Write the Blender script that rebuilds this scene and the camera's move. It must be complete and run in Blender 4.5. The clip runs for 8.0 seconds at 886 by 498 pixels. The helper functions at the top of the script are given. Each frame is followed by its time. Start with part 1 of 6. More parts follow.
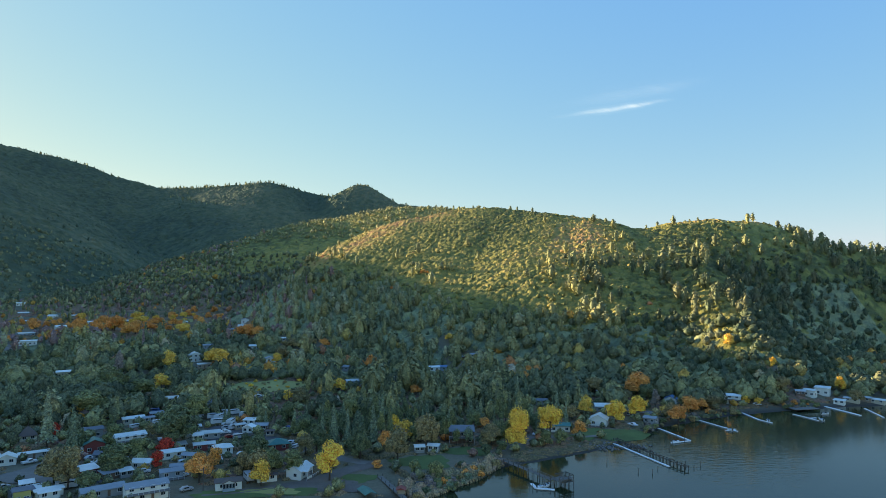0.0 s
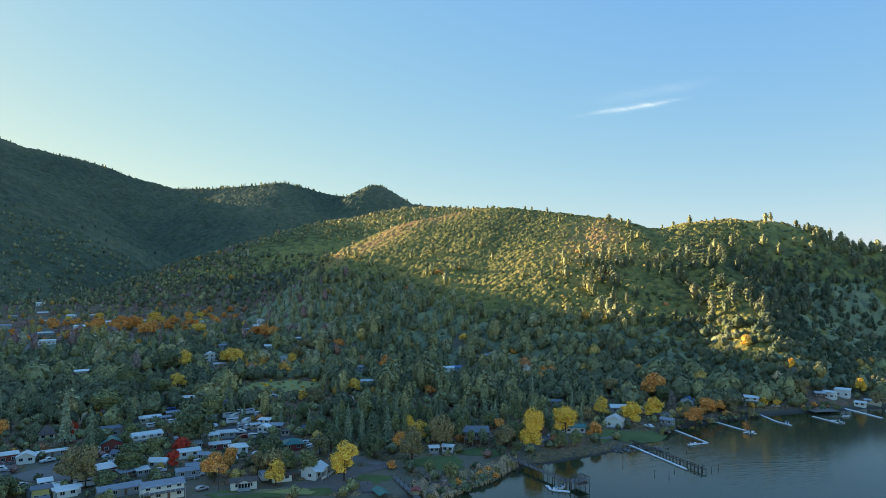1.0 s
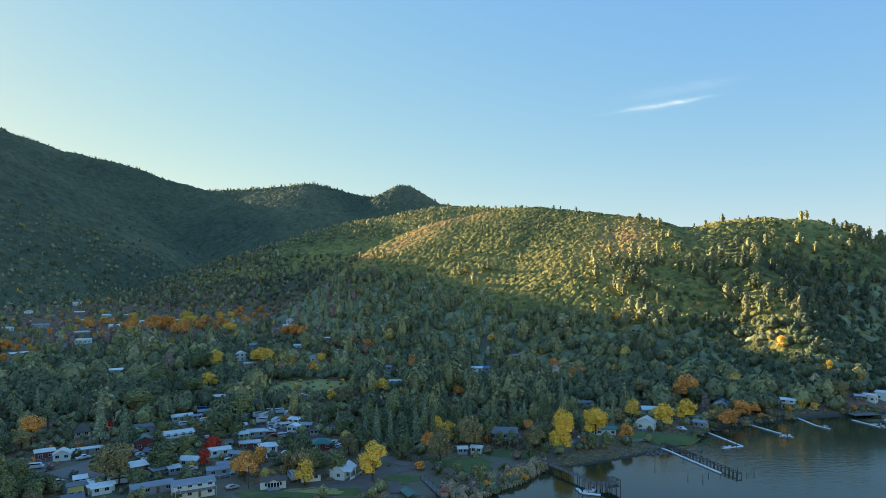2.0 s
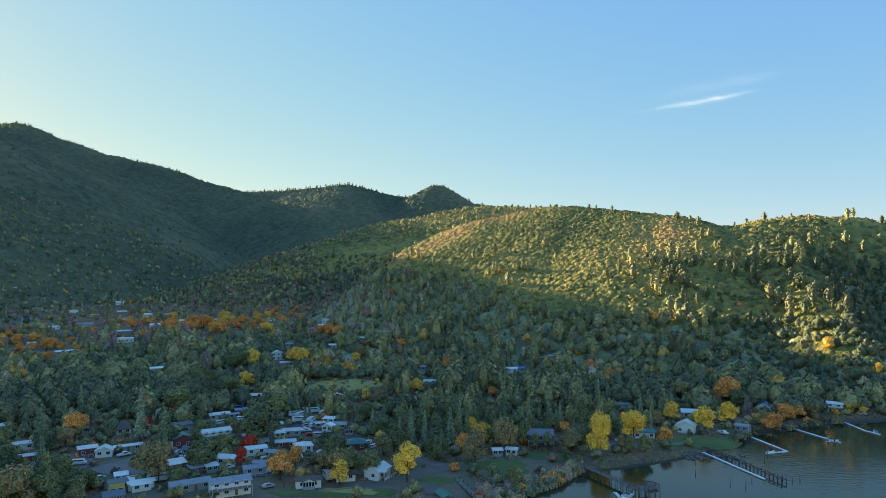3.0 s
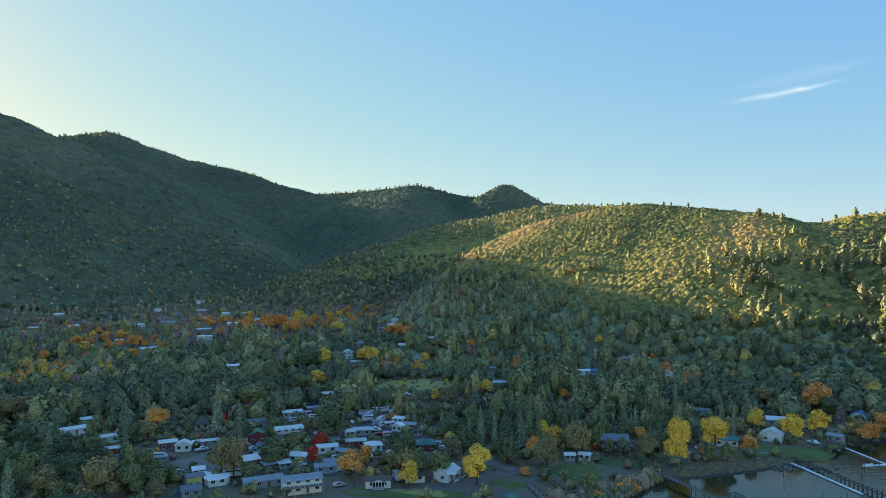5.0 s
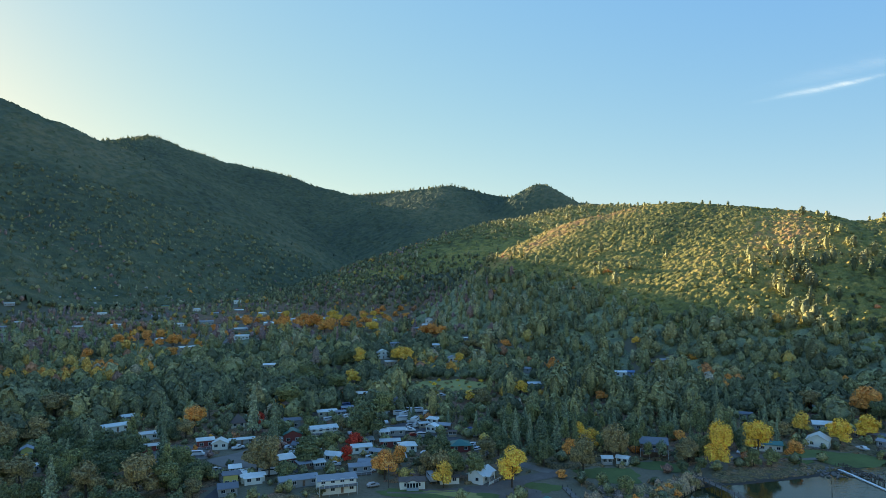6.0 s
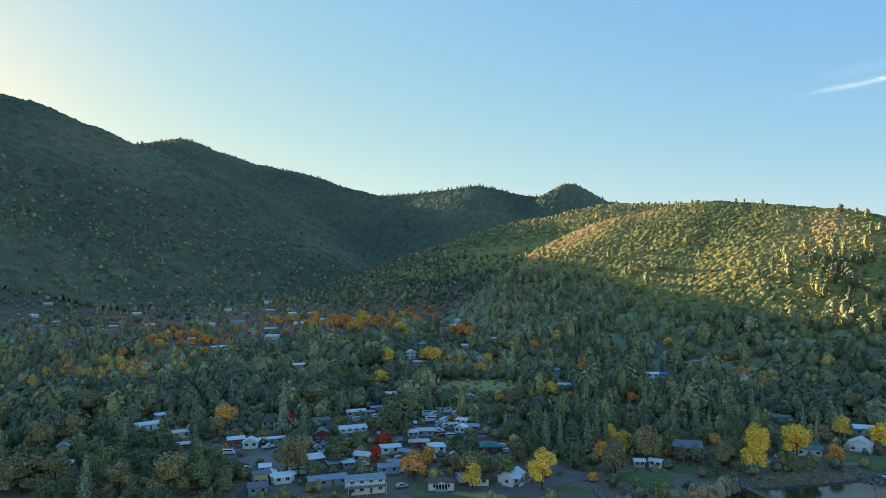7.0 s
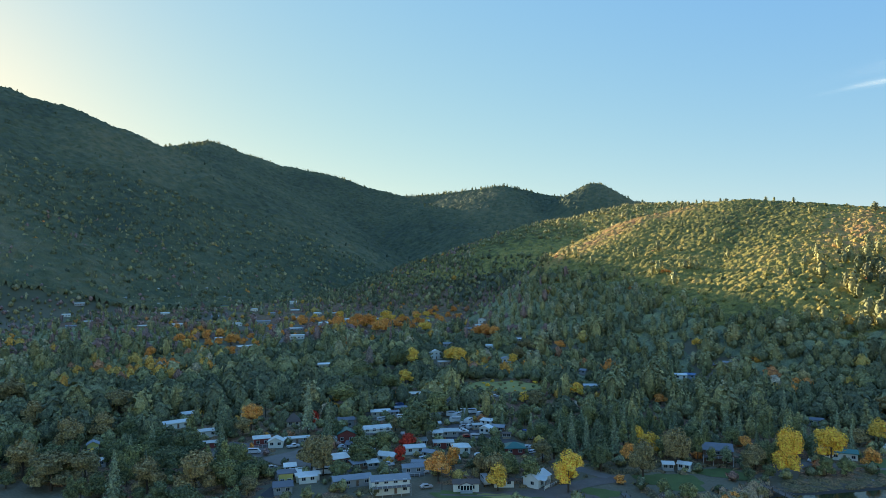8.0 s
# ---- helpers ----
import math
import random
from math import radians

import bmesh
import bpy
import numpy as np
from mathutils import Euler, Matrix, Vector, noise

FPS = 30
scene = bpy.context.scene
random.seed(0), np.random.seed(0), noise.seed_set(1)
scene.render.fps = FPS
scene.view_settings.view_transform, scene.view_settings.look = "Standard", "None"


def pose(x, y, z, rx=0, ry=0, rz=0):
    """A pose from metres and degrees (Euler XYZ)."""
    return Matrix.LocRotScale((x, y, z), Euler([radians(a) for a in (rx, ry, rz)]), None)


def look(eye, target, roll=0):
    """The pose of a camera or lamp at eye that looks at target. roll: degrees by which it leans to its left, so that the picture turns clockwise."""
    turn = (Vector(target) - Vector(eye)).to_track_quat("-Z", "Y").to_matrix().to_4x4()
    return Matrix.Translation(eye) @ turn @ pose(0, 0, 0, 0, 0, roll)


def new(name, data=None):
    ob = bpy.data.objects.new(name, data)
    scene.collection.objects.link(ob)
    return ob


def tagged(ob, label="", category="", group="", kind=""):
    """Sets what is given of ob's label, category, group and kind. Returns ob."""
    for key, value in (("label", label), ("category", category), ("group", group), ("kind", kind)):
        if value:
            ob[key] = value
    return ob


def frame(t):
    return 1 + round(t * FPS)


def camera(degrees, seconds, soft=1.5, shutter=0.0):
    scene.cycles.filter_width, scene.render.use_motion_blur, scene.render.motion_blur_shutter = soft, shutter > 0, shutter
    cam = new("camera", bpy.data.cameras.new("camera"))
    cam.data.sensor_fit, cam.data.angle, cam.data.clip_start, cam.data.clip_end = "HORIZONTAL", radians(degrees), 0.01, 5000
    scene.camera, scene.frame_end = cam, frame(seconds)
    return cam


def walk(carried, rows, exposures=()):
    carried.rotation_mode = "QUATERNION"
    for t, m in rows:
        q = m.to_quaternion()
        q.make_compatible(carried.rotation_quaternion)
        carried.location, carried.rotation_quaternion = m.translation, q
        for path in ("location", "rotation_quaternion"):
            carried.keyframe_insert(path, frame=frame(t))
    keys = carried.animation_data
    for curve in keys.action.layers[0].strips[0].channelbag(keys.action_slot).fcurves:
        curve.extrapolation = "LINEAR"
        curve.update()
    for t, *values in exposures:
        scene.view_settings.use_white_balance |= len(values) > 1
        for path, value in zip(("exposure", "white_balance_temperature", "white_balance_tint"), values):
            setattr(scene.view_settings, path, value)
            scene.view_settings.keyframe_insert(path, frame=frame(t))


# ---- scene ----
cam = camera(67.42, 8.0, soft=0.8)
EYE = 78.0   # height of the first eye over the lake
ROWS = [
    (0.0, 0.0, 0.0, 0.0, 0.0, 2.07, -0.19),
    (0.5, 0.01, 0.3, 0.02, 0.46, 2.08, -0.19),
    (1.0, 0.02, 0.8, 0.05, 1.24, 2.08, -0.18),
    (1.5, 0.02, 1.52, 0.08, 2.34, 2.07, -0.14),
    (3.0, -0.15, 4.36, 0.12, 6.6, 2.05, -0.03),
    (3.5, -0.28, 5.38, 0.09, 8.09, 2.05, -0.02),
    (4.0, -0.44, 6.39, 0.05, 9.56, 2.06, 0.0),
    (4.5, -0.63, 7.41, -0.02, 11.04, 2.06, 0.02),
    (6.0, -1.4, 10.54, -0.32, 15.45, 2.09, 0.08),
    (6.5, -1.69, 11.51, -0.45, 16.79, 2.11, 0.11),
    (7.0, -1.96, 12.32, -0.57, 17.9, 2.13, 0.16),
    (7.5, -2.23, 13.11, -0.69, 18.98, 2.14, 0.21),
    (8.0, -2.5, 13.85, -0.81, 19.98, 2.16, 0.23),
]
walk(cam, [(t, pose(x, y, EYE + z, 90 + pitch, roll, yaw)) for t, x, y, z, yaw, pitch, roll in ROWS], exposures=[(0.0, 3.5, 6500, 10), (8.0, 3.5, 6500, 10)])

# ---- sky and sun ----
SUN_AZ, SUN_EL = -61.5, 13.58      # degrees clockwise from +y, and above the horizon
world = bpy.data.worlds.new("sky")
scene.world = world
world.use_nodes = True
wn = world.node_tree.nodes
wl = world.node_tree.links
sky = wn.new("ShaderNodeTexSky")
sky.sky_type = "NISHITA"
sky.sun_disc = False
sky.sun_elevation = radians(SUN_EL)
sky.sun_rotation = radians(SUN_AZ)
sky.altitude = 400
sky.air_density, sky.dust_density, sky.ozone_density = 0.92, 0.25, 1.35
# bright haze round the low sun, softened; the blue deepens away from it
apart, joined = wn.new("ShaderNodeSeparateColor"), wn.new("ShaderNodeCombineColor")
wl.new(sky.outputs[0], apart.inputs[0])
for channel, gain, power in (("Red", 0.162, 0.78), ("Green", 0.292, 0.46), ("Blue", 0.690, -0.05)):
    bend, level = wn.new("ShaderNodeMath"), wn.new("ShaderNodeMath")
    bend.operation, bend.inputs[1].default_value = "POWER", power
    level.operation, level.inputs[1].default_value = "MULTIPLY", gain
    wl.new(apart.outputs[channel], bend.inputs[0])
    wl.new(bend.outputs[0], level.inputs[0])
    wl.new(level.outputs[0], joined.inputs[channel])
wl.new(joined.outputs[0], wn["Background"].inputs[0])
wn["Background"].inputs[1].default_value = 0.113

sun_data = bpy.data.lights.new("sun", "SUN")
sun_data.energy, sun_data.angle, sun_data.color = 1.5, radians(0.53), (1.0, 0.85, 0.52)
sun = new("sun", sun_data)
s_dir = Vector((math.sin(radians(SUN_AZ)) * math.cos(radians(SUN_EL)), math.cos(radians(SUN_AZ)) * math.cos(radians(SUN_EL)), math.sin(radians(SUN_EL))))
sun.matrix_world = look(s_dir * 900, (0, 0, 0))

# ---- materials ----
def material(name, rough=0.8, metal=0.0):
    m = bpy.data.materials.new(name)
    m.use_nodes = True
    b = m.node_tree.nodes["Principled BSDF"]
    b.inputs["Roughness"].default_value, b.inputs["Metallic"].default_value = rough, metal
    return m, m.node_tree.nodes, m.node_tree.links, b


def noise_node(n, l, scale, detail=4.0, rough=0.6, coords=None, stretch=None):
    tex = n.new("ShaderNodeTexNoise")
    tex.inputs["Scale"].default_value, tex.inputs["Detail"].default_value, tex.inputs["Roughness"].default_value = scale, detail, rough
    if coords is None:
        coords = n.new("ShaderNodeNewGeometry").outputs["Position"]
    if stretch:
        mp = n.new("ShaderNodeMapping")
        mp.inputs["Scale"].default_value = stretch
        l.new(coords, mp.inputs[0])
        coords = mp.outputs[0]
    l.new(coords, tex.inputs["Vector"])
    return tex.outputs["Fac"]


def ramp(n, l, fac, stops, mode="LINEAR"):
    r = n.new("ShaderNodeValToRGB")
    r.color_ramp.interpolation = mode
    e = r.color_ramp.elements
    while len(e) < len(stops):
        e.new(0.5)
    for el, (p, c) in zip(e, stops):
        el.position, el.color = p, (*c, 1)
    l.new(fac, r.inputs[0])
    return r.outputs[0]


def mix(n, l, fac, a, b, how="MIX"):
    m = n.new("ShaderNodeMix")
    m.data_type, m.blend_type = "RGBA", how
    for sock, v in ((m.inputs[0], fac), (m.inputs[6], a), (m.inputs[7], b)):
        if isinstance(v, (int, float)):
            sock.default_value = v
        elif isinstance(v, tuple):
            sock.default_value = (*v, 1)
        else:
            l.new(v, sock)
    return m.outputs[2]


def bump(n, l, b, height, strength, distance):
    k = n.new("ShaderNodeBump")
    k.inputs["Strength"].default_value, k.inputs["Distance"].default_value = strength, distance
    l.new(height, k.inputs["Height"])
    l.new(k.outputs[0], b.inputs["Normal"])


def plain(name, colour, rough=0.8, metal=0.0, vary=0.25, scale=1.5, relief=0.0):
    """A worn surface of one colour: blotches at two scales, shifted from object to object."""
    m, n, l, b = material(name, rough, metal)
    big, small = noise_node(n, l, scale * 0.25), noise_node(n, l, scale * 3)
    dark, light = tuple(c * (1 - vary) for c in colour), tuple(min(1, c * (1 + vary * 0.6)) for c in colour)
    col = mix(n, l, ramp(n, l, big, [(0.3, (0, 0, 0)), (0.7, (1, 1, 1))]), dark, light)
    col = mix(n, l, 0.35, col, ramp(n, l, small, [(0.3, dark), (0.75, light)]))
    l.new(col, b.inputs["Base Color"])
    if relief:
        bump(n, l, b, small, 0.5, relief)
    return m


def foliage(name, stops, by_tree=True, through_light=0.03):
    """Leaves: a colour by the tree's own tint, mottled, partly letting light through."""
    m, n, l, b = material(name, 0.75)
    if by_tree:
        at = n.new("ShaderNodeAttribute")
        at.attribute_name = "tint"
        fac = at.outputs["Fac"]
    else:
        fac = n.new("ShaderNodeObjectInfo").outputs["Random"]
    col = ramp(n, l, fac, stops)
    mott = noise_node(n, l, 0.8, 3.0)
    col = mix(n, l, 1.0, col, ramp(n, l, mott, [(0.25, (0.72, 0.74, 0.76)), (0.5, (1, 1, 1)), (0.75, (1.3, 1.22, 1.0))]), "MULTIPLY")
    island = n.new("ShaderNodeNewGeometry").outputs["Random Per Island"]
    col = mix(n, l, 1.0, col, ramp(n, l, island, [(0.0, (1.22, 1.07, 1.20)), (1.0, (2.04, 1.82, 1.98))]), "MULTIPLY")
    leaves = noise_node(n, l, 1.7, 2.0, 0.7)      # leaf sprays, and the shade of the gaps between them put into the colour
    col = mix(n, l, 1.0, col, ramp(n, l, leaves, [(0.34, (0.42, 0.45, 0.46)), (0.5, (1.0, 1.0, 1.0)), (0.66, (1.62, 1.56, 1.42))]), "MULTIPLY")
    l.new(col, b.inputs["Base Color"])
    b.inputs["Roughness"].default_value, b.inputs["Specular IOR Level"].default_value = 0.72, 0.12
    bump(n, l, b, leaves, 0.7, 0.45)
    tr = n.new("ShaderNodeBsdfTranslucent")
    l.new(col, tr.inputs[0])
    ms = n.new("ShaderNodeMixShader")
    ms.inputs[0].default_value = through_light
    l.new(b.outputs[0], ms.inputs[1])
    l.new(tr.outputs[0], ms.inputs[2])
    l.new(ms.outputs[0], n["Material Output"].inputs[0])
    return m


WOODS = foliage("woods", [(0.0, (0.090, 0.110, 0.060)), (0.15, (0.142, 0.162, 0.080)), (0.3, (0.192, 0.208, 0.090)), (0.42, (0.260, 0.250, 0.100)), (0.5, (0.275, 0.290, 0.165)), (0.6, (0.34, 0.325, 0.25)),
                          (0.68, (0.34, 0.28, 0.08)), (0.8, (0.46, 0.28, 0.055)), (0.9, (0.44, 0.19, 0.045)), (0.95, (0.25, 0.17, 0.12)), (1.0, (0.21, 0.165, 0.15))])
# mountain forest; these dark tones also stand in for shade on the low spur
MOUNTAIN_AND_DIMMED_WOODS = foliage("mountain_woods", [(0.0, (0.050, 0.072, 0.042)), (0.5, (0.085, 0.110, 0.055)), (1.0, (0.145, 0.150, 0.075))])
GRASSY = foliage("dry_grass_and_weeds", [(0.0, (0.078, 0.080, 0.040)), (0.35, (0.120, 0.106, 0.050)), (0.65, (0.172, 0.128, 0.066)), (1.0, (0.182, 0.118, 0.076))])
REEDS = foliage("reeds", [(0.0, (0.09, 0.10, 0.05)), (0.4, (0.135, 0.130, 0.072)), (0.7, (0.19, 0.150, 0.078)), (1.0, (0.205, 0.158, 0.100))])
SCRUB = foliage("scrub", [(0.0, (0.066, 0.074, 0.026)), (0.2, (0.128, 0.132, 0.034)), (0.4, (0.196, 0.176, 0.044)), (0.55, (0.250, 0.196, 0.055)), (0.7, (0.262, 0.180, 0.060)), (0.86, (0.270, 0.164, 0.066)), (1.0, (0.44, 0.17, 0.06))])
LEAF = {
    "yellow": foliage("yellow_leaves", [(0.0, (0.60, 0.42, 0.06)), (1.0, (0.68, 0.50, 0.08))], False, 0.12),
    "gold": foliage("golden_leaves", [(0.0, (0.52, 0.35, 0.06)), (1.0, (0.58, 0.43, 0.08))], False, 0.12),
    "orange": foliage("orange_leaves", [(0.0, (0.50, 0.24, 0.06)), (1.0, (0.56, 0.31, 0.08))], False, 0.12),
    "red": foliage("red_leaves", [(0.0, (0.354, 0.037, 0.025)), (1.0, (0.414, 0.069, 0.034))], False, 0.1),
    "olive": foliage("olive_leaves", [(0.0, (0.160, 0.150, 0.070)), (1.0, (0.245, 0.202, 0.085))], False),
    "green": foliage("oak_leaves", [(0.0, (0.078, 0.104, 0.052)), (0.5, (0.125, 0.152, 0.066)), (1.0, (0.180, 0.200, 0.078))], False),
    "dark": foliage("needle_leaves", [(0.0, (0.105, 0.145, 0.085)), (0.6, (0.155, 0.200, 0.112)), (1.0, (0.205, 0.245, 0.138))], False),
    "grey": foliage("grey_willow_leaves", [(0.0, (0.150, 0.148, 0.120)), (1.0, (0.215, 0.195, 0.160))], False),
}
BARK = plain("bark", (0.10, 0.075, 0.055), 0.95, 0, 0.4, 2.0, 0.05)


def make_ground():
    m, n, l, b = material("dry_hillside", 0.95)
    pos = n.new("ShaderNodeNewGeometry").outputs["Position"]
    big, mid, fine = noise_node(n, l, 0.012, 5), noise_node(n, l, 0.09, 5), noise_node(n, l, 0.9, 4)
    col = ramp(n, l, big, [(0.3, (0.15, 0.125, 0.075)), (0.5, (0.21, 0.165, 0.10)), (0.7, (0.16, 0.155, 0.08))])
    col = mix(n, l, ramp(n, l, mid, [(0.45, (0, 0, 0)), (0.65, (1, 1, 1))]), col, (0.23, 0.17, 0.11))
    col = mix(n, l, 0.5, col, ramp(n, l, fine, [(0.3, (0.09, 0.09, 0.055)), (0.6, (0.19, 0.16, 0.10)), (0.8, (0.28, 0.23, 0.15))]))
    split = n.new("ShaderNodeSeparateXYZ")
    l.new(pos, split.inputs[0])
    brush = n.new("ShaderNodeMapRange")      # the brush that covers the hills, thinner in the valley
    brush.inputs["From Min"].default_value, brush.inputs["From Max"].default_value = 14, 45
    l.new(split.outputs["Z"], brush.inputs["Value"])
    col = mix(n, l, brush.outputs[0], col, mix(n, l, mid, (0.075, 0.085, 0.045), (0.150, 0.135, 0.070)))
    wet = n.new("ShaderNodeMapRange")
    wet.inputs["From Min"].default_value, wet.inputs["From Max"].default_value = 0.2, 1.3
    l.new(split.outputs["Z"], wet.inputs["Value"])
    col = mix(n, l, wet.outputs[0], (0.055, 0.045, 0.035), col)
    l.new(col, b.inputs["Base Color"])
    bump(n, l, b, fine, 0.6, 0.5)
    return m


def make_water():
    m, n, l, b = material("lake_water", 0.10)
    deep = noise_node(n, l, 0.01, 3)
    l.new(ramp(n, l, deep, [(0.3, (0.022, 0.030, 0.014)), (0.7, (0.034, 0.044, 0.020))]), b.inputs["Base Color"])
    b.inputs["IOR"].default_value = 1.33
    long_wave = noise_node(n, l, 0.22, 3, 0.55, None, (1.0, 2.4, 1.0))
    calm = noise_node(n, l, 0.012, 2)
    wave = n.new("ShaderNodeMath")
    wave.operation = "MULTIPLY"
    l.new(long_wave, wave.inputs[0])
    l.new(ramp(n, l, calm, [(0.4, (0.15, 0.15, 0.15)), (0.62, (1, 1, 1))]), wave.inputs[1])
    bump(n, l, b, wave.outputs[0], 0.28, 0.22)
    return m


GROUND, WATER = make_ground(), make_water()
# ---- the lie of the land ----
def hash2(i, j, seed):
    n = (i.astype(np.int64) * 374761393 + j.astype(np.int64) * 668265263 + seed * 974711) & 0x7FFFFFFF
    n = ((n ^ (n >> 13)) * 1274126177) & 0x7FFFFFFF
    return ((n ^ (n >> 16)) & 0xFFFF) / 65535.0


def vnoise(x, y, size, seed=1):
    """Smooth value noise, -1 to 1, with bumps of that size in metres."""
    u, v = np.asarray(x, float) / size, np.asarray(y, float) / size
    i, j = np.floor(u), np.floor(v)
    a, b = u - i, v - j
    a, b = a * a * (3 - 2 * a), b * b * (3 - 2 * b)
    top = hash2(i, j, seed) * (1 - a) + hash2(i + 1, j, seed) * a
    low = hash2(i, j + 1, seed) * (1 - a) + hash2(i + 1, j + 1, seed) * a
    return (top * (1 - b) + low * b) * 2 - 1


def fbm(x, y, size, seed=1, octaves=3):
    return sum(vnoise(x, y, size / 2 ** k, seed + 7 * k) * 0.5 ** k for k in range(octaves))


# crest lines of the hills: (x, y, height) in metres; then side slope and how round the crest is
MOUNTAIN = [(-2050, 350, 330), (-1850, 600, 400), (-1800, 800, 470), (-1722, 980, 566), (-1619, 1192, 543), (-1504, 1258, 503), (-1382, 1321, 446), (-1261, 1370, 396), (-1130, 1420, 330)]
HUMP = [(-1800, 1500, 440), (-1567, 1699, 480), (-1936, 2384, 655), (-1833, 2464, 613), (-1658, 2509, 548), (-1416, 2579, 482), (-1169, 2630, 414), (-870, 2400, 318), (-640, 2080, 205), (-520, 1900, 120)]
FAR_RIDGE = [(-1405, 2890, 419), (-988, 2847, 431), (-766, 2812, 447), (-600, 2852, 415), (-473, 2825, 399), (-178, 2708, 351), (177, 2708, 305), (700, 2800, 250)]
CONE = [(-345, 2693, 428), (-327, 2693, 428)]
MIDDLE = [(-305, 1262, 122), (-262, 1295, 150), (-222, 1345, 183), (-102, 1451, 221), (-13, 1513, 226), (56, 1569, 228), (232, 1601, 194), (383, 1624, 150), (928, 1647, 69)]
FRONT = [(-155, 819, 79), (-109, 857, 101), (-79, 911, 122), (-24, 944, 153), (26, 963, 166), (69, 941, 165), (131, 900, 158), (190, 870, 149), (222, 852, 138), (259, 831, 134)]
FRONT_EAST = [(259, 831, 134), (283, 817, 140), (331, 815, 145), (374, 819, 142), (421, 829, 128), (469, 826, 112), (533, 799, 103), (654, 756, 99), (900, 740, 90)]
SPUR_WEST = [(49, 944, 163), (89, 795, 105), (119, 680, 54)]
SPUR = [(272, 805, 132), (256, 668, 84), (236, 560, 50), (224, 490, 31), (216, 440, 14), (212, 415, 4)]
SHORE_X = [-900, -300, -150, -60, -4, 14, 23, 34, 66, 80, 96, 111, 130, 157, 199, 227, 260, 400, 900]
SHORE_Y = [20, 120, 160, 205, 233, 253, 268, 275, 294, 305, 319, 340, 353, 367, 383, 391, 398, 440, 520]


def ridge(x, y, crest, slope, round_off):
    best = np.full(np.shape(x), -1e3)
    for (ax, ay, az), (bx, by, bz) in zip(crest, crest[1:]):
        dx, dy = bx - ax, by - ay
        s = np.clip(((x - ax) * dx + (y - ay) * dy) / (dx * dx + dy * dy), 0, 1)
        d = np.hypot(x - ax - s * dx, y - ay - s * dy)
        best = np.maximum(best, az + s * (bz - az) - slope * (np.sqrt(d * d + round_off ** 2) - round_off))
    return best


def soft_max(a, b, k):
    t = np.clip(0.5 + (a - b) / (2 * k), 0, 1)
    return b + (a - b) * t + k * t * (1 - t)


def shore_distance(x, y):
    """Metres inland from the waterline; below zero in the lake."""
    return (y - np.interp(x, SHORE_X, SHORE_Y) + 2.0 * vnoise(x, y, 9, 40)) * 0.85


def front_hill(x, y):
    west = np.maximum(ridge(x, y, FRONT, 0.42, 40), ridge(x, y, SPUR_WEST, 0.40, 15))
    west = west - 0.35 * np.maximum(0, -150 - x)      # the steep western nose
    west = west - 0.45 * np.maximum(0, x - 270 + 0.16 * (800 - y))      # the hollow east of the spur
    return np.maximum(west, np.maximum(ridge(x, y, FRONT_EAST, 0.80, 45), ridge(x, y, SPUR, 0.62, 14)))


def land(x, y):
    """Height of the bare ground."""
    x, y = np.asarray(x, float), np.asarray(y, float)
    inland = shore_distance(x, y)
    flat = np.where(inland > 0, np.minimum(inland, 12) * 0.13 + 0.022 * np.maximum(inland - 12, 0) + 0.024 * np.maximum(inland - 240, 0), np.maximum(inland * 0.16, -7))
    flat = np.minimum(flat, 60 + 0.002 * inland)
    rough = fbm(x, y, 170, 3, 3)
    hills = ridge(x, y, MOUNTAIN, 0.58, 50)
    hills = np.maximum(hills, ridge(x, y, HUMP, 0.50, 60))
    hills = np.maximum(hills, ridge(x, y, FAR_RIDGE, 0.42, 60))
    hills = np.maximum(hills, ridge(x, y, CONE, 0.62, 22))
    hills = np.maximum(hills, ridge(x, y, MIDDLE, 0.36, 60))
    hills = np.maximum(hills, front_hill(x, y))
    gully = np.clip((hills - flat) / 60, 0, 1)
    hills = hills + rough * 5 * gully + 10 * fbm(x, y, 360, 9, 2) * np.clip((hills - 150) / 150, 0, 1)
    return np.where(inland > 0, soft_max(hills, flat, 14) * np.clip(inland / 30, 0, 1) + flat * (1 - np.clip(inland / 30, 0, 1)), flat)


def mesh_from(name, verts, quads, mat, smooth=False, tint=None):
    """A mesh from arrays of points and of four-cornered (or three-cornered) faces."""
    me = bpy.data.meshes.new(name)
    verts, quads = np.asarray(verts, np.float32), np.asarray(quads, np.int32)
    k = quads.shape[1]
    me.vertices.add(len(verts))
    me.vertices.foreach_set("co", verts.ravel())
    me.loops.add(quads.size)
    me.loops.foreach_set("vertex_index", quads.ravel())
    me.polygons.add(len(quads))
    me.polygons.foreach_set("loop_start", np.arange(0, quads.size, k, dtype=np.int32))
    me.polygons.foreach_set("use_smooth", np.full(len(quads), smooth))
    if tint is not None:
        me.attributes.new("tint", "FLOAT", "POINT").data.foreach_set("value", np.asarray(tint, np.float32))
    me.materials.append(mat)
    me.update(calc_edges=True)
    me.validate()
    return me


def graded(lo, a, b, hi, fine, grow):
    """Steps from lo to hi, fine between a and b and growing outside."""
    out, step, v = list(np.arange(a, b + fine, fine)), fine, b
    while v < hi:
        step *= grow
        v += step
        out.append(min(v, hi))
    step, v, left = fine, a, []
    while v > lo:
        step *= grow
        v -= step
        left.append(max(v, lo))
    return np.array(left[::-1] + out)


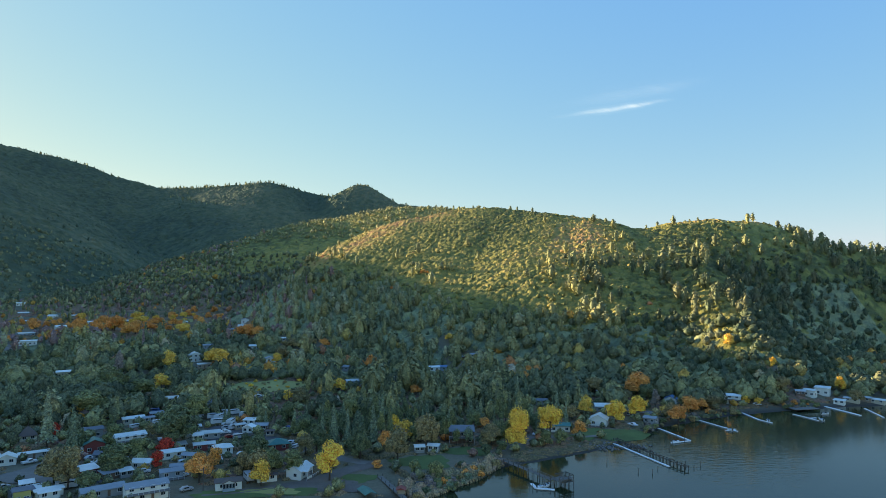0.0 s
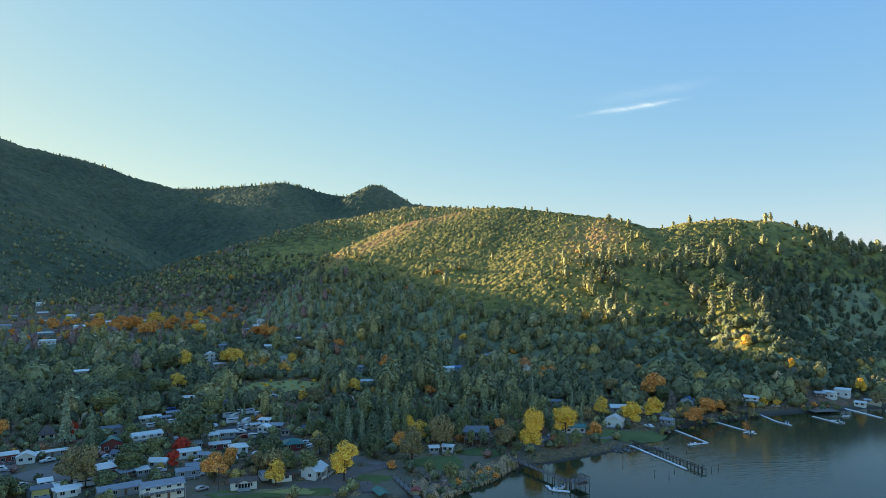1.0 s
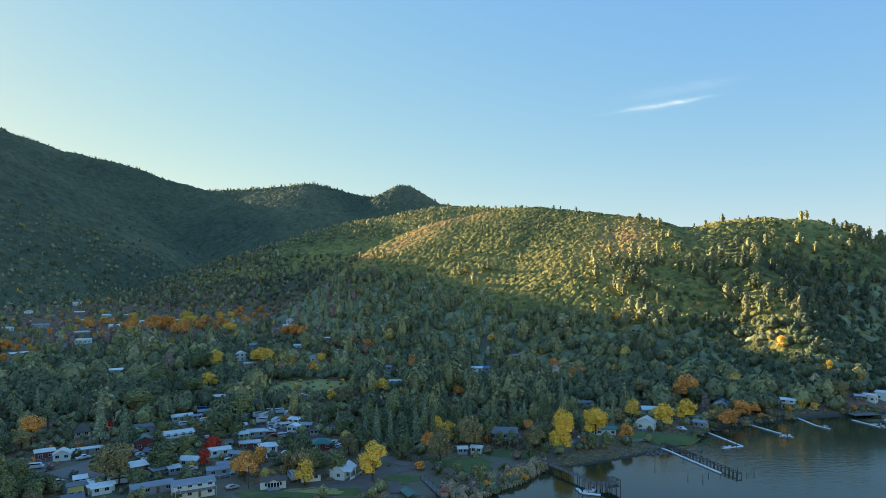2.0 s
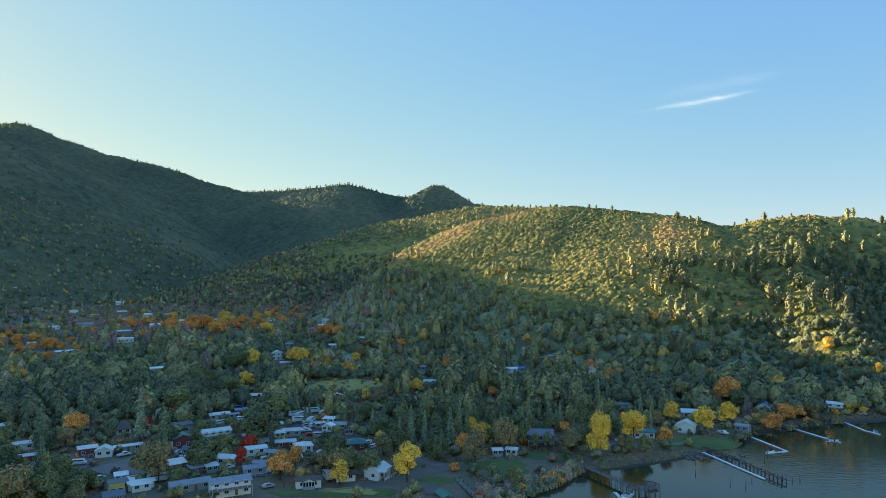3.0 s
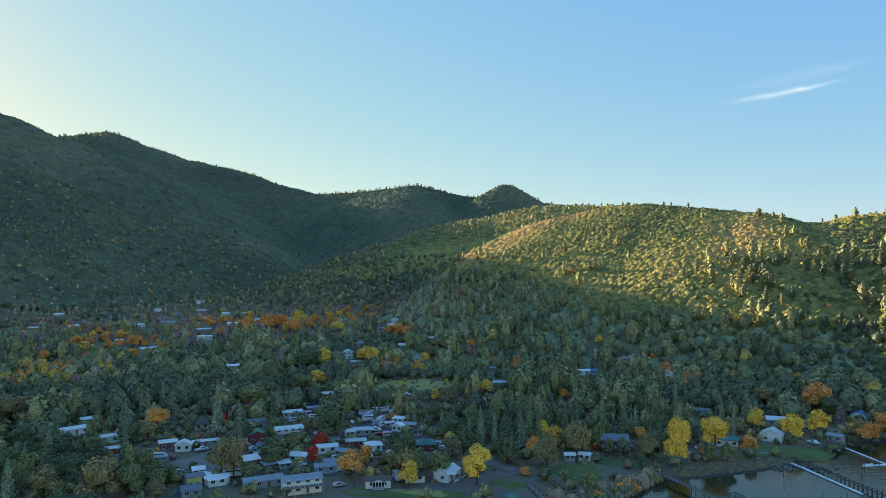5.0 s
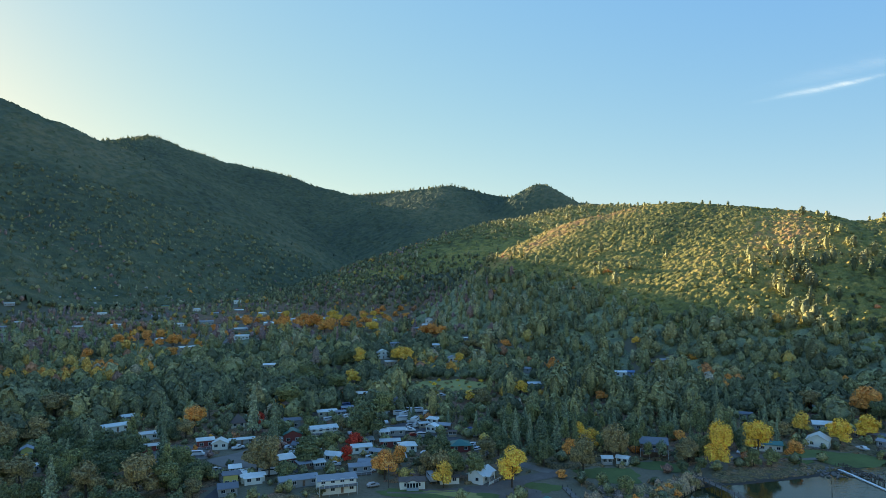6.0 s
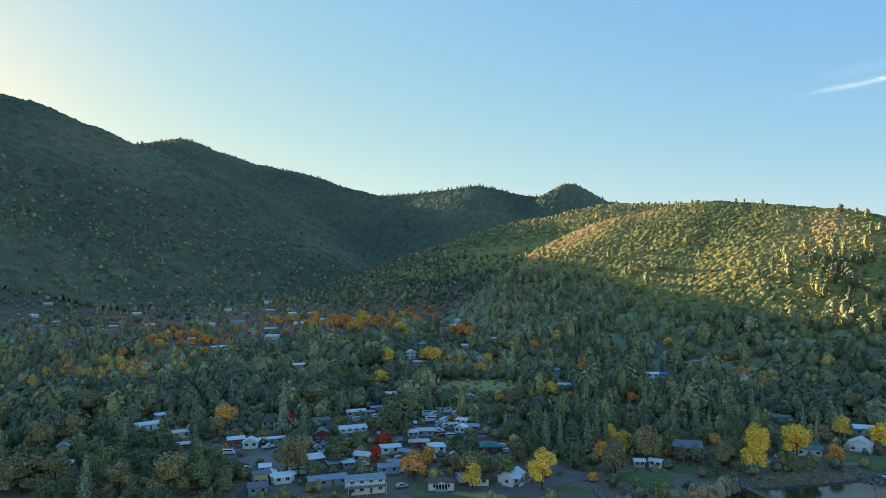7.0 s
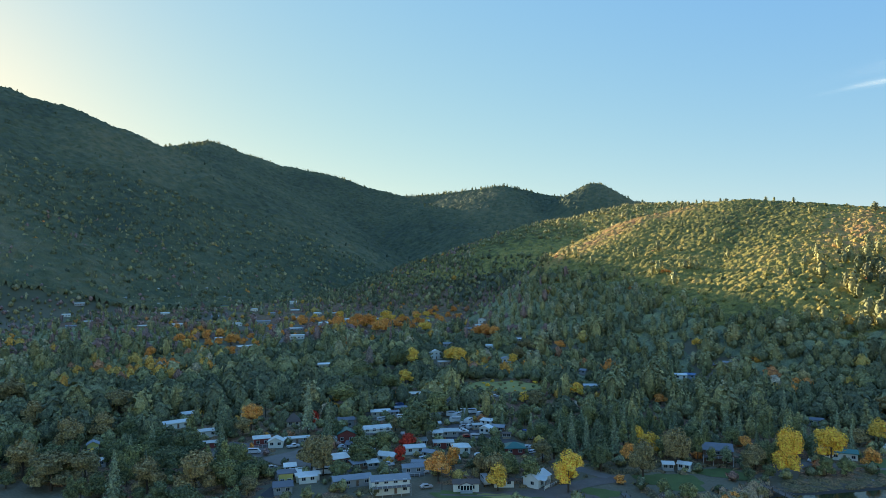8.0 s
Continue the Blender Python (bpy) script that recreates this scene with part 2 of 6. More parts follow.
gx = graded(-4600, -480, 440, 3000, 7.5, 1.035)
gy = graded(-2500, 200, 960, 4700, 7.5, 1.035)
GX, GY = np.meshgrid(gx, gy)
GZ = land(GX, GY)
idx = np.arange(GX.size).reshape(GX.shape)
cells = np.stack([idx[:-1, :-1], idx[:-1, 1:], idx[1:, 1:], idx[1:, :-1]], -1).reshape(-1, 4)
ground = new("ground", mesh_from("ground", np.stack([GX, GY, GZ], -1).reshape(-1, 3), cells, GROUND, True))
tagged(ground, "dry brown hillsides and valley floor by the lake", "ground", kind="structure")

lake_v = np.array([(-4600, -2500, 0), (3000, -2500, 0), (3000, 560, 0), (-4600, 560, 0)], float)
lake = new("water", mesh_from("water", lake_v, [(0, 1, 2, 3)], WATER))
tagged(lake, "dark calm lake water with faint ripples", "water", kind="structure")
# ---- trees ----
rng = np.random.default_rng(5)
CUBE_V = np.array([(x, y, z) for x in (-1, 0, 1) for y in (-1, 0, 1) for z in (-1, 0, 1) if (x, y, z) != (0, 0, 0)], float)


def core_ball():
    """A coarse ball of 24 four-cornered faces."""
    pts = {tuple(v): i for i, v in enumerate(CUBE_V.astype(int))}
    faces = []
    for axis in range(3):
        for side in (-1, 1):
            for a in (-1, 0):
                for b in (-1, 0):
                    quad = []
                    for p, q in ((a, b), (a + 1, b), (a + 1, b + 1), (a, b + 1)):
                        v = [0, 0, 0]
                        v[axis], v[(axis + 1) % 3], v[(axis + 2) % 3] = side, p, q
                        quad.append(pts[tuple(v)])
                    faces.append(quad if side > 0 else quad[::-1])
    return CUBE_V / np.linalg.norm(CUBE_V, axis=1)[:, None], np.array(faces)


BALL_V, BALL_F = core_ball()
BOX_V = np.array([(x, y, z) for x in (-1, 1) for y in (-1, 1) for z in (-1, 1)], float) * 0.75
BOX_F = np.array([(0, 1, 3, 2), (4, 6, 7, 5), (0, 4, 5, 1), (2, 3, 7, 6), (0, 2, 6, 4), (1, 5, 7, 3)])


def tufts(centres, out, size):
    """Folded leaf clumps, one quad each, facing roughly outwards."""
    n = len(centres)
    out = out + rng.normal(0, 0.32, (n, 3))
    out /= np.linalg.norm(out, axis=1)[:, None]
    u = np.cross(out, rng.normal(0, 1, (n, 3)))
    u /= np.linalg.norm(u, axis=1)[:, None]
    v = np.cross(out, u)
    s = (size * rng.uniform(0.6, 1.4, n))[:, None]
    v4 = np.stack([centres - u * s, centres - v * s * 0.75 - out * s * 0.3, centres + u * s, centres + v * s * 0.75 - out * s * 0.3], 1)
    return v4.reshape(-1, 3), np.arange(4 * n).reshape(n, 4)


def crown_shape(lobes, count, size, core=0.78, coarse=False):
    """A crown out of lobes (x, y, z, radius, half height): an inner body and many clumps over it."""
    vs, fs, at = [], [], 0
    area = np.array([r * h for *_, r, h in lobes])
    bv, bf = (BOX_V, BOX_F) if coarse else (BALL_V, BALL_F)
    for (x, y, z, r, h), a in zip(lobes, area / area.sum()):
        if core:
            body = bv * np.array([r, r, h]) * core * rng.uniform(0.85, 1.12, (len(bv), 1)) + (x, y, z)
            vs.append(body), fs.append(bf + at)
            at += len(bv)
        k = max(2, int(round(count * a)))
        d = rng.normal(0, 1, (k, 3))
        d /= np.linalg.norm(d, axis=1)[:, None]
        d[:, 2] = np.where(d[:, 2] < -0.45, -d[:, 2], d[:, 2])
        c = d * np.array([r, r, h]) * rng.uniform(0.78, 1.08, (k, 1)) + (x, y, z)
        v, f = tufts(c, d, size)
        vs.append(v), fs.append(f + at)
        at += len(v)
    return np.concatenate(vs), np.concatenate(fs)


def lumpy_crown(outline, segs, rings, bumps, count, size, core=0.78):
    """A whole crown of unit height seen from afar: one knobbly body after an outline of radii, with loose clumps on it."""
    k = np.arange(bumps)
    up = rng.uniform(-0.5, 1.0, bumps)
    turn = k * 2.4 + rng.uniform(-0.5, 0.5, bumps)
    lump = np.stack([np.cos(turn) * np.sqrt(1 - up * up), np.sin(turn) * np.sqrt(1 - up * up), up], 1)
    gain = rng.uniform(0.12, 0.34, bumps)

    def swell(d):
        return 0.84 + (np.clip((d @ lump.T - 0.62) / 0.3, 0, 1) * gain).max(1)

    def place(f, a):
        r = np.interp(f, np.linspace(0, 1, len(outline)), outline)
        d = np.stack([np.cos(a) * np.sqrt(1 - (2 * f - 1) ** 2 * 0.999), np.sin(a) * np.sqrt(1 - (2 * f - 1) ** 2 * 0.999), 2 * f - 1], -1).reshape(-1, 3)
        s = swell(d)
        z = 0.08 + 0.92 * f.ravel()
        return np.stack([np.cos(a).ravel() * r.ravel() * s, np.sin(a).ravel() * r.ravel() * s, z * (0.9 + 0.12 * s)], -1), d

    f, a = np.meshgrid(np.linspace(0, 1, rings + 1), np.arange(segs) * 2 * math.pi / segs, indexing="ij")
    a = a + rng.uniform(-0.25, 0.25, a.shape) * 2 * math.pi / segs
    body, _ = place(f, a)
    body = body * (core, core, 0.95) * rng.uniform(0.9, 1.1, (len(body), 1))
    i, j = np.meshgrid(np.arange(rings), np.arange(segs), indexing="ij")
    faces = np.stack([i * segs + j, i * segs + (j + 1) % segs, (i + 1) * segs + (j + 1) % segs, (i + 1) * segs + j], -1).reshape(-1, 4)
    c, d = place(rng.uniform(0.18, 0.98, count), rng.uniform(0, 2 * math.pi, count))
    v, q = tufts(c, d, size)
    return np.concatenate([body, v]), np.concatenate([faces, q + len(body)])


def round_lobes(height, radius, n, base=0.14):
    """Lobes of a spreading broadleaf crown."""
    mid = height * (base + 1) / 2
    out = [(0, 0, mid + height * 0.08, radius * 0.62, height * (1 - base) * 0.42)]
    for i in range(n):
        a = i * 2.4 + rng.uniform(-0.4, 0.4)
        d = radius * rng.uniform(0.4, 0.66)
        r = radius * rng.uniform(0.34, 0.5)
        out.append((d * math.cos(a), d * math.sin(a), mid + height * rng.uniform(-0.3, 0.22), r, r * rng.uniform(0.75, 1.0)))
    return out


def pine_lobes(height, radius, n):
    """Lobes of an open, irregular grey pine: ovals round a forked stem."""
    out = []
    for i in range(n):
        f = 0.36 + 0.56 * i / max(1, n - 1)
        a = i * 2.6 + rng.uniform(-0.5, 0.5)
        d = radius * (1.05 - f) * rng.uniform(0.5, 0.9)
        r = radius * (1.12 - 0.62 * f) * rng.uniform(0.55, 0.75)
        out.append((d * math.cos(a), d * math.sin(a), height * f, r, r * rng.uniform(1.0, 1.4)))
    return out


def conifer_shape(height, radius, whorls, per, size, core=True):
    """A conical evergreen: drooping sprays in rings round an inner cone."""
    vs, fs, at = [], [], 0
    if core:
        ring = 6
        a = np.arange(ring) * 2 * math.pi / ring
        low = np.stack([np.cos(a) * radius * 0.62, np.sin(a) * radius * 0.62, np.full(ring, height * 0.14)], 1) * rng.uniform(0.8, 1.15, (ring, 1))
        top = np.stack([np.cos(a) * radius * 0.06, np.sin(a) * radius * 0.06, np.full(ring, height * 0.94)], 1)
        i = np.arange(ring)
        vs.append(np.concatenate([low, top]))
        fs.append(np.stack([i, (i + 1) % ring, ring + (i + 1) % ring, ring + i], 1))
        at = 2 * ring
    c, d = [], []
    for k in range(whorls):
        f = (k + 0.5) / whorls
        r = radius * (1 - f) ** 0.85 * rng.uniform(0.8, 1.12)
        m = max(3, int(per * (1.15 - f)))
        for j in range(m):
            a = rng.uniform(0, 2 * math.pi)
            q = r * rng.uniform(0.55, 1.08)
            c.append((q * math.cos(a), q * math.sin(a), height * (0.12 + 0.86 * f) + rng.uniform(-0.4, 0.4) * height / whorls))
            d.append((math.cos(a), math.sin(a), 0.55))
    v, f = tufts(np.array(c), np.array(d), size)
    vs.append(v), fs.append(f + at)
    return np.concatenate(vs), np.concatenate(fs)


def trunk_shape(height, r0, limbs, reach, lean=0.0):
    """A tapered stem with limbs that fork off it."""
    vs, fs = [], []

    def tube(a, b, ra, rb, sides):
        a, b = np.array(a, float), np.array(b, float)
        ax = (b - a) / np.linalg.norm(b - a)
        u = np.cross(ax, (0.3, 1, 0.2))
        u /= np.linalg.norm(u)
        w = np.cross(ax, u)
        t = np.arange(sides) * 2 * math.pi / sides
        ringv = np.cos(t)[:, None] * u + np.sin(t)[:, None] * w
        at = sum(len(q) for q in vs)
        vs.append(np.concatenate([a + ringv * ra, b + ringv * rb]))
        i = np.arange(sides)
        fs.append(np.stack([i, (i + 1) % sides, sides + (i + 1) % sides, sides + i], 1) + at)

    bend = (lean * height * 0.4, lean * height * 0.2, height * 0.5)
    tube((0, 0, -0.6), bend, r0 * 1.15, r0 * 0.75, 7)
    tube(bend, (lean * height, lean * height * 0.3, height), r0 * 0.75, r0 * 0.2, 6)
    for i in range(limbs):
        f = 0.3 + 0.5 * i / max(1, limbs)
        a = i * 2.4
        root = (lean * height * 0.8 * f, 0.4 * lean * height * f, height * f)
        tip = (root[0] + reach * math.cos(a) * (1.1 - f), root[1] + reach * math.sin(a) * (1.1 - f), root[2] + height * 0.2)
        tube(root, tip, r0 * 0.42, r0 * 0.1, 5)
    return np.concatenate(vs), np.concatenate(fs)


# single trees: kind -> trunk and crown meshes, several shapes each
def tree_meshes(kind, colour, variants):
    out = []
    for _ in range(variants):
        if kind == "round":
            h = 12.0
            crown = crown_shape(round_lobes(h, 5.6, 8), 700, 0.48, 0.70, True)
            stem = trunk_shape(h * 0.75, 0.34, 5, 4.5)
        elif kind == "upright":
            h = 15.0
            crown = crown_shape(round_lobes(h, 5.4, 14, 0.24), 1500 if colour == "yellow" else 760, 0.33 if colour == "yellow" else 0.46, 0.62, True)
            stem = trunk_shape(h * 0.8, 0.36, 6, 3.6, 0.02)
        elif kind == "weeping":
            h = 14.0
            lob = [(x, y, z - 1.2, r, hh * 1.35) for x, y, z, r, hh in round_lobes(h, 5.8, 9, 0.2)]
            crown = crown_shape(lob, 1500 if colour == "yellow" else 740, 0.33 if colour == "yellow" else 0.47, 0.66, True)
            stem = trunk_shape(h * 0.7, 0.4, 6, 4.0)
        elif kind == "conifer":
            h = 20.0
            crown = conifer_shape(h, 3.6, 26, 24, 0.62)
            stem = trunk_shape(h * 0.95, 0.34, 0, 1)
        elif kind == "spire":
            h = 18.0
            crown = conifer_shape(h, 2.1, 24, 16, 0.55)
            stem = trunk_shape(h * 0.95, 0.26, 0, 1)
        elif kind == "pine":
            h = 18.0
            crown = crown_shape(pine_lobes(h, 4.6, 9), 720, 0.40, 0.64, True)
            stem = trunk_shape(h * 0.95, 0.34, 6, 3.5, 0.03)
        else:
            h = 3.2
            crown = crown_shape(round_lobes(h, 2.3, 6, 0.0), 150, 0.34, 0.8, True)
            stem = trunk_shape(h * 0.6, 0.09, 4, 1.2)
        out.append((h, mesh_from("crown", *crown, LEAF[colour]), mesh_from("trunk", *stem, BARK, True)))
    return out


TREE_KINDS, TREE_COUNT = {}, {}
TREE_WORDS = {"round": ("broadleaf_tree", "spreading broadleaf tree with a rounded crown of %s leaves", "tree"),
              "upright": ("cottonwood_tree", "tall cottonwood tree with %s autumn leaves", "tree"),
              "weeping": ("willow_tree", "drooping willow tree with %s leaves", "tree"),
              "conifer": ("conifer_tree", "conical evergreen tree with %s needles", "tree"),
              "spire": ("cypress_tree", "narrow pointed evergreen with %s needles", "tree"),
              "pine": ("pine_tree", "open irregular pine with %s needles", "tree"),
              "shrub": ("shrub", "low rounded shrub with %s leaves", "shrub")}
PLACED = []     # x, y, radius of single trees


def tree(kind, colour, x, y, height, spread=1.0, turn=None):
    """One tree as a thing of its own, standing on the ground."""
    key = (kind, colour)
    if key not in TREE_KINDS:
        TREE_KINDS[key], TREE_COUNT[key] = tree_meshes(kind, colour, 3), 0
    h, crown, stem = TREE_KINDS[key][TREE_COUNT[key] % 3]
    if y > 480 and x < -250:      # the upper village: loosely strewn
        x, y, height = x + random.gauss(0, 9), y + random.gauss(0, 20), height * random.uniform(0.6, 1.0)
    TREE_COUNT[key] += 1
    name, words, cat = TREE_WORDS[kind]
    top = new(name)
    s = height / h
    top.matrix_world = pose(x, y, float(land(x, y)), 0, 0, random.uniform(0, 360) if turn is None else turn) @ Matrix.Diagonal((s * spread, s * spread, s, 1))
    tagged(top, words % ("grey-green" if colour == "grey" else "dark green" if colour == "dark" else colour), cat, "trees of the lakeside village")
    for nm, me in (("trunk", stem), ("crown", crown)):
        new(nm, me).parent = top
    PLACED.append((x, y, 0.4 * height * spread))
    return top

# ---- houses ----
WALLS = {k: plain(k + "_siding", c, 0.75, 0, 0.12, 1.2) for k, c in {
    "white": (0.83, 0.82, 0.74), "cream": (0.62, 0.56, 0.42), "blue": (0.30, 0.38, 0.45), "grey": (0.36, 0.36, 0.35), "red": (0.25, 0.06, 0.05),
    "brown": (0.20, 0.12, 0.08), "tan": (0.42, 0.33, 0.23), "yellow": (0.62, 0.55, 0.18), "green": (0.25, 0.33, 0.26)}.items()}
ROOFS = {k: plain(k + "_roof", c, r, mt, 0.2, 0.9, 0.01) for k, c, r, mt in (
    ("pale", (0.72, 0.74, 0.69), 0.45, 0.1), ("white", (0.86, 0.87, 0.82), 0.45, 0.0), ("silver", (0.54, 0.56, 0.54), 0.4, 0.4), ("slate", (0.16, 0.17, 0.19), 0.7, 0.0),
    ("brown", (0.15, 0.11, 0.09), 0.85, 0.0), ("green", (0.06, 0.20, 0.16), 0.5, 0.1), ("red", (0.30, 0.07, 0.05), 0.7, 0.0), ("blue", (0.10, 0.22, 0.42), 0.5, 0.1), ("grey", (0.30, 0.32, 0.34), 0.7, 0.0))}
TRIM = plain("white_trim", (0.78, 0.78, 0.76), 0.6, 0, 0.1)
DOOR = plain("painted_door", (0.20, 0.13, 0.09), 0.6, 0, 0.15)
BRICK = plain("chimney_brick", (0.28, 0.14, 0.10), 0.9, 0, 0.3, 3)
ASPHALT = plain("worn_asphalt", (0.105, 0.092, 0.090), 0.92, 0, 0.3, 0.6, 0.02)
DIRT = plain("trodden_dirt", (0.190, 0.148, 0.120), 0.95, 0, 0.4, 0.5, 0.04)
GRAVEL = plain("pale_gravel", (0.225, 0.190, 0.160), 0.95, 0, 0.3, 0.7, 0.03)
LAWN = plain("mown_lawn", (0.120, 0.155, 0.040), 0.95, 0, 0.35, 0.5, 0.04)
MEADOW = plain("dry_meadow", (0.36, 0.32, 0.10), 0.95, 0, 0.35, 0.3, 0.05)
WOOD = plain("weathered_wood", (0.20, 0.175, 0.15), 0.85, 0, 0.3, 2.5, 0.01)
OLD_WOOD = plain("dark_piles", (0.10, 0.085, 0.07), 0.9, 0, 0.35, 2.5)
DECK_WHITE = plain("white_float_deck", (0.86, 0.86, 0.85), 0.6, 0, 0.15, 1.0)
ROCK = plain("shore_rock", (0.21, 0.19, 0.17), 0.9, 0, 0.35, 1.2, 0.05)
RUBBER = plain("tyre_rubber", (0.02, 0.02, 0.02), 0.8)
CHROME = plain("bare_metal", (0.5, 0.5, 0.5), 0.3, 0.8, 0.1)


def make_glass():
    m, n, l, b = material("window_glass", 0.06)
    b.inputs["Base Color"].default_value = (0.02, 0.025, 0.03, 1)
    b.inputs["IOR"].default_value = 1.5
    return m


GLASS = make_glass()
CLEAR, OUTLOOK = [], []     # yards (x, y, radius) and house fronts (x, y, half width, floor height, share kept free)


def part(name, bm, mat, parent, label=""):
    me = bpy.data.meshes.new(name)
    bm.normal_update()
    bm.to_mesh(me)
    bm.free()
    me.materials.append(mat)
    ob = new(name, me)
    ob.parent = parent
    return tagged(ob, label)


def box(bm, x0, x1, y0, y1, z0, z1, bevel=0.0):
    vs = [bm.verts.new(p) for p in ((x0, y0, z0), (x1, y0, z0), (x1, y1, z0), (x0, y1, z0), (x0, y0, z1), (x1, y0, z1), (x1, y1, z1), (x0, y1, z1))]
    fs = [bm.faces.new([vs[i] for i in f]) for f in ((3, 2, 1, 0), (4, 5, 6, 7), (0, 1, 5, 4), (1, 2, 6, 5), (2, 3, 7, 6), (3, 0, 4, 7))]
    if bevel:
        bmesh.ops.bevel(bm, geom=list({e for f in fs for e in f.edges}), offset=bevel, segments=1, affect="EDGES")
    return bm


def boxes(*rows):
    bm = bmesh.new()
    for r in rows:
        box(bm, *r)
    return bm


def prism(bm, outline, y0, y1):
    """A solid whose outline in x and z runs from y0 to y1."""
    a = [bm.verts.new((x, y0, z)) for x, z in outline]
    b = [bm.verts.new((x, y1, z)) for x, z in outline]
    bm.faces.new(a)
    bm.faces.new(b[::-1])
    for i in range(len(a)):
        j = (i + 1) % len(a)
        bm.faces.new((a[j], a[i], b[i], b[j]))
    return bm


def window_part(parent, x, y, z, w, h, side):
    """A framed window on a wall: side is the way it faces."""
    fx, fy = side
    fr = bmesh.new()
    t = 0.11
    if fy:
        for r in ((x - w / 2 - t, x + w / 2 + t, z + h / 2, z + h / 2 + t), (x - w / 2 - t, x + w / 2 + t, z - h / 2 - t, z - h / 2), (x - w / 2 - t, x - w / 2, z - h / 2, z + h / 2), (x + w / 2, x + w / 2 + t, z - h / 2, z + h / 2), (x - 0.035, x + 0.035, z - h / 2, z + h / 2)):
            box(fr, r[0], r[1], min(y, y + fy * 0.07), max(y, y + fy * 0.07), r[2], r[3])
        pane = boxes((x - w / 2, x + w / 2, min(y, y + fy * 0.03), max(y, y + fy * 0.03), z - h / 2, z + h / 2))
    else:
        for r in ((y - w / 2 - t, y + w / 2 + t, z + h / 2, z + h / 2 + t), (y - w / 2 - t, y + w / 2 + t, z - h / 2 - t, z - h / 2), (y - w / 2 - t, y - w / 2, z - h / 2, z + h / 2), (y + w / 2, y + w / 2 + t, z - h / 2, z + h / 2), (y - 0.035, y + 0.035, z - h / 2, z + h / 2)):
            box(fr, min(x, x + fx * 0.07), max(x, x + fx * 0.07), r[0], r[1], r[2], r[3])
        pane = boxes((min(x, x + fx * 0.03), max(x, x + fx * 0.03), y - w / 2, y + w / 2, z - h / 2, z + h / 2))
    f = part("window", fr, TRIM, parent)
    part("pane", pane, GLASS, f, "dark window glass")


ROOF_WORD = {"pale": "pale metal", "white": "white", "silver": "silver metal", "slate": "dark slate", "brown": "brown shingle", "green": "green metal", "red": "rust-red", "blue": "blue", "grey": "grey shingle"}


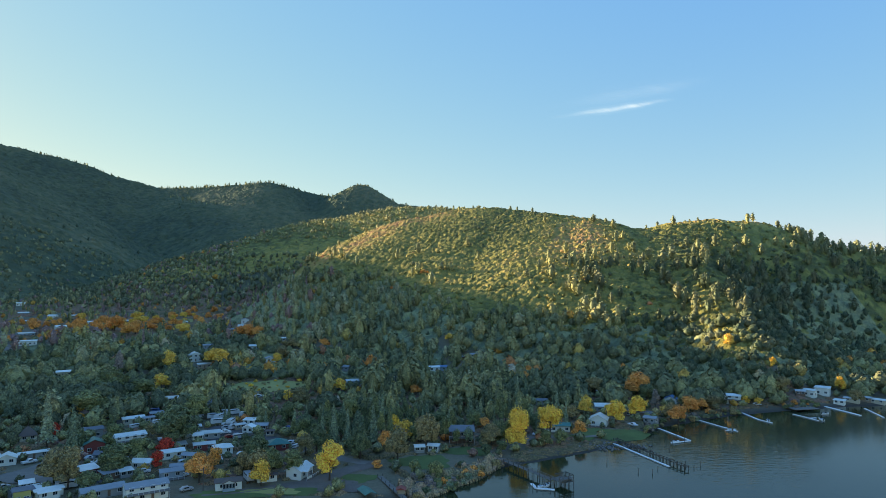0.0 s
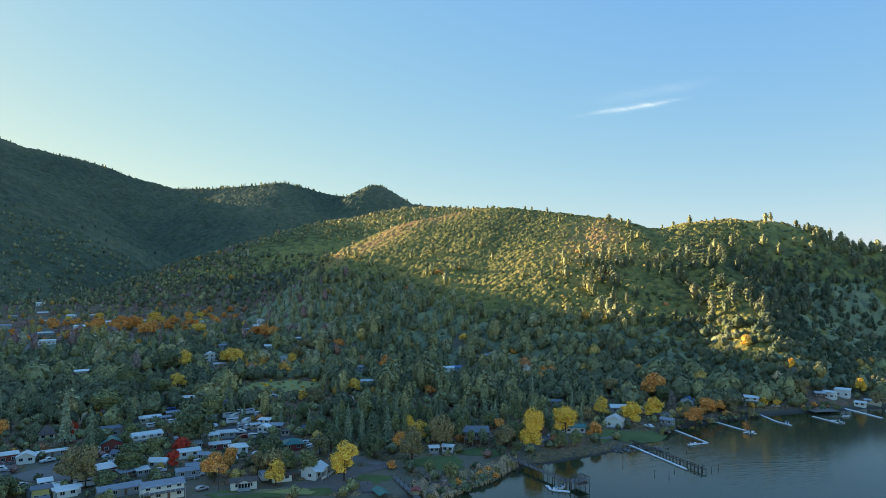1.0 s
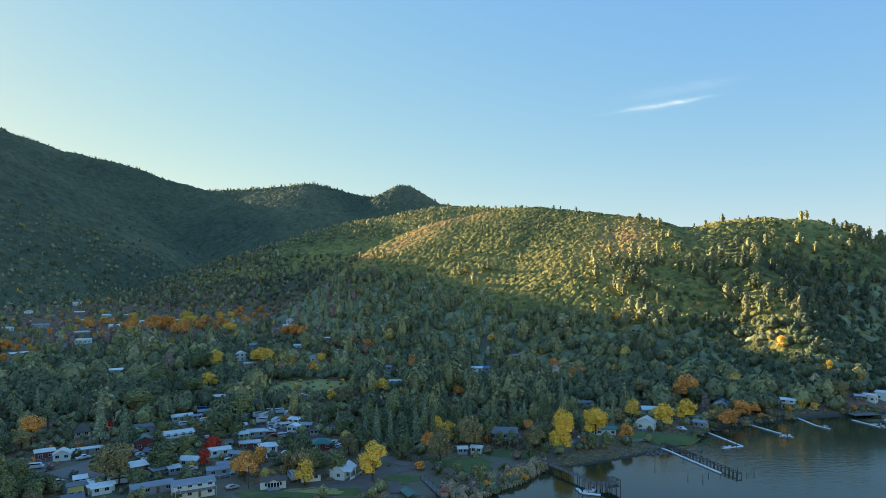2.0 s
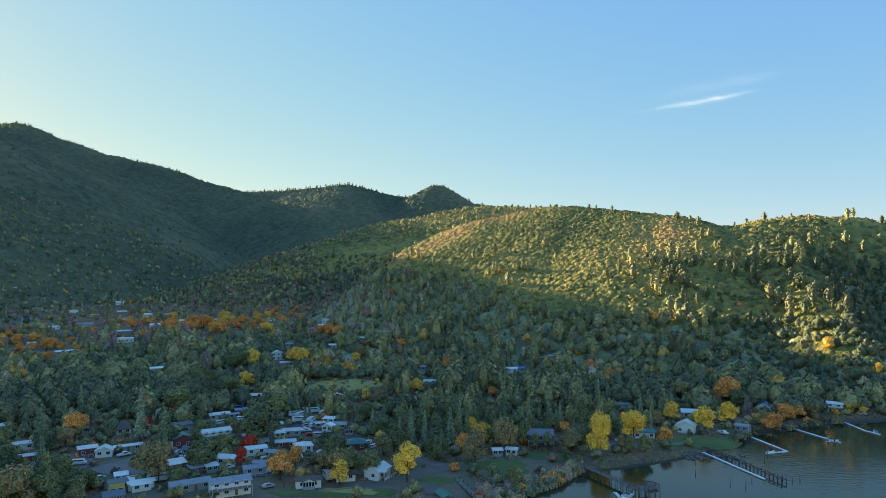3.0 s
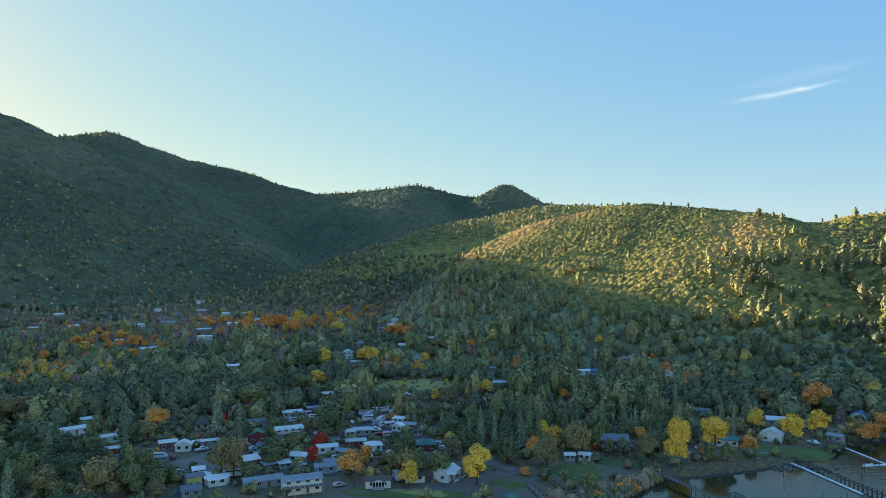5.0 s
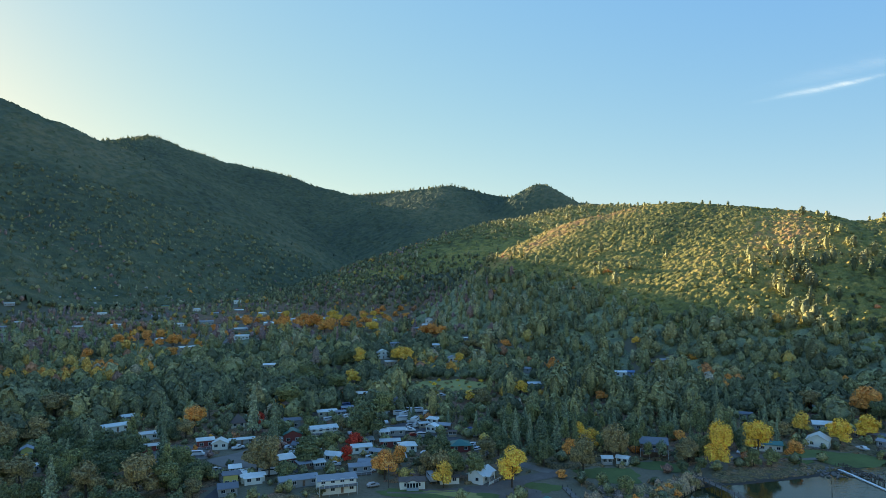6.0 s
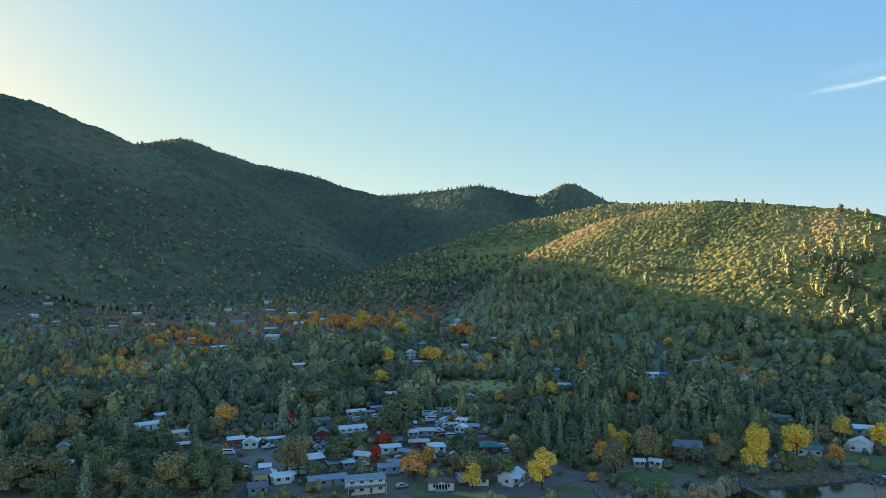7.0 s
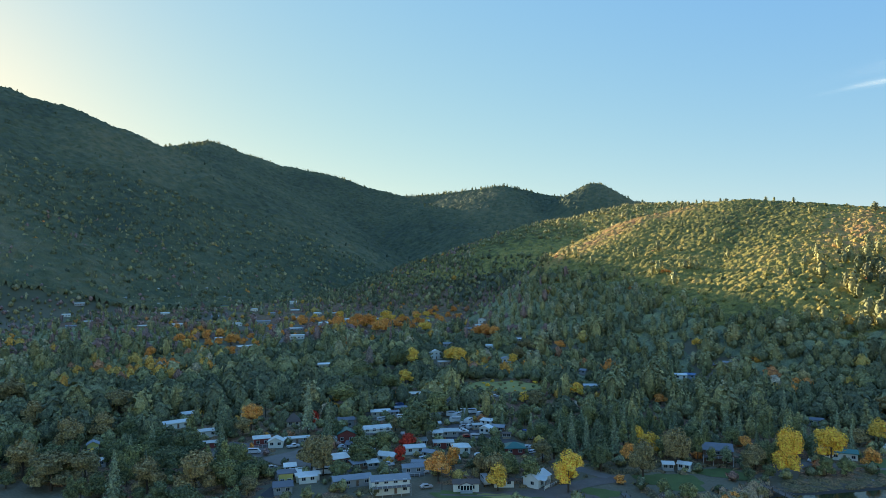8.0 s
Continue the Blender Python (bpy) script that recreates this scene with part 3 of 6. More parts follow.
def house(x, y, turn, length, width, wall=2.7, roof="gable", pitch=22, paint="white", cover="pale", deck=False, chimney=False, share=0.55, yard=0.62, word="house"):
    """A house with its long side along its own x; the front faces its own -y."""
    z = float(land(x, y)) + 0.15
    top = new(word)
    top.matrix_world = pose(x, y, z, 0, 0, turn)
    L, W, h = length / 2, width / 2, wall
    storeys = 2 if wall > 4.2 else 1
    tagged(top, "%s %s %s with a %s roof" % ({1: "low", 2: "two-storey"}[storeys] if word != "cabin" else "steep", paint, word.replace("_", " "), ROOF_WORD[cover]), "house" if word != "shed" else "shed", "houses of the lakeside village")
    tan = math.tan(radians(pitch))
    bm = bmesh.new()
    o, th = 0.45, 0.16
    rb = bmesh.new()
    if roof == "gable":
        prism_pts = [(-W, -0.8), (W, -0.8), (W, h), (0, h + W * tan), (-W, h)]
        prism(bm, prism_pts, -L, L)
        e = h - o * tan
        prism(rb, [(-W - o, e), (0, h + W * tan), (0, h + W * tan + th), (-W - o, e + th)], -L - o, L + o)
        prism(rb, [(W + o, e), (W + o, e + th), (0, h + W * tan + th), (0, h + W * tan)], -L - o, L + o)
        for b in (bm, rb):
            bmesh.ops.rotate(b, verts=b.verts, cent=(0, 0, 0), matrix=Matrix.Rotation(radians(90), 3, "Z"))
    elif roof == "cross":
        prism(bm, [(-L, -0.8), (L, -0.8), (L, h), (0, h + L * tan), (-L, h)], -W, W)
        e = h - o * tan
        prism(rb, [(-L - o, e), (0, h + L * tan), (0, h + L * tan + th), (-L - o, e + th)], -W - o, W + o)
        prism(rb, [(L + o, e), (L + o, e + th), (0, h + L * tan + th), (0, h + L * tan)], -W - o, W + o)
    elif roof == "hip":
        box(bm, -L, L, -W, W, -0.8, h)
        a, b, r = L + o, W + o, max(0.3, L - W)
        e, k = h + 0.02, h + W * tan
        vs = [rb.verts.new(p) for p in ((-a, -b, e), (a, -b, e), (a, b, e), (-a, b, e), (-r, 0, k), (r, 0, k), (-a, -b, e - th), (a, -b, e - th), (a, b, e - th), (-a, b, e - th))]
        for f in ((0, 1, 5, 4), (1, 2, 5), (2, 3, 4, 5), (3, 0, 4), (6, 7, 1, 0), (7, 8, 2, 1), (8, 9, 3, 2), (9, 6, 0, 3), (9, 8, 7, 6)):
            rb.faces.new([vs[i] for i in f])
    else:
        lift = W * 2 * tan
        prism(bm, [(-W, -0.8), (W, -0.8), (W, h + lift), (-W, h)], -L, L)
        prism(rb, [(-W - o, h - o * tan), (W + o, h + lift + o * tan), (W + o, h + lift + o * tan + th), (-W - o, h - o * tan + th)], -L - o, L + o)
        for b in (bm, rb):
            bmesh.ops.rotate(b, verts=b.verts, cent=(0, 0, 0), matrix=Matrix.Rotation(radians(90), 3, "Z"))
    body = part("wall", bm, WALLS[paint], top)
    part("roof", rb, ROOFS[cover], top, ROOF_WORD[cover] + " roof")
    # openings
    for s in range(storeys):
        zc = 1.55 + s * 2.7
        k = max(2, int(length / 3.0))
        for i in range(k):
            u = -L + length * (i + 0.5) / k
            if s == 0 and i == k // 2 and k > 2:
                d = part("door", boxes((u - 0.45, u + 0.45, -W - 0.06, -W, 0.02, 2.05)), DOOR, top)
                part("door_handle", boxes((u + 0.3, u + 0.36, -W - 0.12, -W - 0.06, 0.95, 1.1)), CHROME, d)
            else:
                window_part(top, u, -W, zc, 1.3, 1.1, (0, -1))
        for sd in (-1, 1):
            window_part(top, sd * L, -0.2 * W, zc, 1.2, 1.1, (sd, 0))
    if deck:
        dk = part("deck", boxes((-L, L, -W - 2.4, -W - 0.02, (storeys - 1) * 2.7 - 0.05, (storeys - 1) * 2.7 + 0.12)), WOOD, top, "weathered wooden deck")
        rail = [(-L, L, -W - 2.4, -W - 2.32, (storeys - 1) * 2.7 + 0.95, (storeys - 1) * 2.7 + 1.03)]
        n = max(3, int(length / 1.6))
        rail += [(-L + length * i / n - 0.04, -L + length * i / n + 0.04, -W - 2.4, -W - 2.32, -0.8 if storeys == 1 or i % 2 == 0 else 2.6, (storeys - 1) * 2.7 + 0.95) for i in range(n + 1)]
        part("railing", boxes(*rail), TRIM, dk, "white deck railing")
    if chimney:
        part("chimney", boxes((L * 0.4, L * 0.4 + 0.7, W * 0.1, W * 0.1 + 0.7, h, h + W * tan + 0.9)), BRICK, top, "brick chimney")
    CLEAR.append((x, y, max(L, W) * yard + 2.0))
    OUTLOOK.append((x, y, max(L, W * 0.8), z + 0.7 * h, share if math.hypot(x, y) < 560 else 1.0))
    return top


def porch(home, x, width, depth, front, eaves, cover, paint):
    """A gabled porch with white posts and a window band, built on to the front of a house."""
    top = home
    o, rise, y = 0.3, width * 0.24, -front - depth
    bm = bmesh.new()
    prism(bm, [(x - width / 2 - o, eaves), (x, eaves + rise), (x, eaves + rise + 0.14), (x - width / 2 - o, eaves + 0.14)], y - o, 0.0)
    prism(bm, [(x + width / 2 + o, eaves), (x + width / 2 + o, eaves + 0.14), (x, eaves + rise + 0.14), (x, eaves + rise)], y - o, 0.0)
    part("porch_roof", bm, ROOFS[cover], top)
    bm = bmesh.new()
    prism(bm, [(x - width / 2, eaves), (x + width / 2, eaves), (x, eaves + rise - 0.06)], y, y + 0.12)
    part("porch_gable", bm, TRIM, top, "white gable board")
    part("porch_wall", boxes((x - width / 2, x + width / 2, y, y + 0.12, -0.8, 0.95)), WALLS[paint], top)
    for k in range(5):
        u = x - width / 2 + 0.08 + (width - 0.16) * k / 4
        part("porch_post", boxes((u - 0.08, u + 0.08, y + 0.0, y + 0.14, 0.96, eaves)), TRIM, top)
    for k in range(4):
        u = x - width / 2 + 0.08 + (width - 0.16) * (k + 0.5) / 4
        part("porch_window", boxes((u - width / 8 + 0.12, u + width / 8 - 0.12, y + 0.05, y + 0.08, 1.0, eaves - 0.12)), GLASS, top)


def road(points, width, mat):
    """A strip of road laid over the ground along a line."""
    pts = []
    for (ax, ay), (bx, by) in zip(points, points[1:]):
        n = max(2, int(math.hypot(bx - ax, by - ay) / 2.5))
        pts += [(ax + (bx - ax) * i / n, ay + (by - ay) * i / n) for i in range(n)]
    pts.append(points[-1])
    p = np.array(pts, float)
    for _ in range(6):
        p[1:-1] = (p[:-2] + p[1:-1] * 2 + p[2:]) / 4
    d = np.gradient(p, axis=0)
    side = np.stack([-d[:, 1], d[:, 0]], 1) / np.linalg.norm(d, axis=1)[:, None]
    rows = []
    for k in (-1, -0.5, 0, 0.5, 1):
        q = p + side * k * width / 2 * (1 + 0.06 * vnoise(p[:, 0], p[:, 1], 4, 80 + int(k * 2)))[:, None]
        rows.append(np.column_stack([q, land(q[:, 0], q[:, 1]) + 0.16 - 0.05 * abs(k)]))
    v = np.stack(rows, 1).reshape(-1, 3)
    i = np.arange(len(p) - 1)[:, None] * 5 + np.arange(4)[None]
    quads = np.stack([i, i + 5, i + 6, i + 1], -1).reshape(-1, 4)
    ob = new("road", mesh_from("road", v, quads, mat, True))
    tagged(ob, "dark patched asphalt street" if mat is ASPHALT else "trodden brown dirt road" if mat is DIRT else "pale gravel lane", "road", kind="structure")
    for a, b in pts[::2]:
        CLEAR.append((a, b, width * 0.5 + 1.2))


FIELDS = []


def patch(x, y, rx, ry, mat):
    """A lawn or field with an uneven edge, following the ground."""
    rings, sides = 6, 30
    v = [(x, y)]
    for r in range(1, rings + 1):
        for s in range(sides):
            a = 2 * math.pi * s / sides
            k = r / rings * (1 + 0.16 * math.sin(3 * a + x) + 0.09 * math.sin(7 * a + y))
            v.append((x + rx * k * math.cos(a), y + ry * k * math.sin(a)))
    v = np.array(v)
    FIELDS.append((x, y))
    z = land(v[:, 0], v[:, 1]) + 0.09 + 0.005 * len(FIELDS)      # each a little over the one before
    me = bpy.data.meshes.new("lawn")
    faces = [(0, 1 + s, 1 + (s + 1) % sides) for s in range(sides)]
    for r in range(rings - 1):
        a, b = 1 + r * sides, 1 + (r + 1) * sides
        faces += [(a + s, b + s, b + (s + 1) % sides, a + (s + 1) % sides) for s in range(sides)]
    me.from_pydata([tuple(q) for q in np.column_stack([v, z])], [], faces)
    me.materials.append(mat)
    word = {LAWN: ("lawn", "mown green lawn"), MEADOW: ("meadow", "dry yellow meadow"), GRAVEL: ("gravel_yard", "pale gravel yard"), DIRT: ("dirt_yard", "trodden brown dirt yard"), ASPHALT: ("parking_lot", "worn asphalt parking yard")}[mat]
    tagged(new(word[0], me), word[1] + " between the trees", "ground", kind="structure")
    n = 7
    for i in range(n):
        for j in range(n):
            u, w = (i / (n - 1) * 2 - 1), (j / (n - 1) * 2 - 1)
            if u * u + w * w <= 1:
                CLEAR.append((x + rx * u * 0.85, y + ry * w * 0.85, min(rx, ry) * 0.3))


# ---- roads, lawns and fields ----
road([(-82, 229), (-69, 232), (-57, 238), (-46, 245), (-37, 258), (-26, 267)], 7, DIRT)
road([(-137, 207), (-141, 230), (-136, 245), (-122, 242)], 5, ASPHALT)
road([(-110, 295), (-98, 304), (-80, 303), (-69, 295)], 9, ASPHALT)
road([(-69, 295), (-57, 283), (-42, 273), (-30, 267)], 5, GRAVEL)
road([(-411, 570), (-429, 624), (-408, 615), (-356, 552)], 5, GRAVEL)
road([(24, 288), (44, 315), (57, 310), (74, 316)], 4, GRAVEL)
road([(-162, 243), (-153, 259), (-158, 276)], 6, GRAVEL)
patch(-31, 249, 6.5, 5, LAWN)
patch(10, 286, 10, 6, LAWN)
patch(-40, 240, 13, 6, DIRT)
patch(-52, 234, 10, 4, LAWN)
patch(-8, 270, 12, 9, LAWN)
patch(82, 321, 22, 9, LAWN)
patch(62, 312, 10, 5, LAWN)
patch(-109, 424, 30, 20, MEADOW)
patch(-300, 755, 40, 95, MEADOW)
patch(-181, 249, 14, 12, GRAVEL)
road([(-488, 693), (-469, 692), (-437, 670), (-401, 637)], 6, GRAVEL)
road([(-383, 560), (-409, 605), (-422, 631)], 6, ASPHALT)
road([(-364, 573), (-368, 565), (-365, 549)], 5, GRAVEL)
patch(-99, 315, 15, 9, ASPHALT)
patch(-73, 230, 13, 4, LAWN)
patch(-59, 234, 10, 3, MEADOW)
patch(-148, 247, 13, 9, GRAVEL)
for spot in ((-32, 249, 7), (-27, 239, 8), (-20, 247, 7), (-24, 256, 6), (-15, 238, 7), (-38, 243, 7), (-2, 269, 7), (8, 286, 7), (16, 287, 6), (-9, 262, 7), (4, 275, 7), (0, 258, 8), (12, 271, 7), (-10, 271, 6)):
    CLEAR.append(spot)
CLEAR.append((-76, 229, 9))
CLEAR.append((-69, 233, 9))
CLEAR.append((-62, 235, 9))
CLEAR.append((-54, 237, 9))
CLEAR.append((-47, 240, 8))
CLEAR.append((-40, 248, 8))
CLEAR.append((-34, 257, 7))
CLEAR.append((-96, 226, 9))
CLEAR.append((-88, 228, 9))
CLEAR.append((-83, 231, 9))
CLEAR.append((-101, 316, 9))
CLEAR.append((-96, 323, 8))
CLEAR.append((-111, 332, 8))
CLEAR.append((-81, 296, 8))
CLEAR.append((-106, 342, 7))
CLEAR.append((-94, 241, 6))
CLEAR.append((-158, 257, 8))
CLEAR.append((-142, 242, 9))
CLEAR.append((-160, 243, 7))
CLEAR.append((-128, 217, 8))
CLEAR.append((-93, 214, 10))
CLEAR.append((-86, 200, 11))
CLEAR.append((-85, 216, 10))
CLEAR.append((-79, 201, 11))
CLEAR.append((-77, 216, 10))
CLEAR.append((-72, 202, 11))
CLEAR.append((-69, 217, 10))
CLEAR.append((-65, 204, 11))
CLEAR.append((-61, 217, 10))
CLEAR.append((-57, 204, 11))
CLEAR.append((-53, 219, 10))
CLEAR.append((-50, 206, 11))
CLEAR.append((-45, 221, 10))
CLEAR.append((-42, 206, 11))
CLEAR.append((-36, 221, 10))
CLEAR.append((-34, 208, 11))
CLEAR.append((-28, 222, 10))
CLEAR.append((-27, 210, 11))
CLEAR.append((-125, 199, 9))
CLEAR.append((-117, 202, 9))
CLEAR.append((-109, 204, 9))
CLEAR.append((-101, 207, 9))

house(-134.8, 288.2, 39, 12.4, 7.0, 4.5, "gable", 15, "white", "pale", deck=True, chimney=True)
porch(house(-75.4, 236.8, 21, 8.8, 5.2, 2.7, "gable", 14, "white", "brown"), 0.0, 4.2, 1.6, 2.6, 2.6, "brown", "blue")
porch(house(-53.2, 250.4, 72, 8.6, 6.2, 3.1, "gable", 26, "white", "pale", deck=True), -1.5, 3.4, 2.0, 3.1, 2.8, "pale", "white")
house(-63.9, 244.7, 21, 6.9, 2.9, 2.2, "gable", 10, "white", "brown", word="shed")
house(-115.5, 228, 39, 13.2, 6.0, 2.5, "gable", 16, "grey", "grey")
house(-99.9, 226.4, 34, 13.0, 7.0, 4.6, "gable", 16, "white", "grey", deck=True)
house(-130.8, 246.9, 48, 6.6, 5.0, 2.9, "shed", 8, "red", "white", word="shed")
house(-121.6, 245.9, 51, 6.2, 4.3, 2.2, "shed", 6, "brown", "grey", word="shed")
house(-116.9, 247.8, 40, 4.1, 3.6, 2.2, "shed", 6, "grey", "pale", word="shed")
house(-115, 257.9, -1, 6.9, 5.0, 2.5, "gable", 22, "white", "pale")
house(-144.7, 278.5, 32, 7.7, 6.5, 3.6, "cross", 24, "red", "green")
house(-157.3, 300.6, 36, 8.3, 5.8, 3.6, "gable", 16, "grey", "slate", deck=True)
house(-151.2, 327, 35, 9.7, 5.8, 2.5, "gable", 14, "cream", "pale")
house(-145, 339, 37, 6.2, 4.3, 2.3, "gable", 14, "red", "grey", word="shed")
house(-144.6, 329, 44, 4.9, 3.6, 2.2, "gable", 14, "grey", "grey", word="shed")
house(-151.2, 374.5, 27, 6.2, 4.3, 2.3, "shed", 6, "grey", "silver", word="shed")
house(-127.8, 359.6, 25, 8.3, 5.8, 3.9, "gable", 18, "blue", "slate", deck=True)
house(-190.3, 512.7, 30, 10.0, 7.4, 4.8, "cross", 22, "white", "pale")
house(-201.6, 575.5, 27, 10.0, 5.7, 2.8, "gable", 16, "grey", "grey")
house(-173.5, 485.6, 28, 9.2, 5.7, 2.8, "gable", 14, "tan", "silver")
house(-109.4, 272, 32, 8.3, 5.0, 2.5, "gable", 18, "white", "pale", chimney=True)
house(-100, 247.7, 30, 7.7, 5.0, 2.5, "gable", 16, "blue", "grey", deck=True)
house(-100.6, 268.4, -9, 5.6, 4.3, 2.3, "gable", 18, "tan", "grey", word="shed")
house(-100.8, 283.5, 25, 8.3, 5.0, 2.5, "gable", 12, "red", "silver")
house(-91.5, 279.5, 28, 6.9, 6.5, 2.5, "hip", 20, "white", "pale")
house(-108.8, 297.6, 32, 4.1, 3.6, 2.3, "gable", 24, "white", "pale", word="shed")
house(-104.4, 302, 24, 7.7, 5.8, 2.5, "gable", 14, "grey", "silver")
house(-92.6, 278.5, 18, 3.5, 2.9, 2.2, "gable", 10, "tan", "pale", word="shed")
house(-70.3, 286, 22, 8.3, 7.2, 2.6, "hip", 26, "red", "green")
house(-90, 312, -4, 4.9, 4.3, 2.5, "cross", 24, "white", "white", word="shed")
house(-93.7, 326.4, -9, 5.6, 3.6, 2.3, "shed", 6, "white", "white", word="shed")
house(-96.2, 317.7, 37, 4.9, 3.6, 2.2, "gable", 14, "tan", "silver", word="shed")
house(-85.2, 316.6, 0, 5.6, 4.3, 2.4, "gable", 20, "brown", "grey", word="shed")
house(-78.8, 306.4, 14, 3.5, 2.9, 2.3, "gable", 14, "tan", "brown", word="shed")
house(-57.3, 431.0, 18, 10.0, 5.7, 3, "gable", 16, "blue", "silver", deck=True)
house(-71.3, 488.6, -12, 6.2, 4.9, 2.6, "gable", 18, "grey", "grey", word="shed")
house(-133.2, 515.4, 29, 6.9, 5.7, 2.8, "cross", 20, "white", "grey", word="shed")
house(-163.9, 573.2, 21, 7.7, 5.7, 3.2, "gable", 16, "white", "pale")
house(-143.5, 595.3, 19, 6.2, 4.1, 2.6, "gable", 14, "grey", "white", word="shed")
house(-6.4, 491.0, 9, 7.7, 5.7, 2.8, "gable", 14, "white", "white")
house(-0.6, 493.7, -5, 6.9, 4.9, 2.6, "shed", 6, "blue", "blue", word="shed")
house(16.1, 520.1, 3, 8.5, 5.7, 2.8, "gable", 16, "brown", "slate")
house(25.1, 524.1, -13, 6.9, 4.9, 2.6, "gable", 14, "tan", "grey", word="shed")
house(-9.8, 283.9, 12, 3.9, 3.3, 2.4, "gable", 22, "grey", "pale", word="shed")
house(-3.6, 285.6, -14, 4.6, 3.3, 2.4, "gable", 22, "white", "pale", word="shed")
house(8.6, 301.5, 0, 10.8, 8.2, 5.2, "shed", 6, "brown", "slate", deck=True)
house(55.1, 323.9, -4, 12.3, 5.7, 2.9, "gable", 18, "white", "green")
house(78.7, 337.2, -21, 8.5, 7.4, 3.2, "cross", 28, "white", "pale", deck=True)
house(88.2, 369.3, -3, 8.5, 6.6, 2.9, "gable", 20, "grey", "pale")
house(98.4, 409.0, -8, 8.5, 5.7, 2.8, "gable", 16, "white", "silver")
house(104.9, 356.4, -34, 13.9, 5.7, 2.8, "gable", 12, "brown", "slate")
house(107.5, 345.4, -37, 6.2, 4.9, 2.6, "gable", 16, "grey", "grey", word="shed")
house(134.0, 392.1, -29, 6.9, 5.7, 3, "cross", 24, "white", "blue", word="shed")
house(169.7, 395.1, -27, 11.6, 6.6, 4.8, "hip", 16, "white", "pale", deck=True)
house(218.7, 409.3, -18, 5.1, 4.2, 2.55, "gable", 18, "brown", "silver", word="shed")
house(225.1, 409.5, -47, 6.3, 4.9, 3.74, "gable", 14, "white", "pale", word="shed")
house(235.5, 414.4, -38, 8.0, 5.5, 4.08, "shed", 5, "white", "pale")
house(236.6, 398.7, -41, 5.7, 4.2, 2.21, "shed", 5, "white", "pale", word="shed")
house(246.8, 403.3, -41, 8.0, 4.2, 2.21, "gable", 12, "cream", "silver", word="shed")
house(256.5, 406.2, -46, 6.8, 4.2, 2.38, "gable", 14, "tan", "silver", word="shed")
house(262.2, 402.8, -47, 8.0, 4.9, 2.21, "gable", 12, "cream", "pale", word="shed")
house(56.1, 382.6, -3, 6.9, 4.9, 2.6, "gable", 16, "grey", "slate", word="shed")
house(-255.1, 448.0, 34, 11.6, 5.7, 3, "shed", 4, "cream", "white")
house(-182.4, 294.8, 37, 6.2, 6.5, 2.3, "hip", 48, "cream", "brown", word="cabin")
house(-163.7, 268.7, 37, 10.4, 3.6, 2.3, "gable", 12, "grey", "pale")
house(-169.1, 260.8, 28, 6.2, 5.0, 2.5, "cross", 26, "white", "pale", word="shed")
house(-176.9, 261.4, 39, 6.9, 5.8, 3.1, "hip", 16, "red", "pale", deck=True)
house(-208.7, 265.3, 42, 8.3, 5.0, 2.7, "hip", 18, "white", "silver")
house(-195.7, 249.8, 41, 9.7, 4.3, 2.3, "gable", 12, "red", "silver")
house(-234.5, 271.7, 57, 13.9, 5.8, 2.7, "gable", 16, "white", "pale")
house(-242, 290.7, 56, 6.2, 5.0, 2.5, "gable", 18, "grey", "pale", word="shed")
house(-137.5, 226.7, 39, 6.2, 2.9, 2.3, "shed", 4, "white", "white", word="shed")
house(-131.3, 224.6, 40, 6.2, 2.2, 2.2, "shed", 3, "white", "white", word="shed")
house(-140.7, 224.7, 52, 6.2, 5.8, 2.4, "gable", 16, "grey", "slate")
house(-138, 220.7, 36, 4.9, 3.6, 4, "shed", 5, "yellow", "slate", word="shed")
house(-134.3, 213.3, 36, 6.2, 5.8, 2.5, "gable", 20, "grey", "slate")
house(-219.1, 215.2, 26, 6.2, 4.3, 2.4, "gable", 16, "grey", "silver", word="shed")
house(-236.6, 227.8, 46, 4.1, 4.3, 3.8, "cross", 28, "yellow", "grey", word="shed")
house(-598.9, 944.0, 36, 10.8, 6.6, 4, "gable", 14, "white", "pale")
house(-518.2, 822.5, 38, 11.6, 6.6, 2.8, "gable", 14, "grey", "pale")
house(-577.9, 811.2, 35, 10.0, 7.4, 4.2, "hip", 18, "white", "silver")
house(-526.2, 777.2, 42, 10.0, 6.6, 2.8, "gable", 14, "grey", "grey")
house(-463.3, 791.2, 5, 9.2, 6.6, 3, "gable", 18, "white", "pale")
house(-442.5, 796.6, 37, 10.8, 6.6, 2.8, "gable", 14, "tan", "silver")
house(-491.4, 659.2, 45, 10.0, 6.6, 3, "gable", 14, "white", "pale")
house(-469.0, 677.9, 41, 15.4, 7.4, 4.2, "gable", 14, "grey", "grey")
house(-460.2, 734.2, 48, 10.8, 6.6, 2.8, "gable", 14, "tan", "silver")
house(-398.0, 636.5, 44, 13.9, 7.4, 2.8, "gable", 14, "blue", "silver")
house(-363.4, 581.0, 29, 16.9, 6.6, 3.6, "gable", 12, "white", "pale")
house(-390.7, 681.2, 44, 10.0, 6.6, 4, "gable", 18, "white", "white")
house(-368.1, 509.4, 56, 15.4, 5.7, 2.8, "shed", 5, "tan", "pale")
house(-357.5, 746.4, 30, 15.4, 7.4, 2.8, "gable", 14, "grey", "silver")
house(-386.4, 734.2, 38, 9.2, 6.6, 2.8, "gable", 16, "white", "pale")
house(-290.4, 743.0, 21, 10.8, 6.6, 2.8, "gable", 14, "grey", "silver")
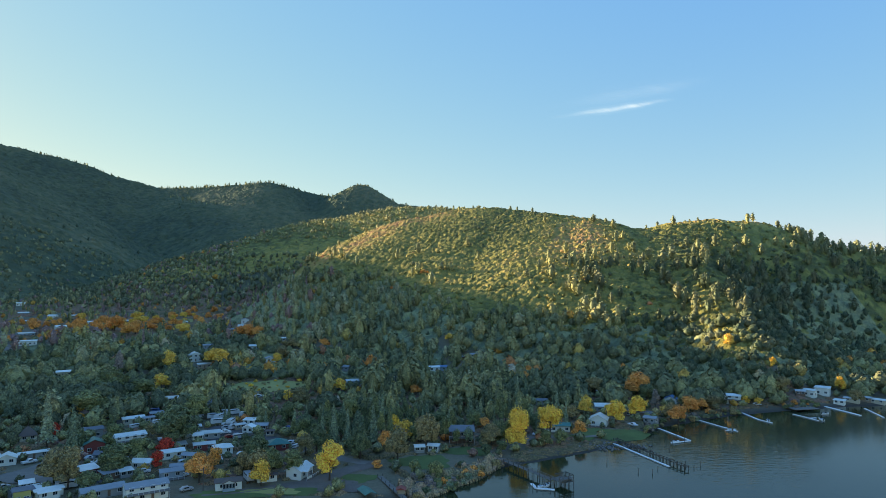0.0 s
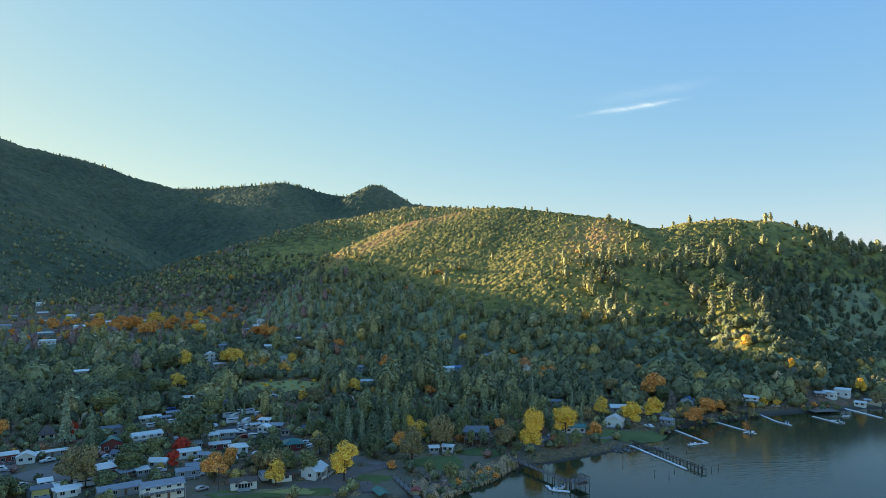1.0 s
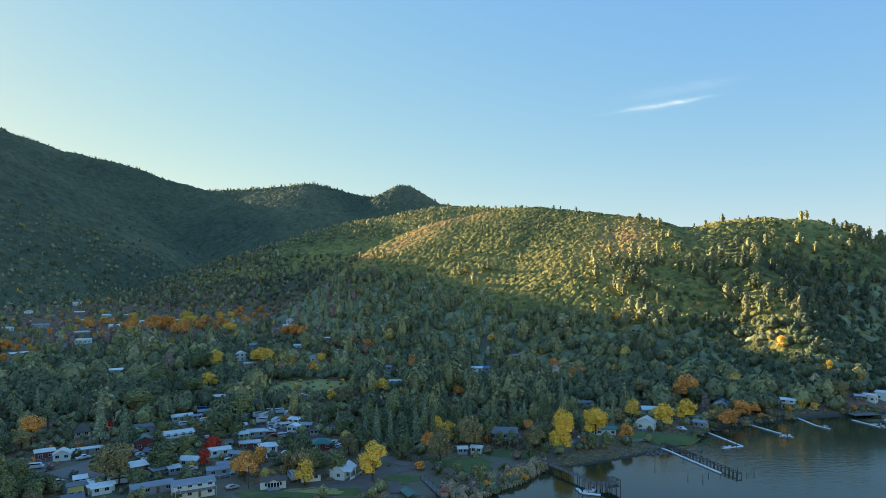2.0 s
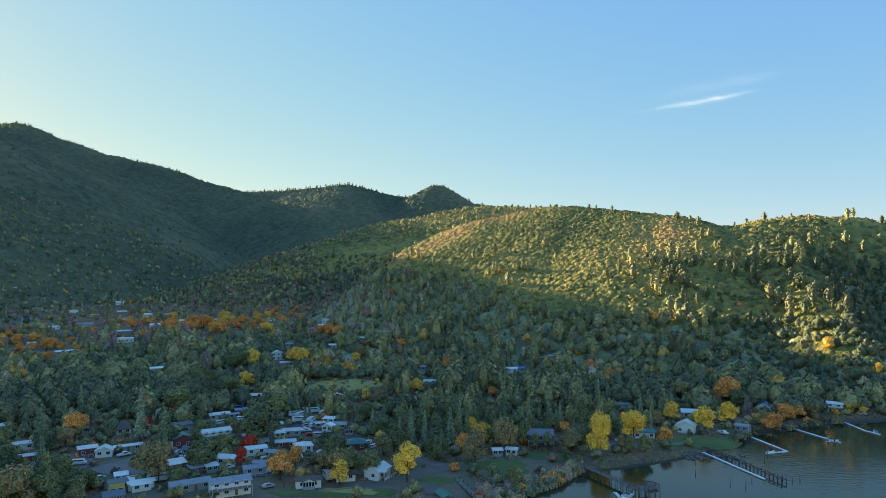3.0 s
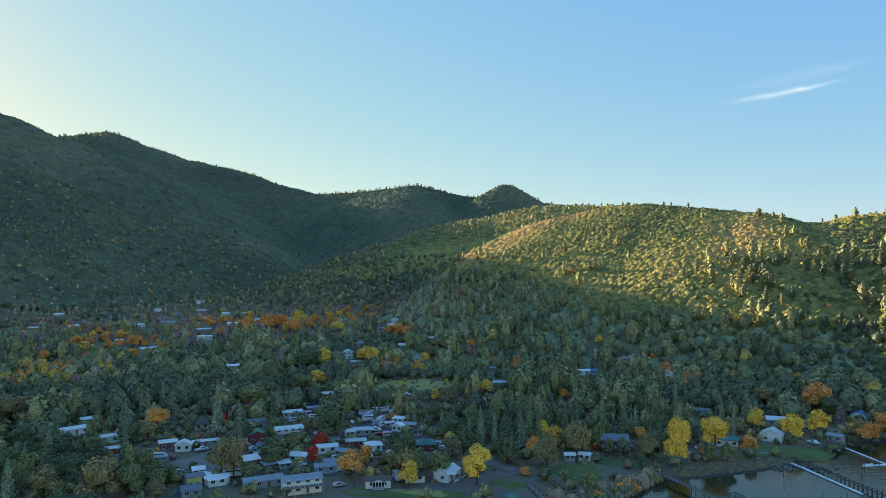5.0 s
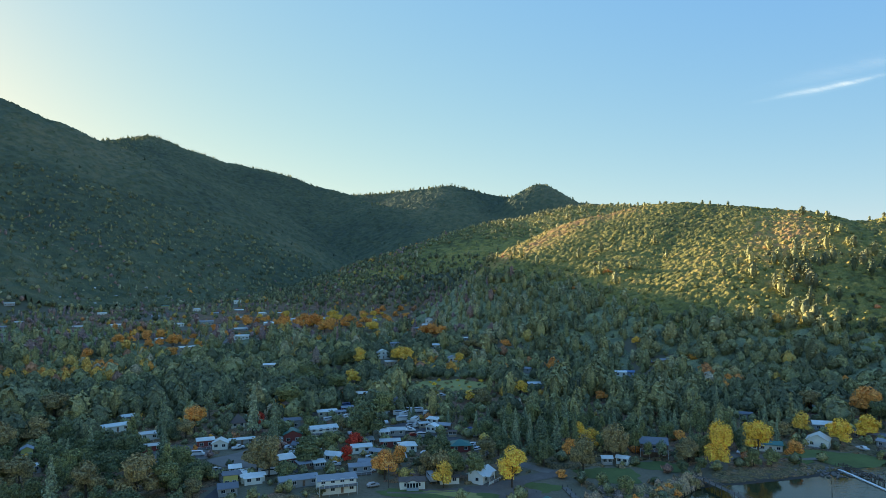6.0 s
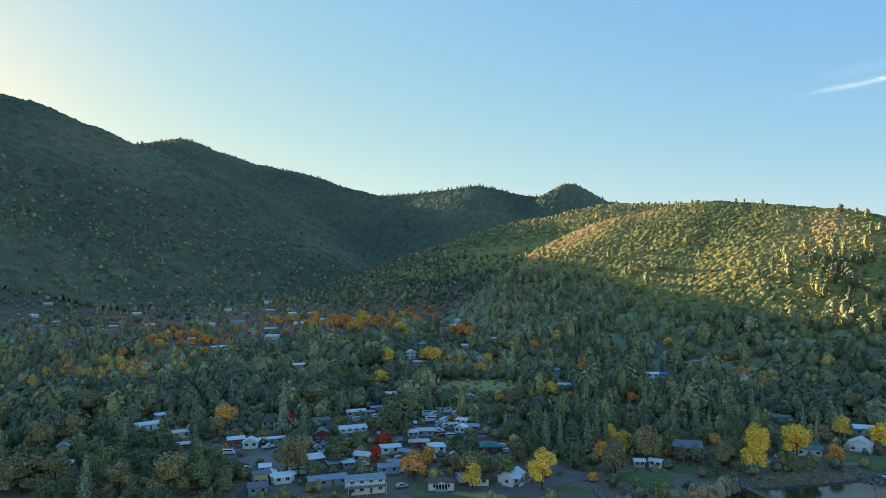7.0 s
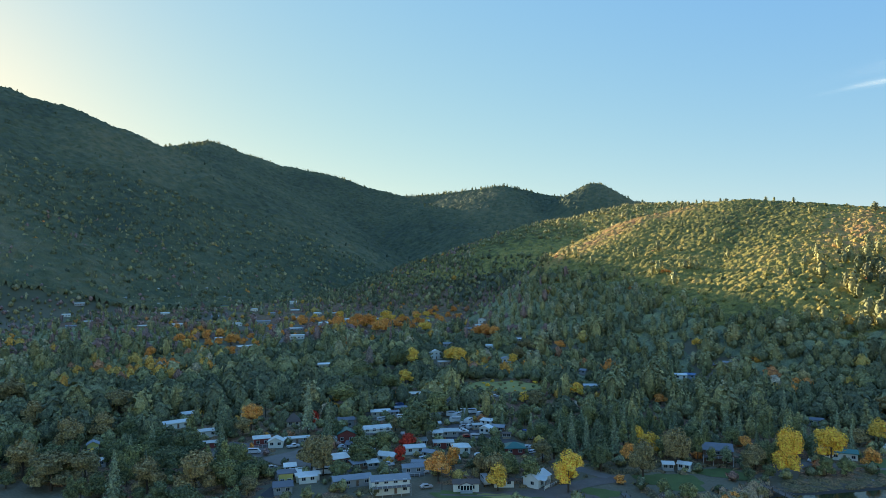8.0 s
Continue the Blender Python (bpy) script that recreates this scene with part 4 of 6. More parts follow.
house(-684.0, 958.1, 42, 6.9, 5.7, 2.8, "gable", 16, "white", "pale", word="shed")
house(-691.2, 995.5, 29, 7.7, 5.7, 2.8, "gable", 16, "tan", "grey")
house(-721.7, 922.8, 42, 10.8, 6.6, 2.8, "gable", 14, "grey", "grey")
house(-662.9, 853.9, 46, 10.8, 6.6, 2.8, "gable", 14, "yellow", "green")
house(-789.0, 779.5, 49, 13.9, 6.6, 2.8, "gable", 14, "blue", "silver")
house(-759.0, 817.4, 57, 18.5, 7.4, 2.8, "gable", 12, "white", "pale")
house(-670.3, 738.9, 48, 10.8, 6.6, 3.2, "gable", 16, "white", "pale")
house(-584.6, 612.6, 30, 12.3, 6.6, 2.8, "gable", 14, "grey", "silver")
house(-557.7, 635.7, 47, 12.3, 6.6, 2.8, "gable", 14, "white", "pale")
house(-577.2, 725.9, 48, 9.2, 6.6, 2.8, "gable", 16, "blue", "grey")
house(-205.9, 686.6, 27, 10.0, 6.6, 3, "gable", 16, "white", "pale")
house(-218.0, 682.4, 13, 7.7, 5.7, 2.8, "gable", 14, "grey", "grey")
house(-210.9, 710.8, 22, 7.7, 6.6, 4, "cross", 20, "white", "grey")
house(-757.5, 857.5, 46, 9.2, 6.6, 2.8, "gable", 14, "grey", "silver")
house(-431.1, 550.1, 58, 6.2, 4.9, 2.6, "gable", 14, "white", "pale", word="shed")
house(-750.9, 915.1, 33, 10.8, 6.6, 2.8, "gable", 14, "grey", "silver")
house(-787.4, 844.8, 49, 10.8, 6.6, 2.8, "gable", 14, "white", "pale")
house(-775.9, 674.6, 49, 10.0, 6.6, 2.8, "gable", 14, "white", "pale")
house(-669.7, 590.1, 55, 10.8, 6.6, 2.8, "gable", 14, "grey", "grey")
house(-689.4, 631.7, 37, 9.2, 6.6, 2.8, "gable", 16, "tan", "silver")
house(-795.9, 712.1, 56, 12.3, 6.6, 2.8, "gable", 14, "grey", "pale")
house(-715.4, 924.8, 46, 6.2, 4.9, 2.6, "gable", 16, "white", "grey", word="shed")
house(-766.8, 893.3, 33, 7.7, 5.7, 2.8, "gable", 16, "tan", "grey")
house(-345.7, 765.2, 20, 9.2, 6.6, 2.8, "gable", 16, "white", "silver")
house(-122.8, 331.1, 30, 5.6, 4.3, 2.3, "gable", 16, "grey", "silver", word="shed")
house(-110.6, 283.2, 31, 4.1, 3.6, 2.2, "shed", 8, "tan", "silver", word="shed")
house(-100.2, 254.3, 15, 4.9, 3.6, 2.3, "gable", 16, "blue", "grey", word="shed")
house(-135.6, 268, 7, 5.6, 4.3, 2.3, "gable", 26, "grey", "slate", word="shed")
house(-144.1, 233, 36, 4.1, 3.6, 2.2, "shed", 6, "white", "white", word="shed")
house(-138.6, 228.6, 41, 4.1, 2.9, 2.2, "shed", 6, "grey", "pale", word="shed")
house(-132.7, 226.7, 40, 8.3, 2.9, 2.2, "shed", 4, "white", "white", word="shed")

# ---- trees that stand out, one by one ----
for k in range(56):      # orchard and brush on the field of the upper village
    a, r = k * 2.4, (k + 0.5) / 56
    tree("shrub" if k % 2 else "round", ("orange", "olive", "orange", "gold", "orange", "olive", "gold", "yellow")[k % 8], -300 + 46 * r ** 0.5 * math.cos(a), 755 + 105 * r ** 0.5 * math.sin(a), 2.6 + 0.3 * (k % 5) if k % 2 else 6.5 + 0.9 * (k % 7), 1.2)
for k in range(26):      # weeds on the meadow
    a, r = k * 2.4, (k + 0.5) / 26
    tree("shrub", ("gold", "olive", "olive", "green", "yellow")[k % 5], -109 + 30 * r ** 0.5 * math.cos(a), 424 + 20 * r ** 0.5 * math.sin(a), 0.9 + 1.3 * ((k * 7) % 10) / 10, 1.3)
tree("upright", "yellow", -41.3, 246.1, 14.4, 1)
tree("weeping", "yellow", 32.8, 294.5, 17.2, 0.85)
tree("upright", "yellow", 49.5, 309.0, 15.4, 1.1)
tree("round", "orange", 63.8, 313.0, 7.8, 1.1)
tree("round", "yellow", 87.8, 339.1, 12.2, 1.05)
tree("round", "yellow", 103.9, 357.0, 11.1, 1.1)
tree("round", "orange", 118.0, 405.4, 16.0, 1.3)
tree("upright", "gold", 75.3, 351.6, 11.8, 1)
tree("round", "olive", 67.0, 347.0, 7.6, 1.2)
tree("round", "olive", 108.1, 394.0, 7.3, 1.1)
tree("round", "orange", 122.2, 347.4, 9.9, 1.1)
tree("round", "orange", 136.5, 368.6, 9.3, 1.3)
tree("round", "orange", 144.7, 373.7, 7.2, 1.2)
tree("round", "olive", 151.8, 375.7, 8.8, 1.2)
tree("round", "olive", 120.8, 354.6, 8.9, 1.1)
tree("weeping", "green", -33.5, 273.5, 12.5, 1.1)
tree("round", "orange", -24.5, 285.5, 8.4, 0.8)
tree("round", "gold", -16.5, 300.5, 9.5, 1.0)
tree("round", "orange", -25.5, 261.0, 3.2, 1.6)
tree("upright", "green", 1.2, 297.5, 12.0, 0.7)
tree("round", "olive", 19.8, 291.5, 8.6, 1.0)
tree("round", "orange", 20.5, 319.0, 7.0, 1.0)
tree("upright", "dark", 11.5, 294.0, 8.5, 0.8)
tree("upright", "green", 6.2, 294.5, 7.5, 0.7)
tree("upright", "yellow", 249.9, 420.4, 11.3, 0.9)
tree("round", "olive", 208.0, 409.1, 11.0, 1)
tree("round", "gold", 178.0, 392.8, 5.3, 1.2)
tree("round", "gold", 184.0, 390.0, 4.6, 1.3)
tree("round", "olive", 248.5, 401.6, 8.1, 1.2)
tree("upright", "red", -107.4, 252.9, 8.0, 0.9)
tree("round", "red", -113.9, 275.6, 6.9, 1.3)
tree("round", "orange", -87.7, 242.1, 10.5, 1.05)
tree("round", "gold", -95.0, 252.8, 4.8, 0.9)
tree("round", "orange", -87.7, 258.7, 8.2, 0.9)
tree("round", "gold", -64.6, 239.5, 9.5, 0.9)
tree("round", "olive", -66.5, 243.5, 12.0, 0.9)
tree("round", "olive", -73.7, 248.4, 9.5, 0.8)
tree("round", "green", -55.2, 249.8, 10.0, 1)
tree("weeping", "olive", -18.0, 269.4, 14.0, 1)
tree("round", "green", -122.2, 251.4, 10.9, 1.3)
tree("upright", "olive", -129.9, 233.2, 13.2, 0.9)
tree("round", "olive", -137.5, 237.9, 12.9, 1)
tree("conifer", "dark", -147.0, 266.6, 21.2, 0.9)
tree("conifer", "dark", -105.5, 324.8, 9.0, 0.9)
tree("conifer", "dark", -106.6, 334.2, 9.2, 0.8)
tree("conifer", "dark", -30.2, 291.9, 18.3, 0.9)
tree("conifer", "dark", -47.3, 291.2, 19.0, 0.9)
tree("conifer", "dark", -41.6, 293.6, 16.2, 0.8)
tree("conifer", "green", -22.9, 292.5, 18.1, 0.9)
tree("pine", "dark", -37.6, 295.7, 13.8, 1)
tree("conifer", "dark", -52.9, 295.0, 13.8, 0.9)
tree("upright", "yellow", -22.5, 309.7, 9.6, 0.8)
tree("weeping", "olive", -6.5, 290.5, 14.5, 1.05)
tree("round", "green", -53.0, 282.3, 10.6, 1.2)
tree("round", "olive", -56.3, 275.3, 9.2, 1.1)
tree("round", "gold", -164.9, 485.5, 14.3, 1.4)
tree("round", "gold", -195.4, 475.8, 14.0, 1)
tree("round", "gold", -171.2, 406.6, 10.3, 1.1)
tree("round", "green", -199.4, 457.5, 17.0, 1.2)
tree("round", "green", -122.0, 333.8, 12.6, 1.2)
tree("round", "green", -115.0, 288.5, 16.9, 1.3)
tree("round", "green", -124.7, 306.3, 10.8, 1.2)
tree("round", "green", -171.9, 383.0, 11.6, 1.4)
tree("round", "green", -195.0, 392.3, 16.5, 1.4)
tree("round", "green", -176.8, 336.3, 14.1, 1.4)
tree("pine", "grey", -217.7, 449.0, 17.4, 0.9)
tree("round", "gold", -61.9, 399.7, 10.1, 0.9)
tree("round", "orange", -100.3, 568.1, 8.6, 1.3)
tree("round", "olive", -134.6, 568.6, 8.2, 1.15)
tree("round", "olive", -128.3, 568.5, 9.6, 1.15)
tree("round", "olive", -122.2, 566.7, 7.6, 1.15)
tree("round", "olive", -121.4, 581.1, 5.9, 1.15)
tree("round", "olive", -116.8, 580.5, 6.9, 1.15)
tree("round", "olive", -112.3, 579.8, 5.9, 1.15)
tree("round", "gold", -125.8, 506.5, 8.5, 1.2)
tree("round", "orange", -194.2, 637.1, 11.8, 1.15)
tree("round", "orange", -183.6, 632.5, 13.4, 1.15)
tree("round", "orange", -173.8, 625.9, 11.1, 1.15)
tree("round", "olive", -124.2, 517.9, 12.2, 1.2)
tree("round", "olive", -79.1, 370.1, 10.2, 1.2)
tree("round", "gold", -86.9, 379.3, 7.0, 1.1)
tree("round", "orange", -16.0, 399.4, 6.7, 1.1)
tree("round", "gold", 5.4, 556.5, 7.5, 1.2)
tree("spire", "dark", 62.2, 337.0, 12.4, 1)
tree("spire", "dark", 49.0, 395.0, 14.3, 1.1)
tree("spire", "dark", 44.3, 395.6, 15.3, 1.1)
tree("conifer", "dark", 63.5, 371.1, 10.9, 0.9)
tree("pine", "grey", 119.2, 374.7, 11.3, 1.1)
tree("round", "green", 118.0, 386.3, 12.3, 1.1)
tree("round", "olive", 21.7, 295.6, 9.9, 1)
tree("round", "olive", 93.5, 411.9, 11.1, 1.2)
tree("round", "gold", 207.0, 483.0, 10.2, 1)
tree("upright", "yellow", 218.5, 442.0, 8.9, 0.7)
tree("round", "orange", -23.2, 716.6, 4.3, 1.15)
tree("round", "orange", -20.1, 715.2, 4.9, 1.15)
tree("round", "orange", -17.0, 713.8, 4.2, 1.15)
tree("round", "olive", -130.6, 300.5, 6.5, 1)
tree("upright", "orange", -194.2, 277.9, 13.1, 1.1)
tree("upright", "olive", -134.8, 240.7, 12.9, 1)
tree("spire", "dark", -166.2, 281.8, 27.1, 1.2)
tree("conifer", "dark", -212.8, 328.7, 20.1, 0.9)
tree("conifer", "dark", -225.2, 325.6, 16.1, 1)
tree("conifer", "dark", -179.5, 306.2, 12.6, 1)
tree("pine", "dark", -191.5, 309.6, 14.3, 1)
tree("pine", "dark", -204.9, 304.4, 14.3, 1)
tree("round", "red", -174.3, 300.3, 6.6, 1)
tree("round", "olive", -191.7, 268.2, 8.9, 1)
tree("round", "orange", -175.0, 251.6, 3.5, 0.8)
tree("round", "olive", -160.0, 199.7, 15.2, 1.1)
tree("round", "green", -189.8, 229.8, 13.4, 1.2)
tree("round", "olive", -175.4, 194.2, 13.3, 1)
tree("round", "green", -180.9, 210.7, 12.3, 1.2)
tree("round", "green", -153.3, 207.3, 10.7, 1.1)
tree("round", "olive", -142.5, 205.4, 7.0, 1)
tree("round", "olive", -276.3, 279.6, 14.4, 1.2)
tree("round", "olive", -248.9, 243.7, 12.6, 1.1)
tree("round", "olive", -248.3, 225.8, 14.2, 1)
tree("round", "olive", -211.5, 187.5, 13.7, 1.2)
tree("round", "olive", -232.7, 193.4, 14.4, 1.1)
tree("round", "olive", -205.9, 196.4, 12.0, 1.2)
tree("round", "green", -237.7, 248.7, 10.1, 1)
tree("round", "olive", -297.1, 248.9, 13.5, 1.1)
tree("round", "olive", -356.3, 282.2, 15.7, 1.2)
tree("round", "green", -122.3, 231.5, 7.1, 1.3)
tree("round", "green", -122.2, 249.3, 8.7, 1.3)
tree("round", "orange", -446.0, 560.1, 12.4, 1.15)
tree("round", "orange", -436.5, 562.0, 13.4, 1.15)
tree("round", "orange", -427.9, 564.8, 11.8, 1.15)
tree("round", "orange", -410.8, 501.0, 12.1, 1.15)
tree("round", "orange", -401.3, 502.9, 13.6, 1.15)
tree("round", "orange", -393.1, 505.7, 11.6, 1.15)
tree("round", "orange", -392.5, 553.6, 9.2, 1.15)
tree("round", "orange", -385.2, 555.1, 10.3, 1.15)
tree("round", "orange", -379.2, 557.5, 9.2, 1.15)
tree("round", "orange", -405.1, 523.2, 9.9, 1.15)
tree("round", "orange", -398.7, 526.3, 10.9, 1.15)
tree("round", "orange", -391.7, 527.8, 9.4, 1.15)
tree("round", "orange", -421.1, 636.8, 8.0, 1.15)
tree("round", "orange", -414.5, 637.6, 9.2, 1.15)
tree("round", "orange", -409.6, 639.0, 7.4, 1.15)
tree("round", "orange", -420.3, 689.5, 11.2, 1.15)
tree("round", "orange", -410.0, 688.7, 12.4, 1.15)
tree("round", "orange", -401.1, 688.8, 11.1, 1.15)
tree("round", "orange", -356.0, 686.5, 16.6, 1.15)
tree("round", "orange", -341.2, 684.0, 18.3, 1.15)
tree("round", "orange", -328.5, 683.6, 15.7, 1.15)
tree("round", "gold", -350.0, 718.8, 16.5, 1.4)
tree("round", "orange", -378.2, 702.1, 10.5, 1.15)
tree("round", "orange", -368.5, 700.5, 11.7, 1.15)
tree("round", "orange", -359.4, 698.5, 9.7, 1.15)
tree("round", "orange", -306.6, 670.6, 15.8, 1.15)
tree("round", "orange", -293.6, 669.9, 17.6, 1.15)
tree("round", "orange", -281.8, 670.1, 15.1, 1.15)
tree("round", "gold", -265.7, 630.7, 14.1, 1.4)
tree("round", "gold", -430.5, 740.0, 10.5, 1.4)
tree("round", "gold", -426.0, 767.3, 11.6, 1.15)
tree("round", "gold", -413.5, 762.3, 12.9, 1.15)
tree("round", "gold", -402.4, 758.1, 10.6, 1.15)
tree("round", "gold", -340.4, 738.9, 9.4, 1.15)
tree("round", "gold", -331.2, 736.5, 10.7, 1.15)
tree("round", "gold", -323.8, 734.9, 8.7, 1.15)
tree("round", "orange", -442.5, 554.9, 9.5, 1.1)
tree("round", "orange", -391.3, 510.6, 10.6, 1.2)
tree("round", "gold", -391.2, 542.9, 9.1, 1)
tree("round", "orange", -391.8, 564.8, 10.5, 1.3)
tree("round", "orange", -400.9, 602.6, 10.0, 1)
tree("round", "gold", -438.5, 590.6, 9.4, 1.2)
tree("round", "gold", -521.2, 759.7, 9.2, 1)
tree("round", "orange", -424.2, 691.7, 11.5, 1.1)
tree("round", "orange", -408.1, 715.7, 11.1, 1.2)
tree("round", "orange", -356.2, 605.9, 10.0, 0.9)
tree("round", "orange", -407.9, 754.3, 11.7, 1.1)
tree("round", "orange", -362.0, 698.1, 12.0, 1.3)
tree("round", "gold", -362.9, 654.4, 9.5, 1)
tree("round", "orange", -477.9, 584.5, 9.4, 1)
tree("round", "orange", -451.4, 535.7, 9.7, 1.2)
tree("round", "orange", -517.9, 597.9, 10.3, 1.1)
tree("round", "orange", -366.2, 732.0, 9.9, 1)
tree("round", "gold", -330.5, 685.3, 9.9, 1.1)
tree("round", "orange", -449.0, 499.4, 10.6, 1.2)
tree("round", "orange", -359.6, 492.8, 8.7, 1.1)
tree("round", "orange", -318.7, 733.1, 9.2, 1)
tree("round", "orange", -314.8, 701.3, 10.0, 1.2)
tree("round", "orange", -458.9, 709.0, 10.5, 1.1)

# ---- woods: trees too many to count ----
def template(kind):
    """Unit-height woodland trees, coarser the farther off they grow."""
    if kind == "oak_mid":
        return lumpy_crown([0.10, 0.36, 0.47, 0.46, 0.38, 0.20, 0.05], 7, 4, 9, 44, 0.11)
    if kind == "fir_mid":
        return conifer_shape(1.0, 0.2, 9, 7, 0.075)
    if kind == "pine_mid":
        return lumpy_crown([0.05, 0.20, 0.29, 0.28, 0.23, 0.15, 0.03], 5, 4, 9, 46, 0.075, 0.62)
    if kind == "oak_far":
        return lumpy_crown([0.12, 0.42, 0.47, 0.36, 0.06], 5, 4, 6, 16, 0.15)
    if kind == "fir_far":
        return conifer_shape(1.0, 0.2, 4, 3, 0.12)
    if kind == "pine_far":
        return lumpy_crown([0.06, 0.24, 0.27, 0.20, 0.03], 4, 3, 5, 15, 0.105, 0.66)
    return lumpy_crown([0.60, 0.68, 0.50, 0.05], 6, 3, 6, 6, 0.2, 0.92)      # scrub


TEMPLATES = {}


def grow(name, label, kinds, xs, ys, heights, tints, mat, wide=1.0):
    """Join many woodland trees into one mesh; kinds gives each its template."""
    vs, fs, ts, at = [], [], [], 0
    zs = land(xs, ys)
    for kind in sorted(set(kinds)):
        for variant in range(4):
            if (kind, variant) not in TEMPLATES:
                TEMPLATES[kind, variant] = template(kind)
            tv, tf = TEMPLATES[kind, variant]
            pick = np.nonzero((np.array(kinds) == kind) & (np.arange(len(xs)) % 4 == variant))[0]
            if not len(pick):
                continue
            a = rng.uniform(0, 2 * math.pi, len(pick))
            c, s = np.cos(a), np.sin(a)
            w = heights[pick] * wide * rng.uniform(0.8, 1.25, len(pick))
            px = (tv[:, 0] * c[:, None] - tv[:, 1] * s[:, None]) * w[:, None] + xs[pick][:, None]
            py = (tv[:, 0] * s[:, None] + tv[:, 1] * c[:, None]) * w[:, None] + ys[pick][:, None]
            pz = tv[:, 2] * heights[pick][:, None] + zs[pick][:, None] - 0.2
            vs.append(np.stack([px, py, pz], -1).reshape(-1, 3))
            fs.append((tf[None] + (np.arange(len(pick)) * len(tv))[:, None, None] + at).reshape(-1, 4))
            ts.append(np.repeat(tints[pick], len(tv)))
            at += len(pick) * len(tv)
    ob = new(name, mesh_from(name, np.concatenate(vs), np.concatenate(fs), mat, True, np.concatenate(ts)))
    return tagged(ob, label, "woods", kind="stuff")


def canopy(name, label, x0, x1, y0, y1, step, gap, low, high, pointed, inside, colours, mat, smooth=False, share=1.5, reach=0.62, lift=0.0, rugged=0.13):
    """A closed canopy of countless crowns or bushes: one rugged sheet, each crown with its own height and tint."""
    nx, ny = int((x1 - x0) / step), int((y1 - y0) / step)
    X, Y = np.meshgrid(np.linspace(x0, x1, nx), np.linspace(y0, y1, ny))
    X = X + rng.uniform(-0.3, 0.3, X.shape) * step
    Y = Y + rng.uniform(-0.3, 0.3, Y.shape) * step
    ci, cj = np.floor(X / gap), np.floor(Y / gap)
    top, tint = np.full(X.shape, -0.6), hash2(np.floor(X / gap * 1.7), np.floor(Y / gap * 1.7), 59) * 0.9
    for a in (-1, 0, 1):
        for b in (-1, 0, 1):
            i, j = ci + a, cj + b
            u, v, w, q = (hash2(i, j, k) for k in (11, 23, 37, 41))
            d = np.hypot(X - (i + 0.15 + 0.7 * u) * gap, Y - (j + 0.15 + 0.7 * v) * gap) / (gap * (reach + 0.33 * w))
            h = low + (high - low) * q ** share
            z = np.where(d < 1, h * ((1 - d) if pointed else np.sqrt(np.maximum(0, 1 - d * d))), -0.6)
            tint = np.where(z > top, hash2(i, j, 53), tint)
            top = np.maximum(top, z)
    top = top + rng.uniform(-rugged, rugged, top.shape) * high * (top > 0)
    Z = land(X, Y)
    use = inside(X, Y, Z)
    rim = use.copy()      # the sheet comes down to the ground at its rim
    rim[1:-1, 1:-1] &= ~(use[:-2, 1:-1] & use[2:, 1:-1] & use[1:-1, :-2] & use[1:-1, 2:])
    top = np.where(rim, -lift - 0.8, top)
    idx = np.arange(X.size).reshape(X.shape)
    ok = use[:-1, :-1] & use[1:, 1:] & use[:-1, 1:] & use[1:, :-1]
    if not lift:      # bare soil shows where no bush grows
        ok &= (top[:-1, :-1] > 0) | (top[1:, 1:] > 0) | (top[:-1, 1:] > 0) | (top[1:, :-1] > 0)
    quads = np.stack([idx[:-1, :-1][ok], idx[:-1, 1:][ok], idx[1:, 1:][ok], idx[1:, :-1][ok]], -1)
    keep, quads = np.unique(quads, return_inverse=True)
    pts = np.stack([X, Y, Z + top + lift], -1).reshape(-1, 3)[keep]
    ob = new(name, mesh_from(name, pts, quads.reshape(-1, 4), mat, smooth, colours(pts[:, 0], pts[:, 1], tint.ravel()[keep])))
    return tagged(ob, label, "woods", kind="stuff")


def scatter(x0, x1, y0, y1, gap):
    """Jittered points over a stretch of the plan."""
    a, b = np.meshgrid(np.arange(x0, x1, gap), np.arange(y0, y1, gap))
    return (a + rng.uniform(-0.48, 0.48, a.shape) * gap).ravel(), (b + rng.uniform(-0.48, 0.48, b.shape) * gap).ravel()


def bearing(x, y):
    return np.degrees(np.arctan2(x, y))


def open_view(x, y, top):
    """Whether a tree with that top stands clear of the yards, roads and single trees, and leaves the houses' outlook free."""
    ok = np.ones(len(x), bool)
    for cx, cy, r in CLEAR + PLACED:
        ok &= (x - cx) ** 2 + (y - cy) ** 2 > (r + 1.0) ** 2
    for cx, cy, half, z, share in OUTLOOK:
        far = math.hypot(cx, cy)
        ux, uy = -cx / far, -cy / far
        front = (x - cx) * ux + (y - cy) * uy
        side = np.abs((x - cx) * uy - (y - cy) * ux)
        hidden = (front > 0) & (front < (140 if far < 520 else 40)) & (side < half * share + 2.5) & (top > z + front * (EYE - z) / far)
        ok &= ~hidden
    return ok


def is_front_hill(x, y):
    return (front_hill(x, y) > 16) & (x > -185) & (y < 1030) & (front_hill(x, y) > ridge(x, y, MIDDLE, 0.36, 60) - 5)


def scrub_line(x):
    """The height at which the woods give way to scrub on the front hill."""
    return 40 + 34 * np.clip((30 - x) / 90, 0, 1) + 52 * np.clip((x - 240) / 50, 0, 1)


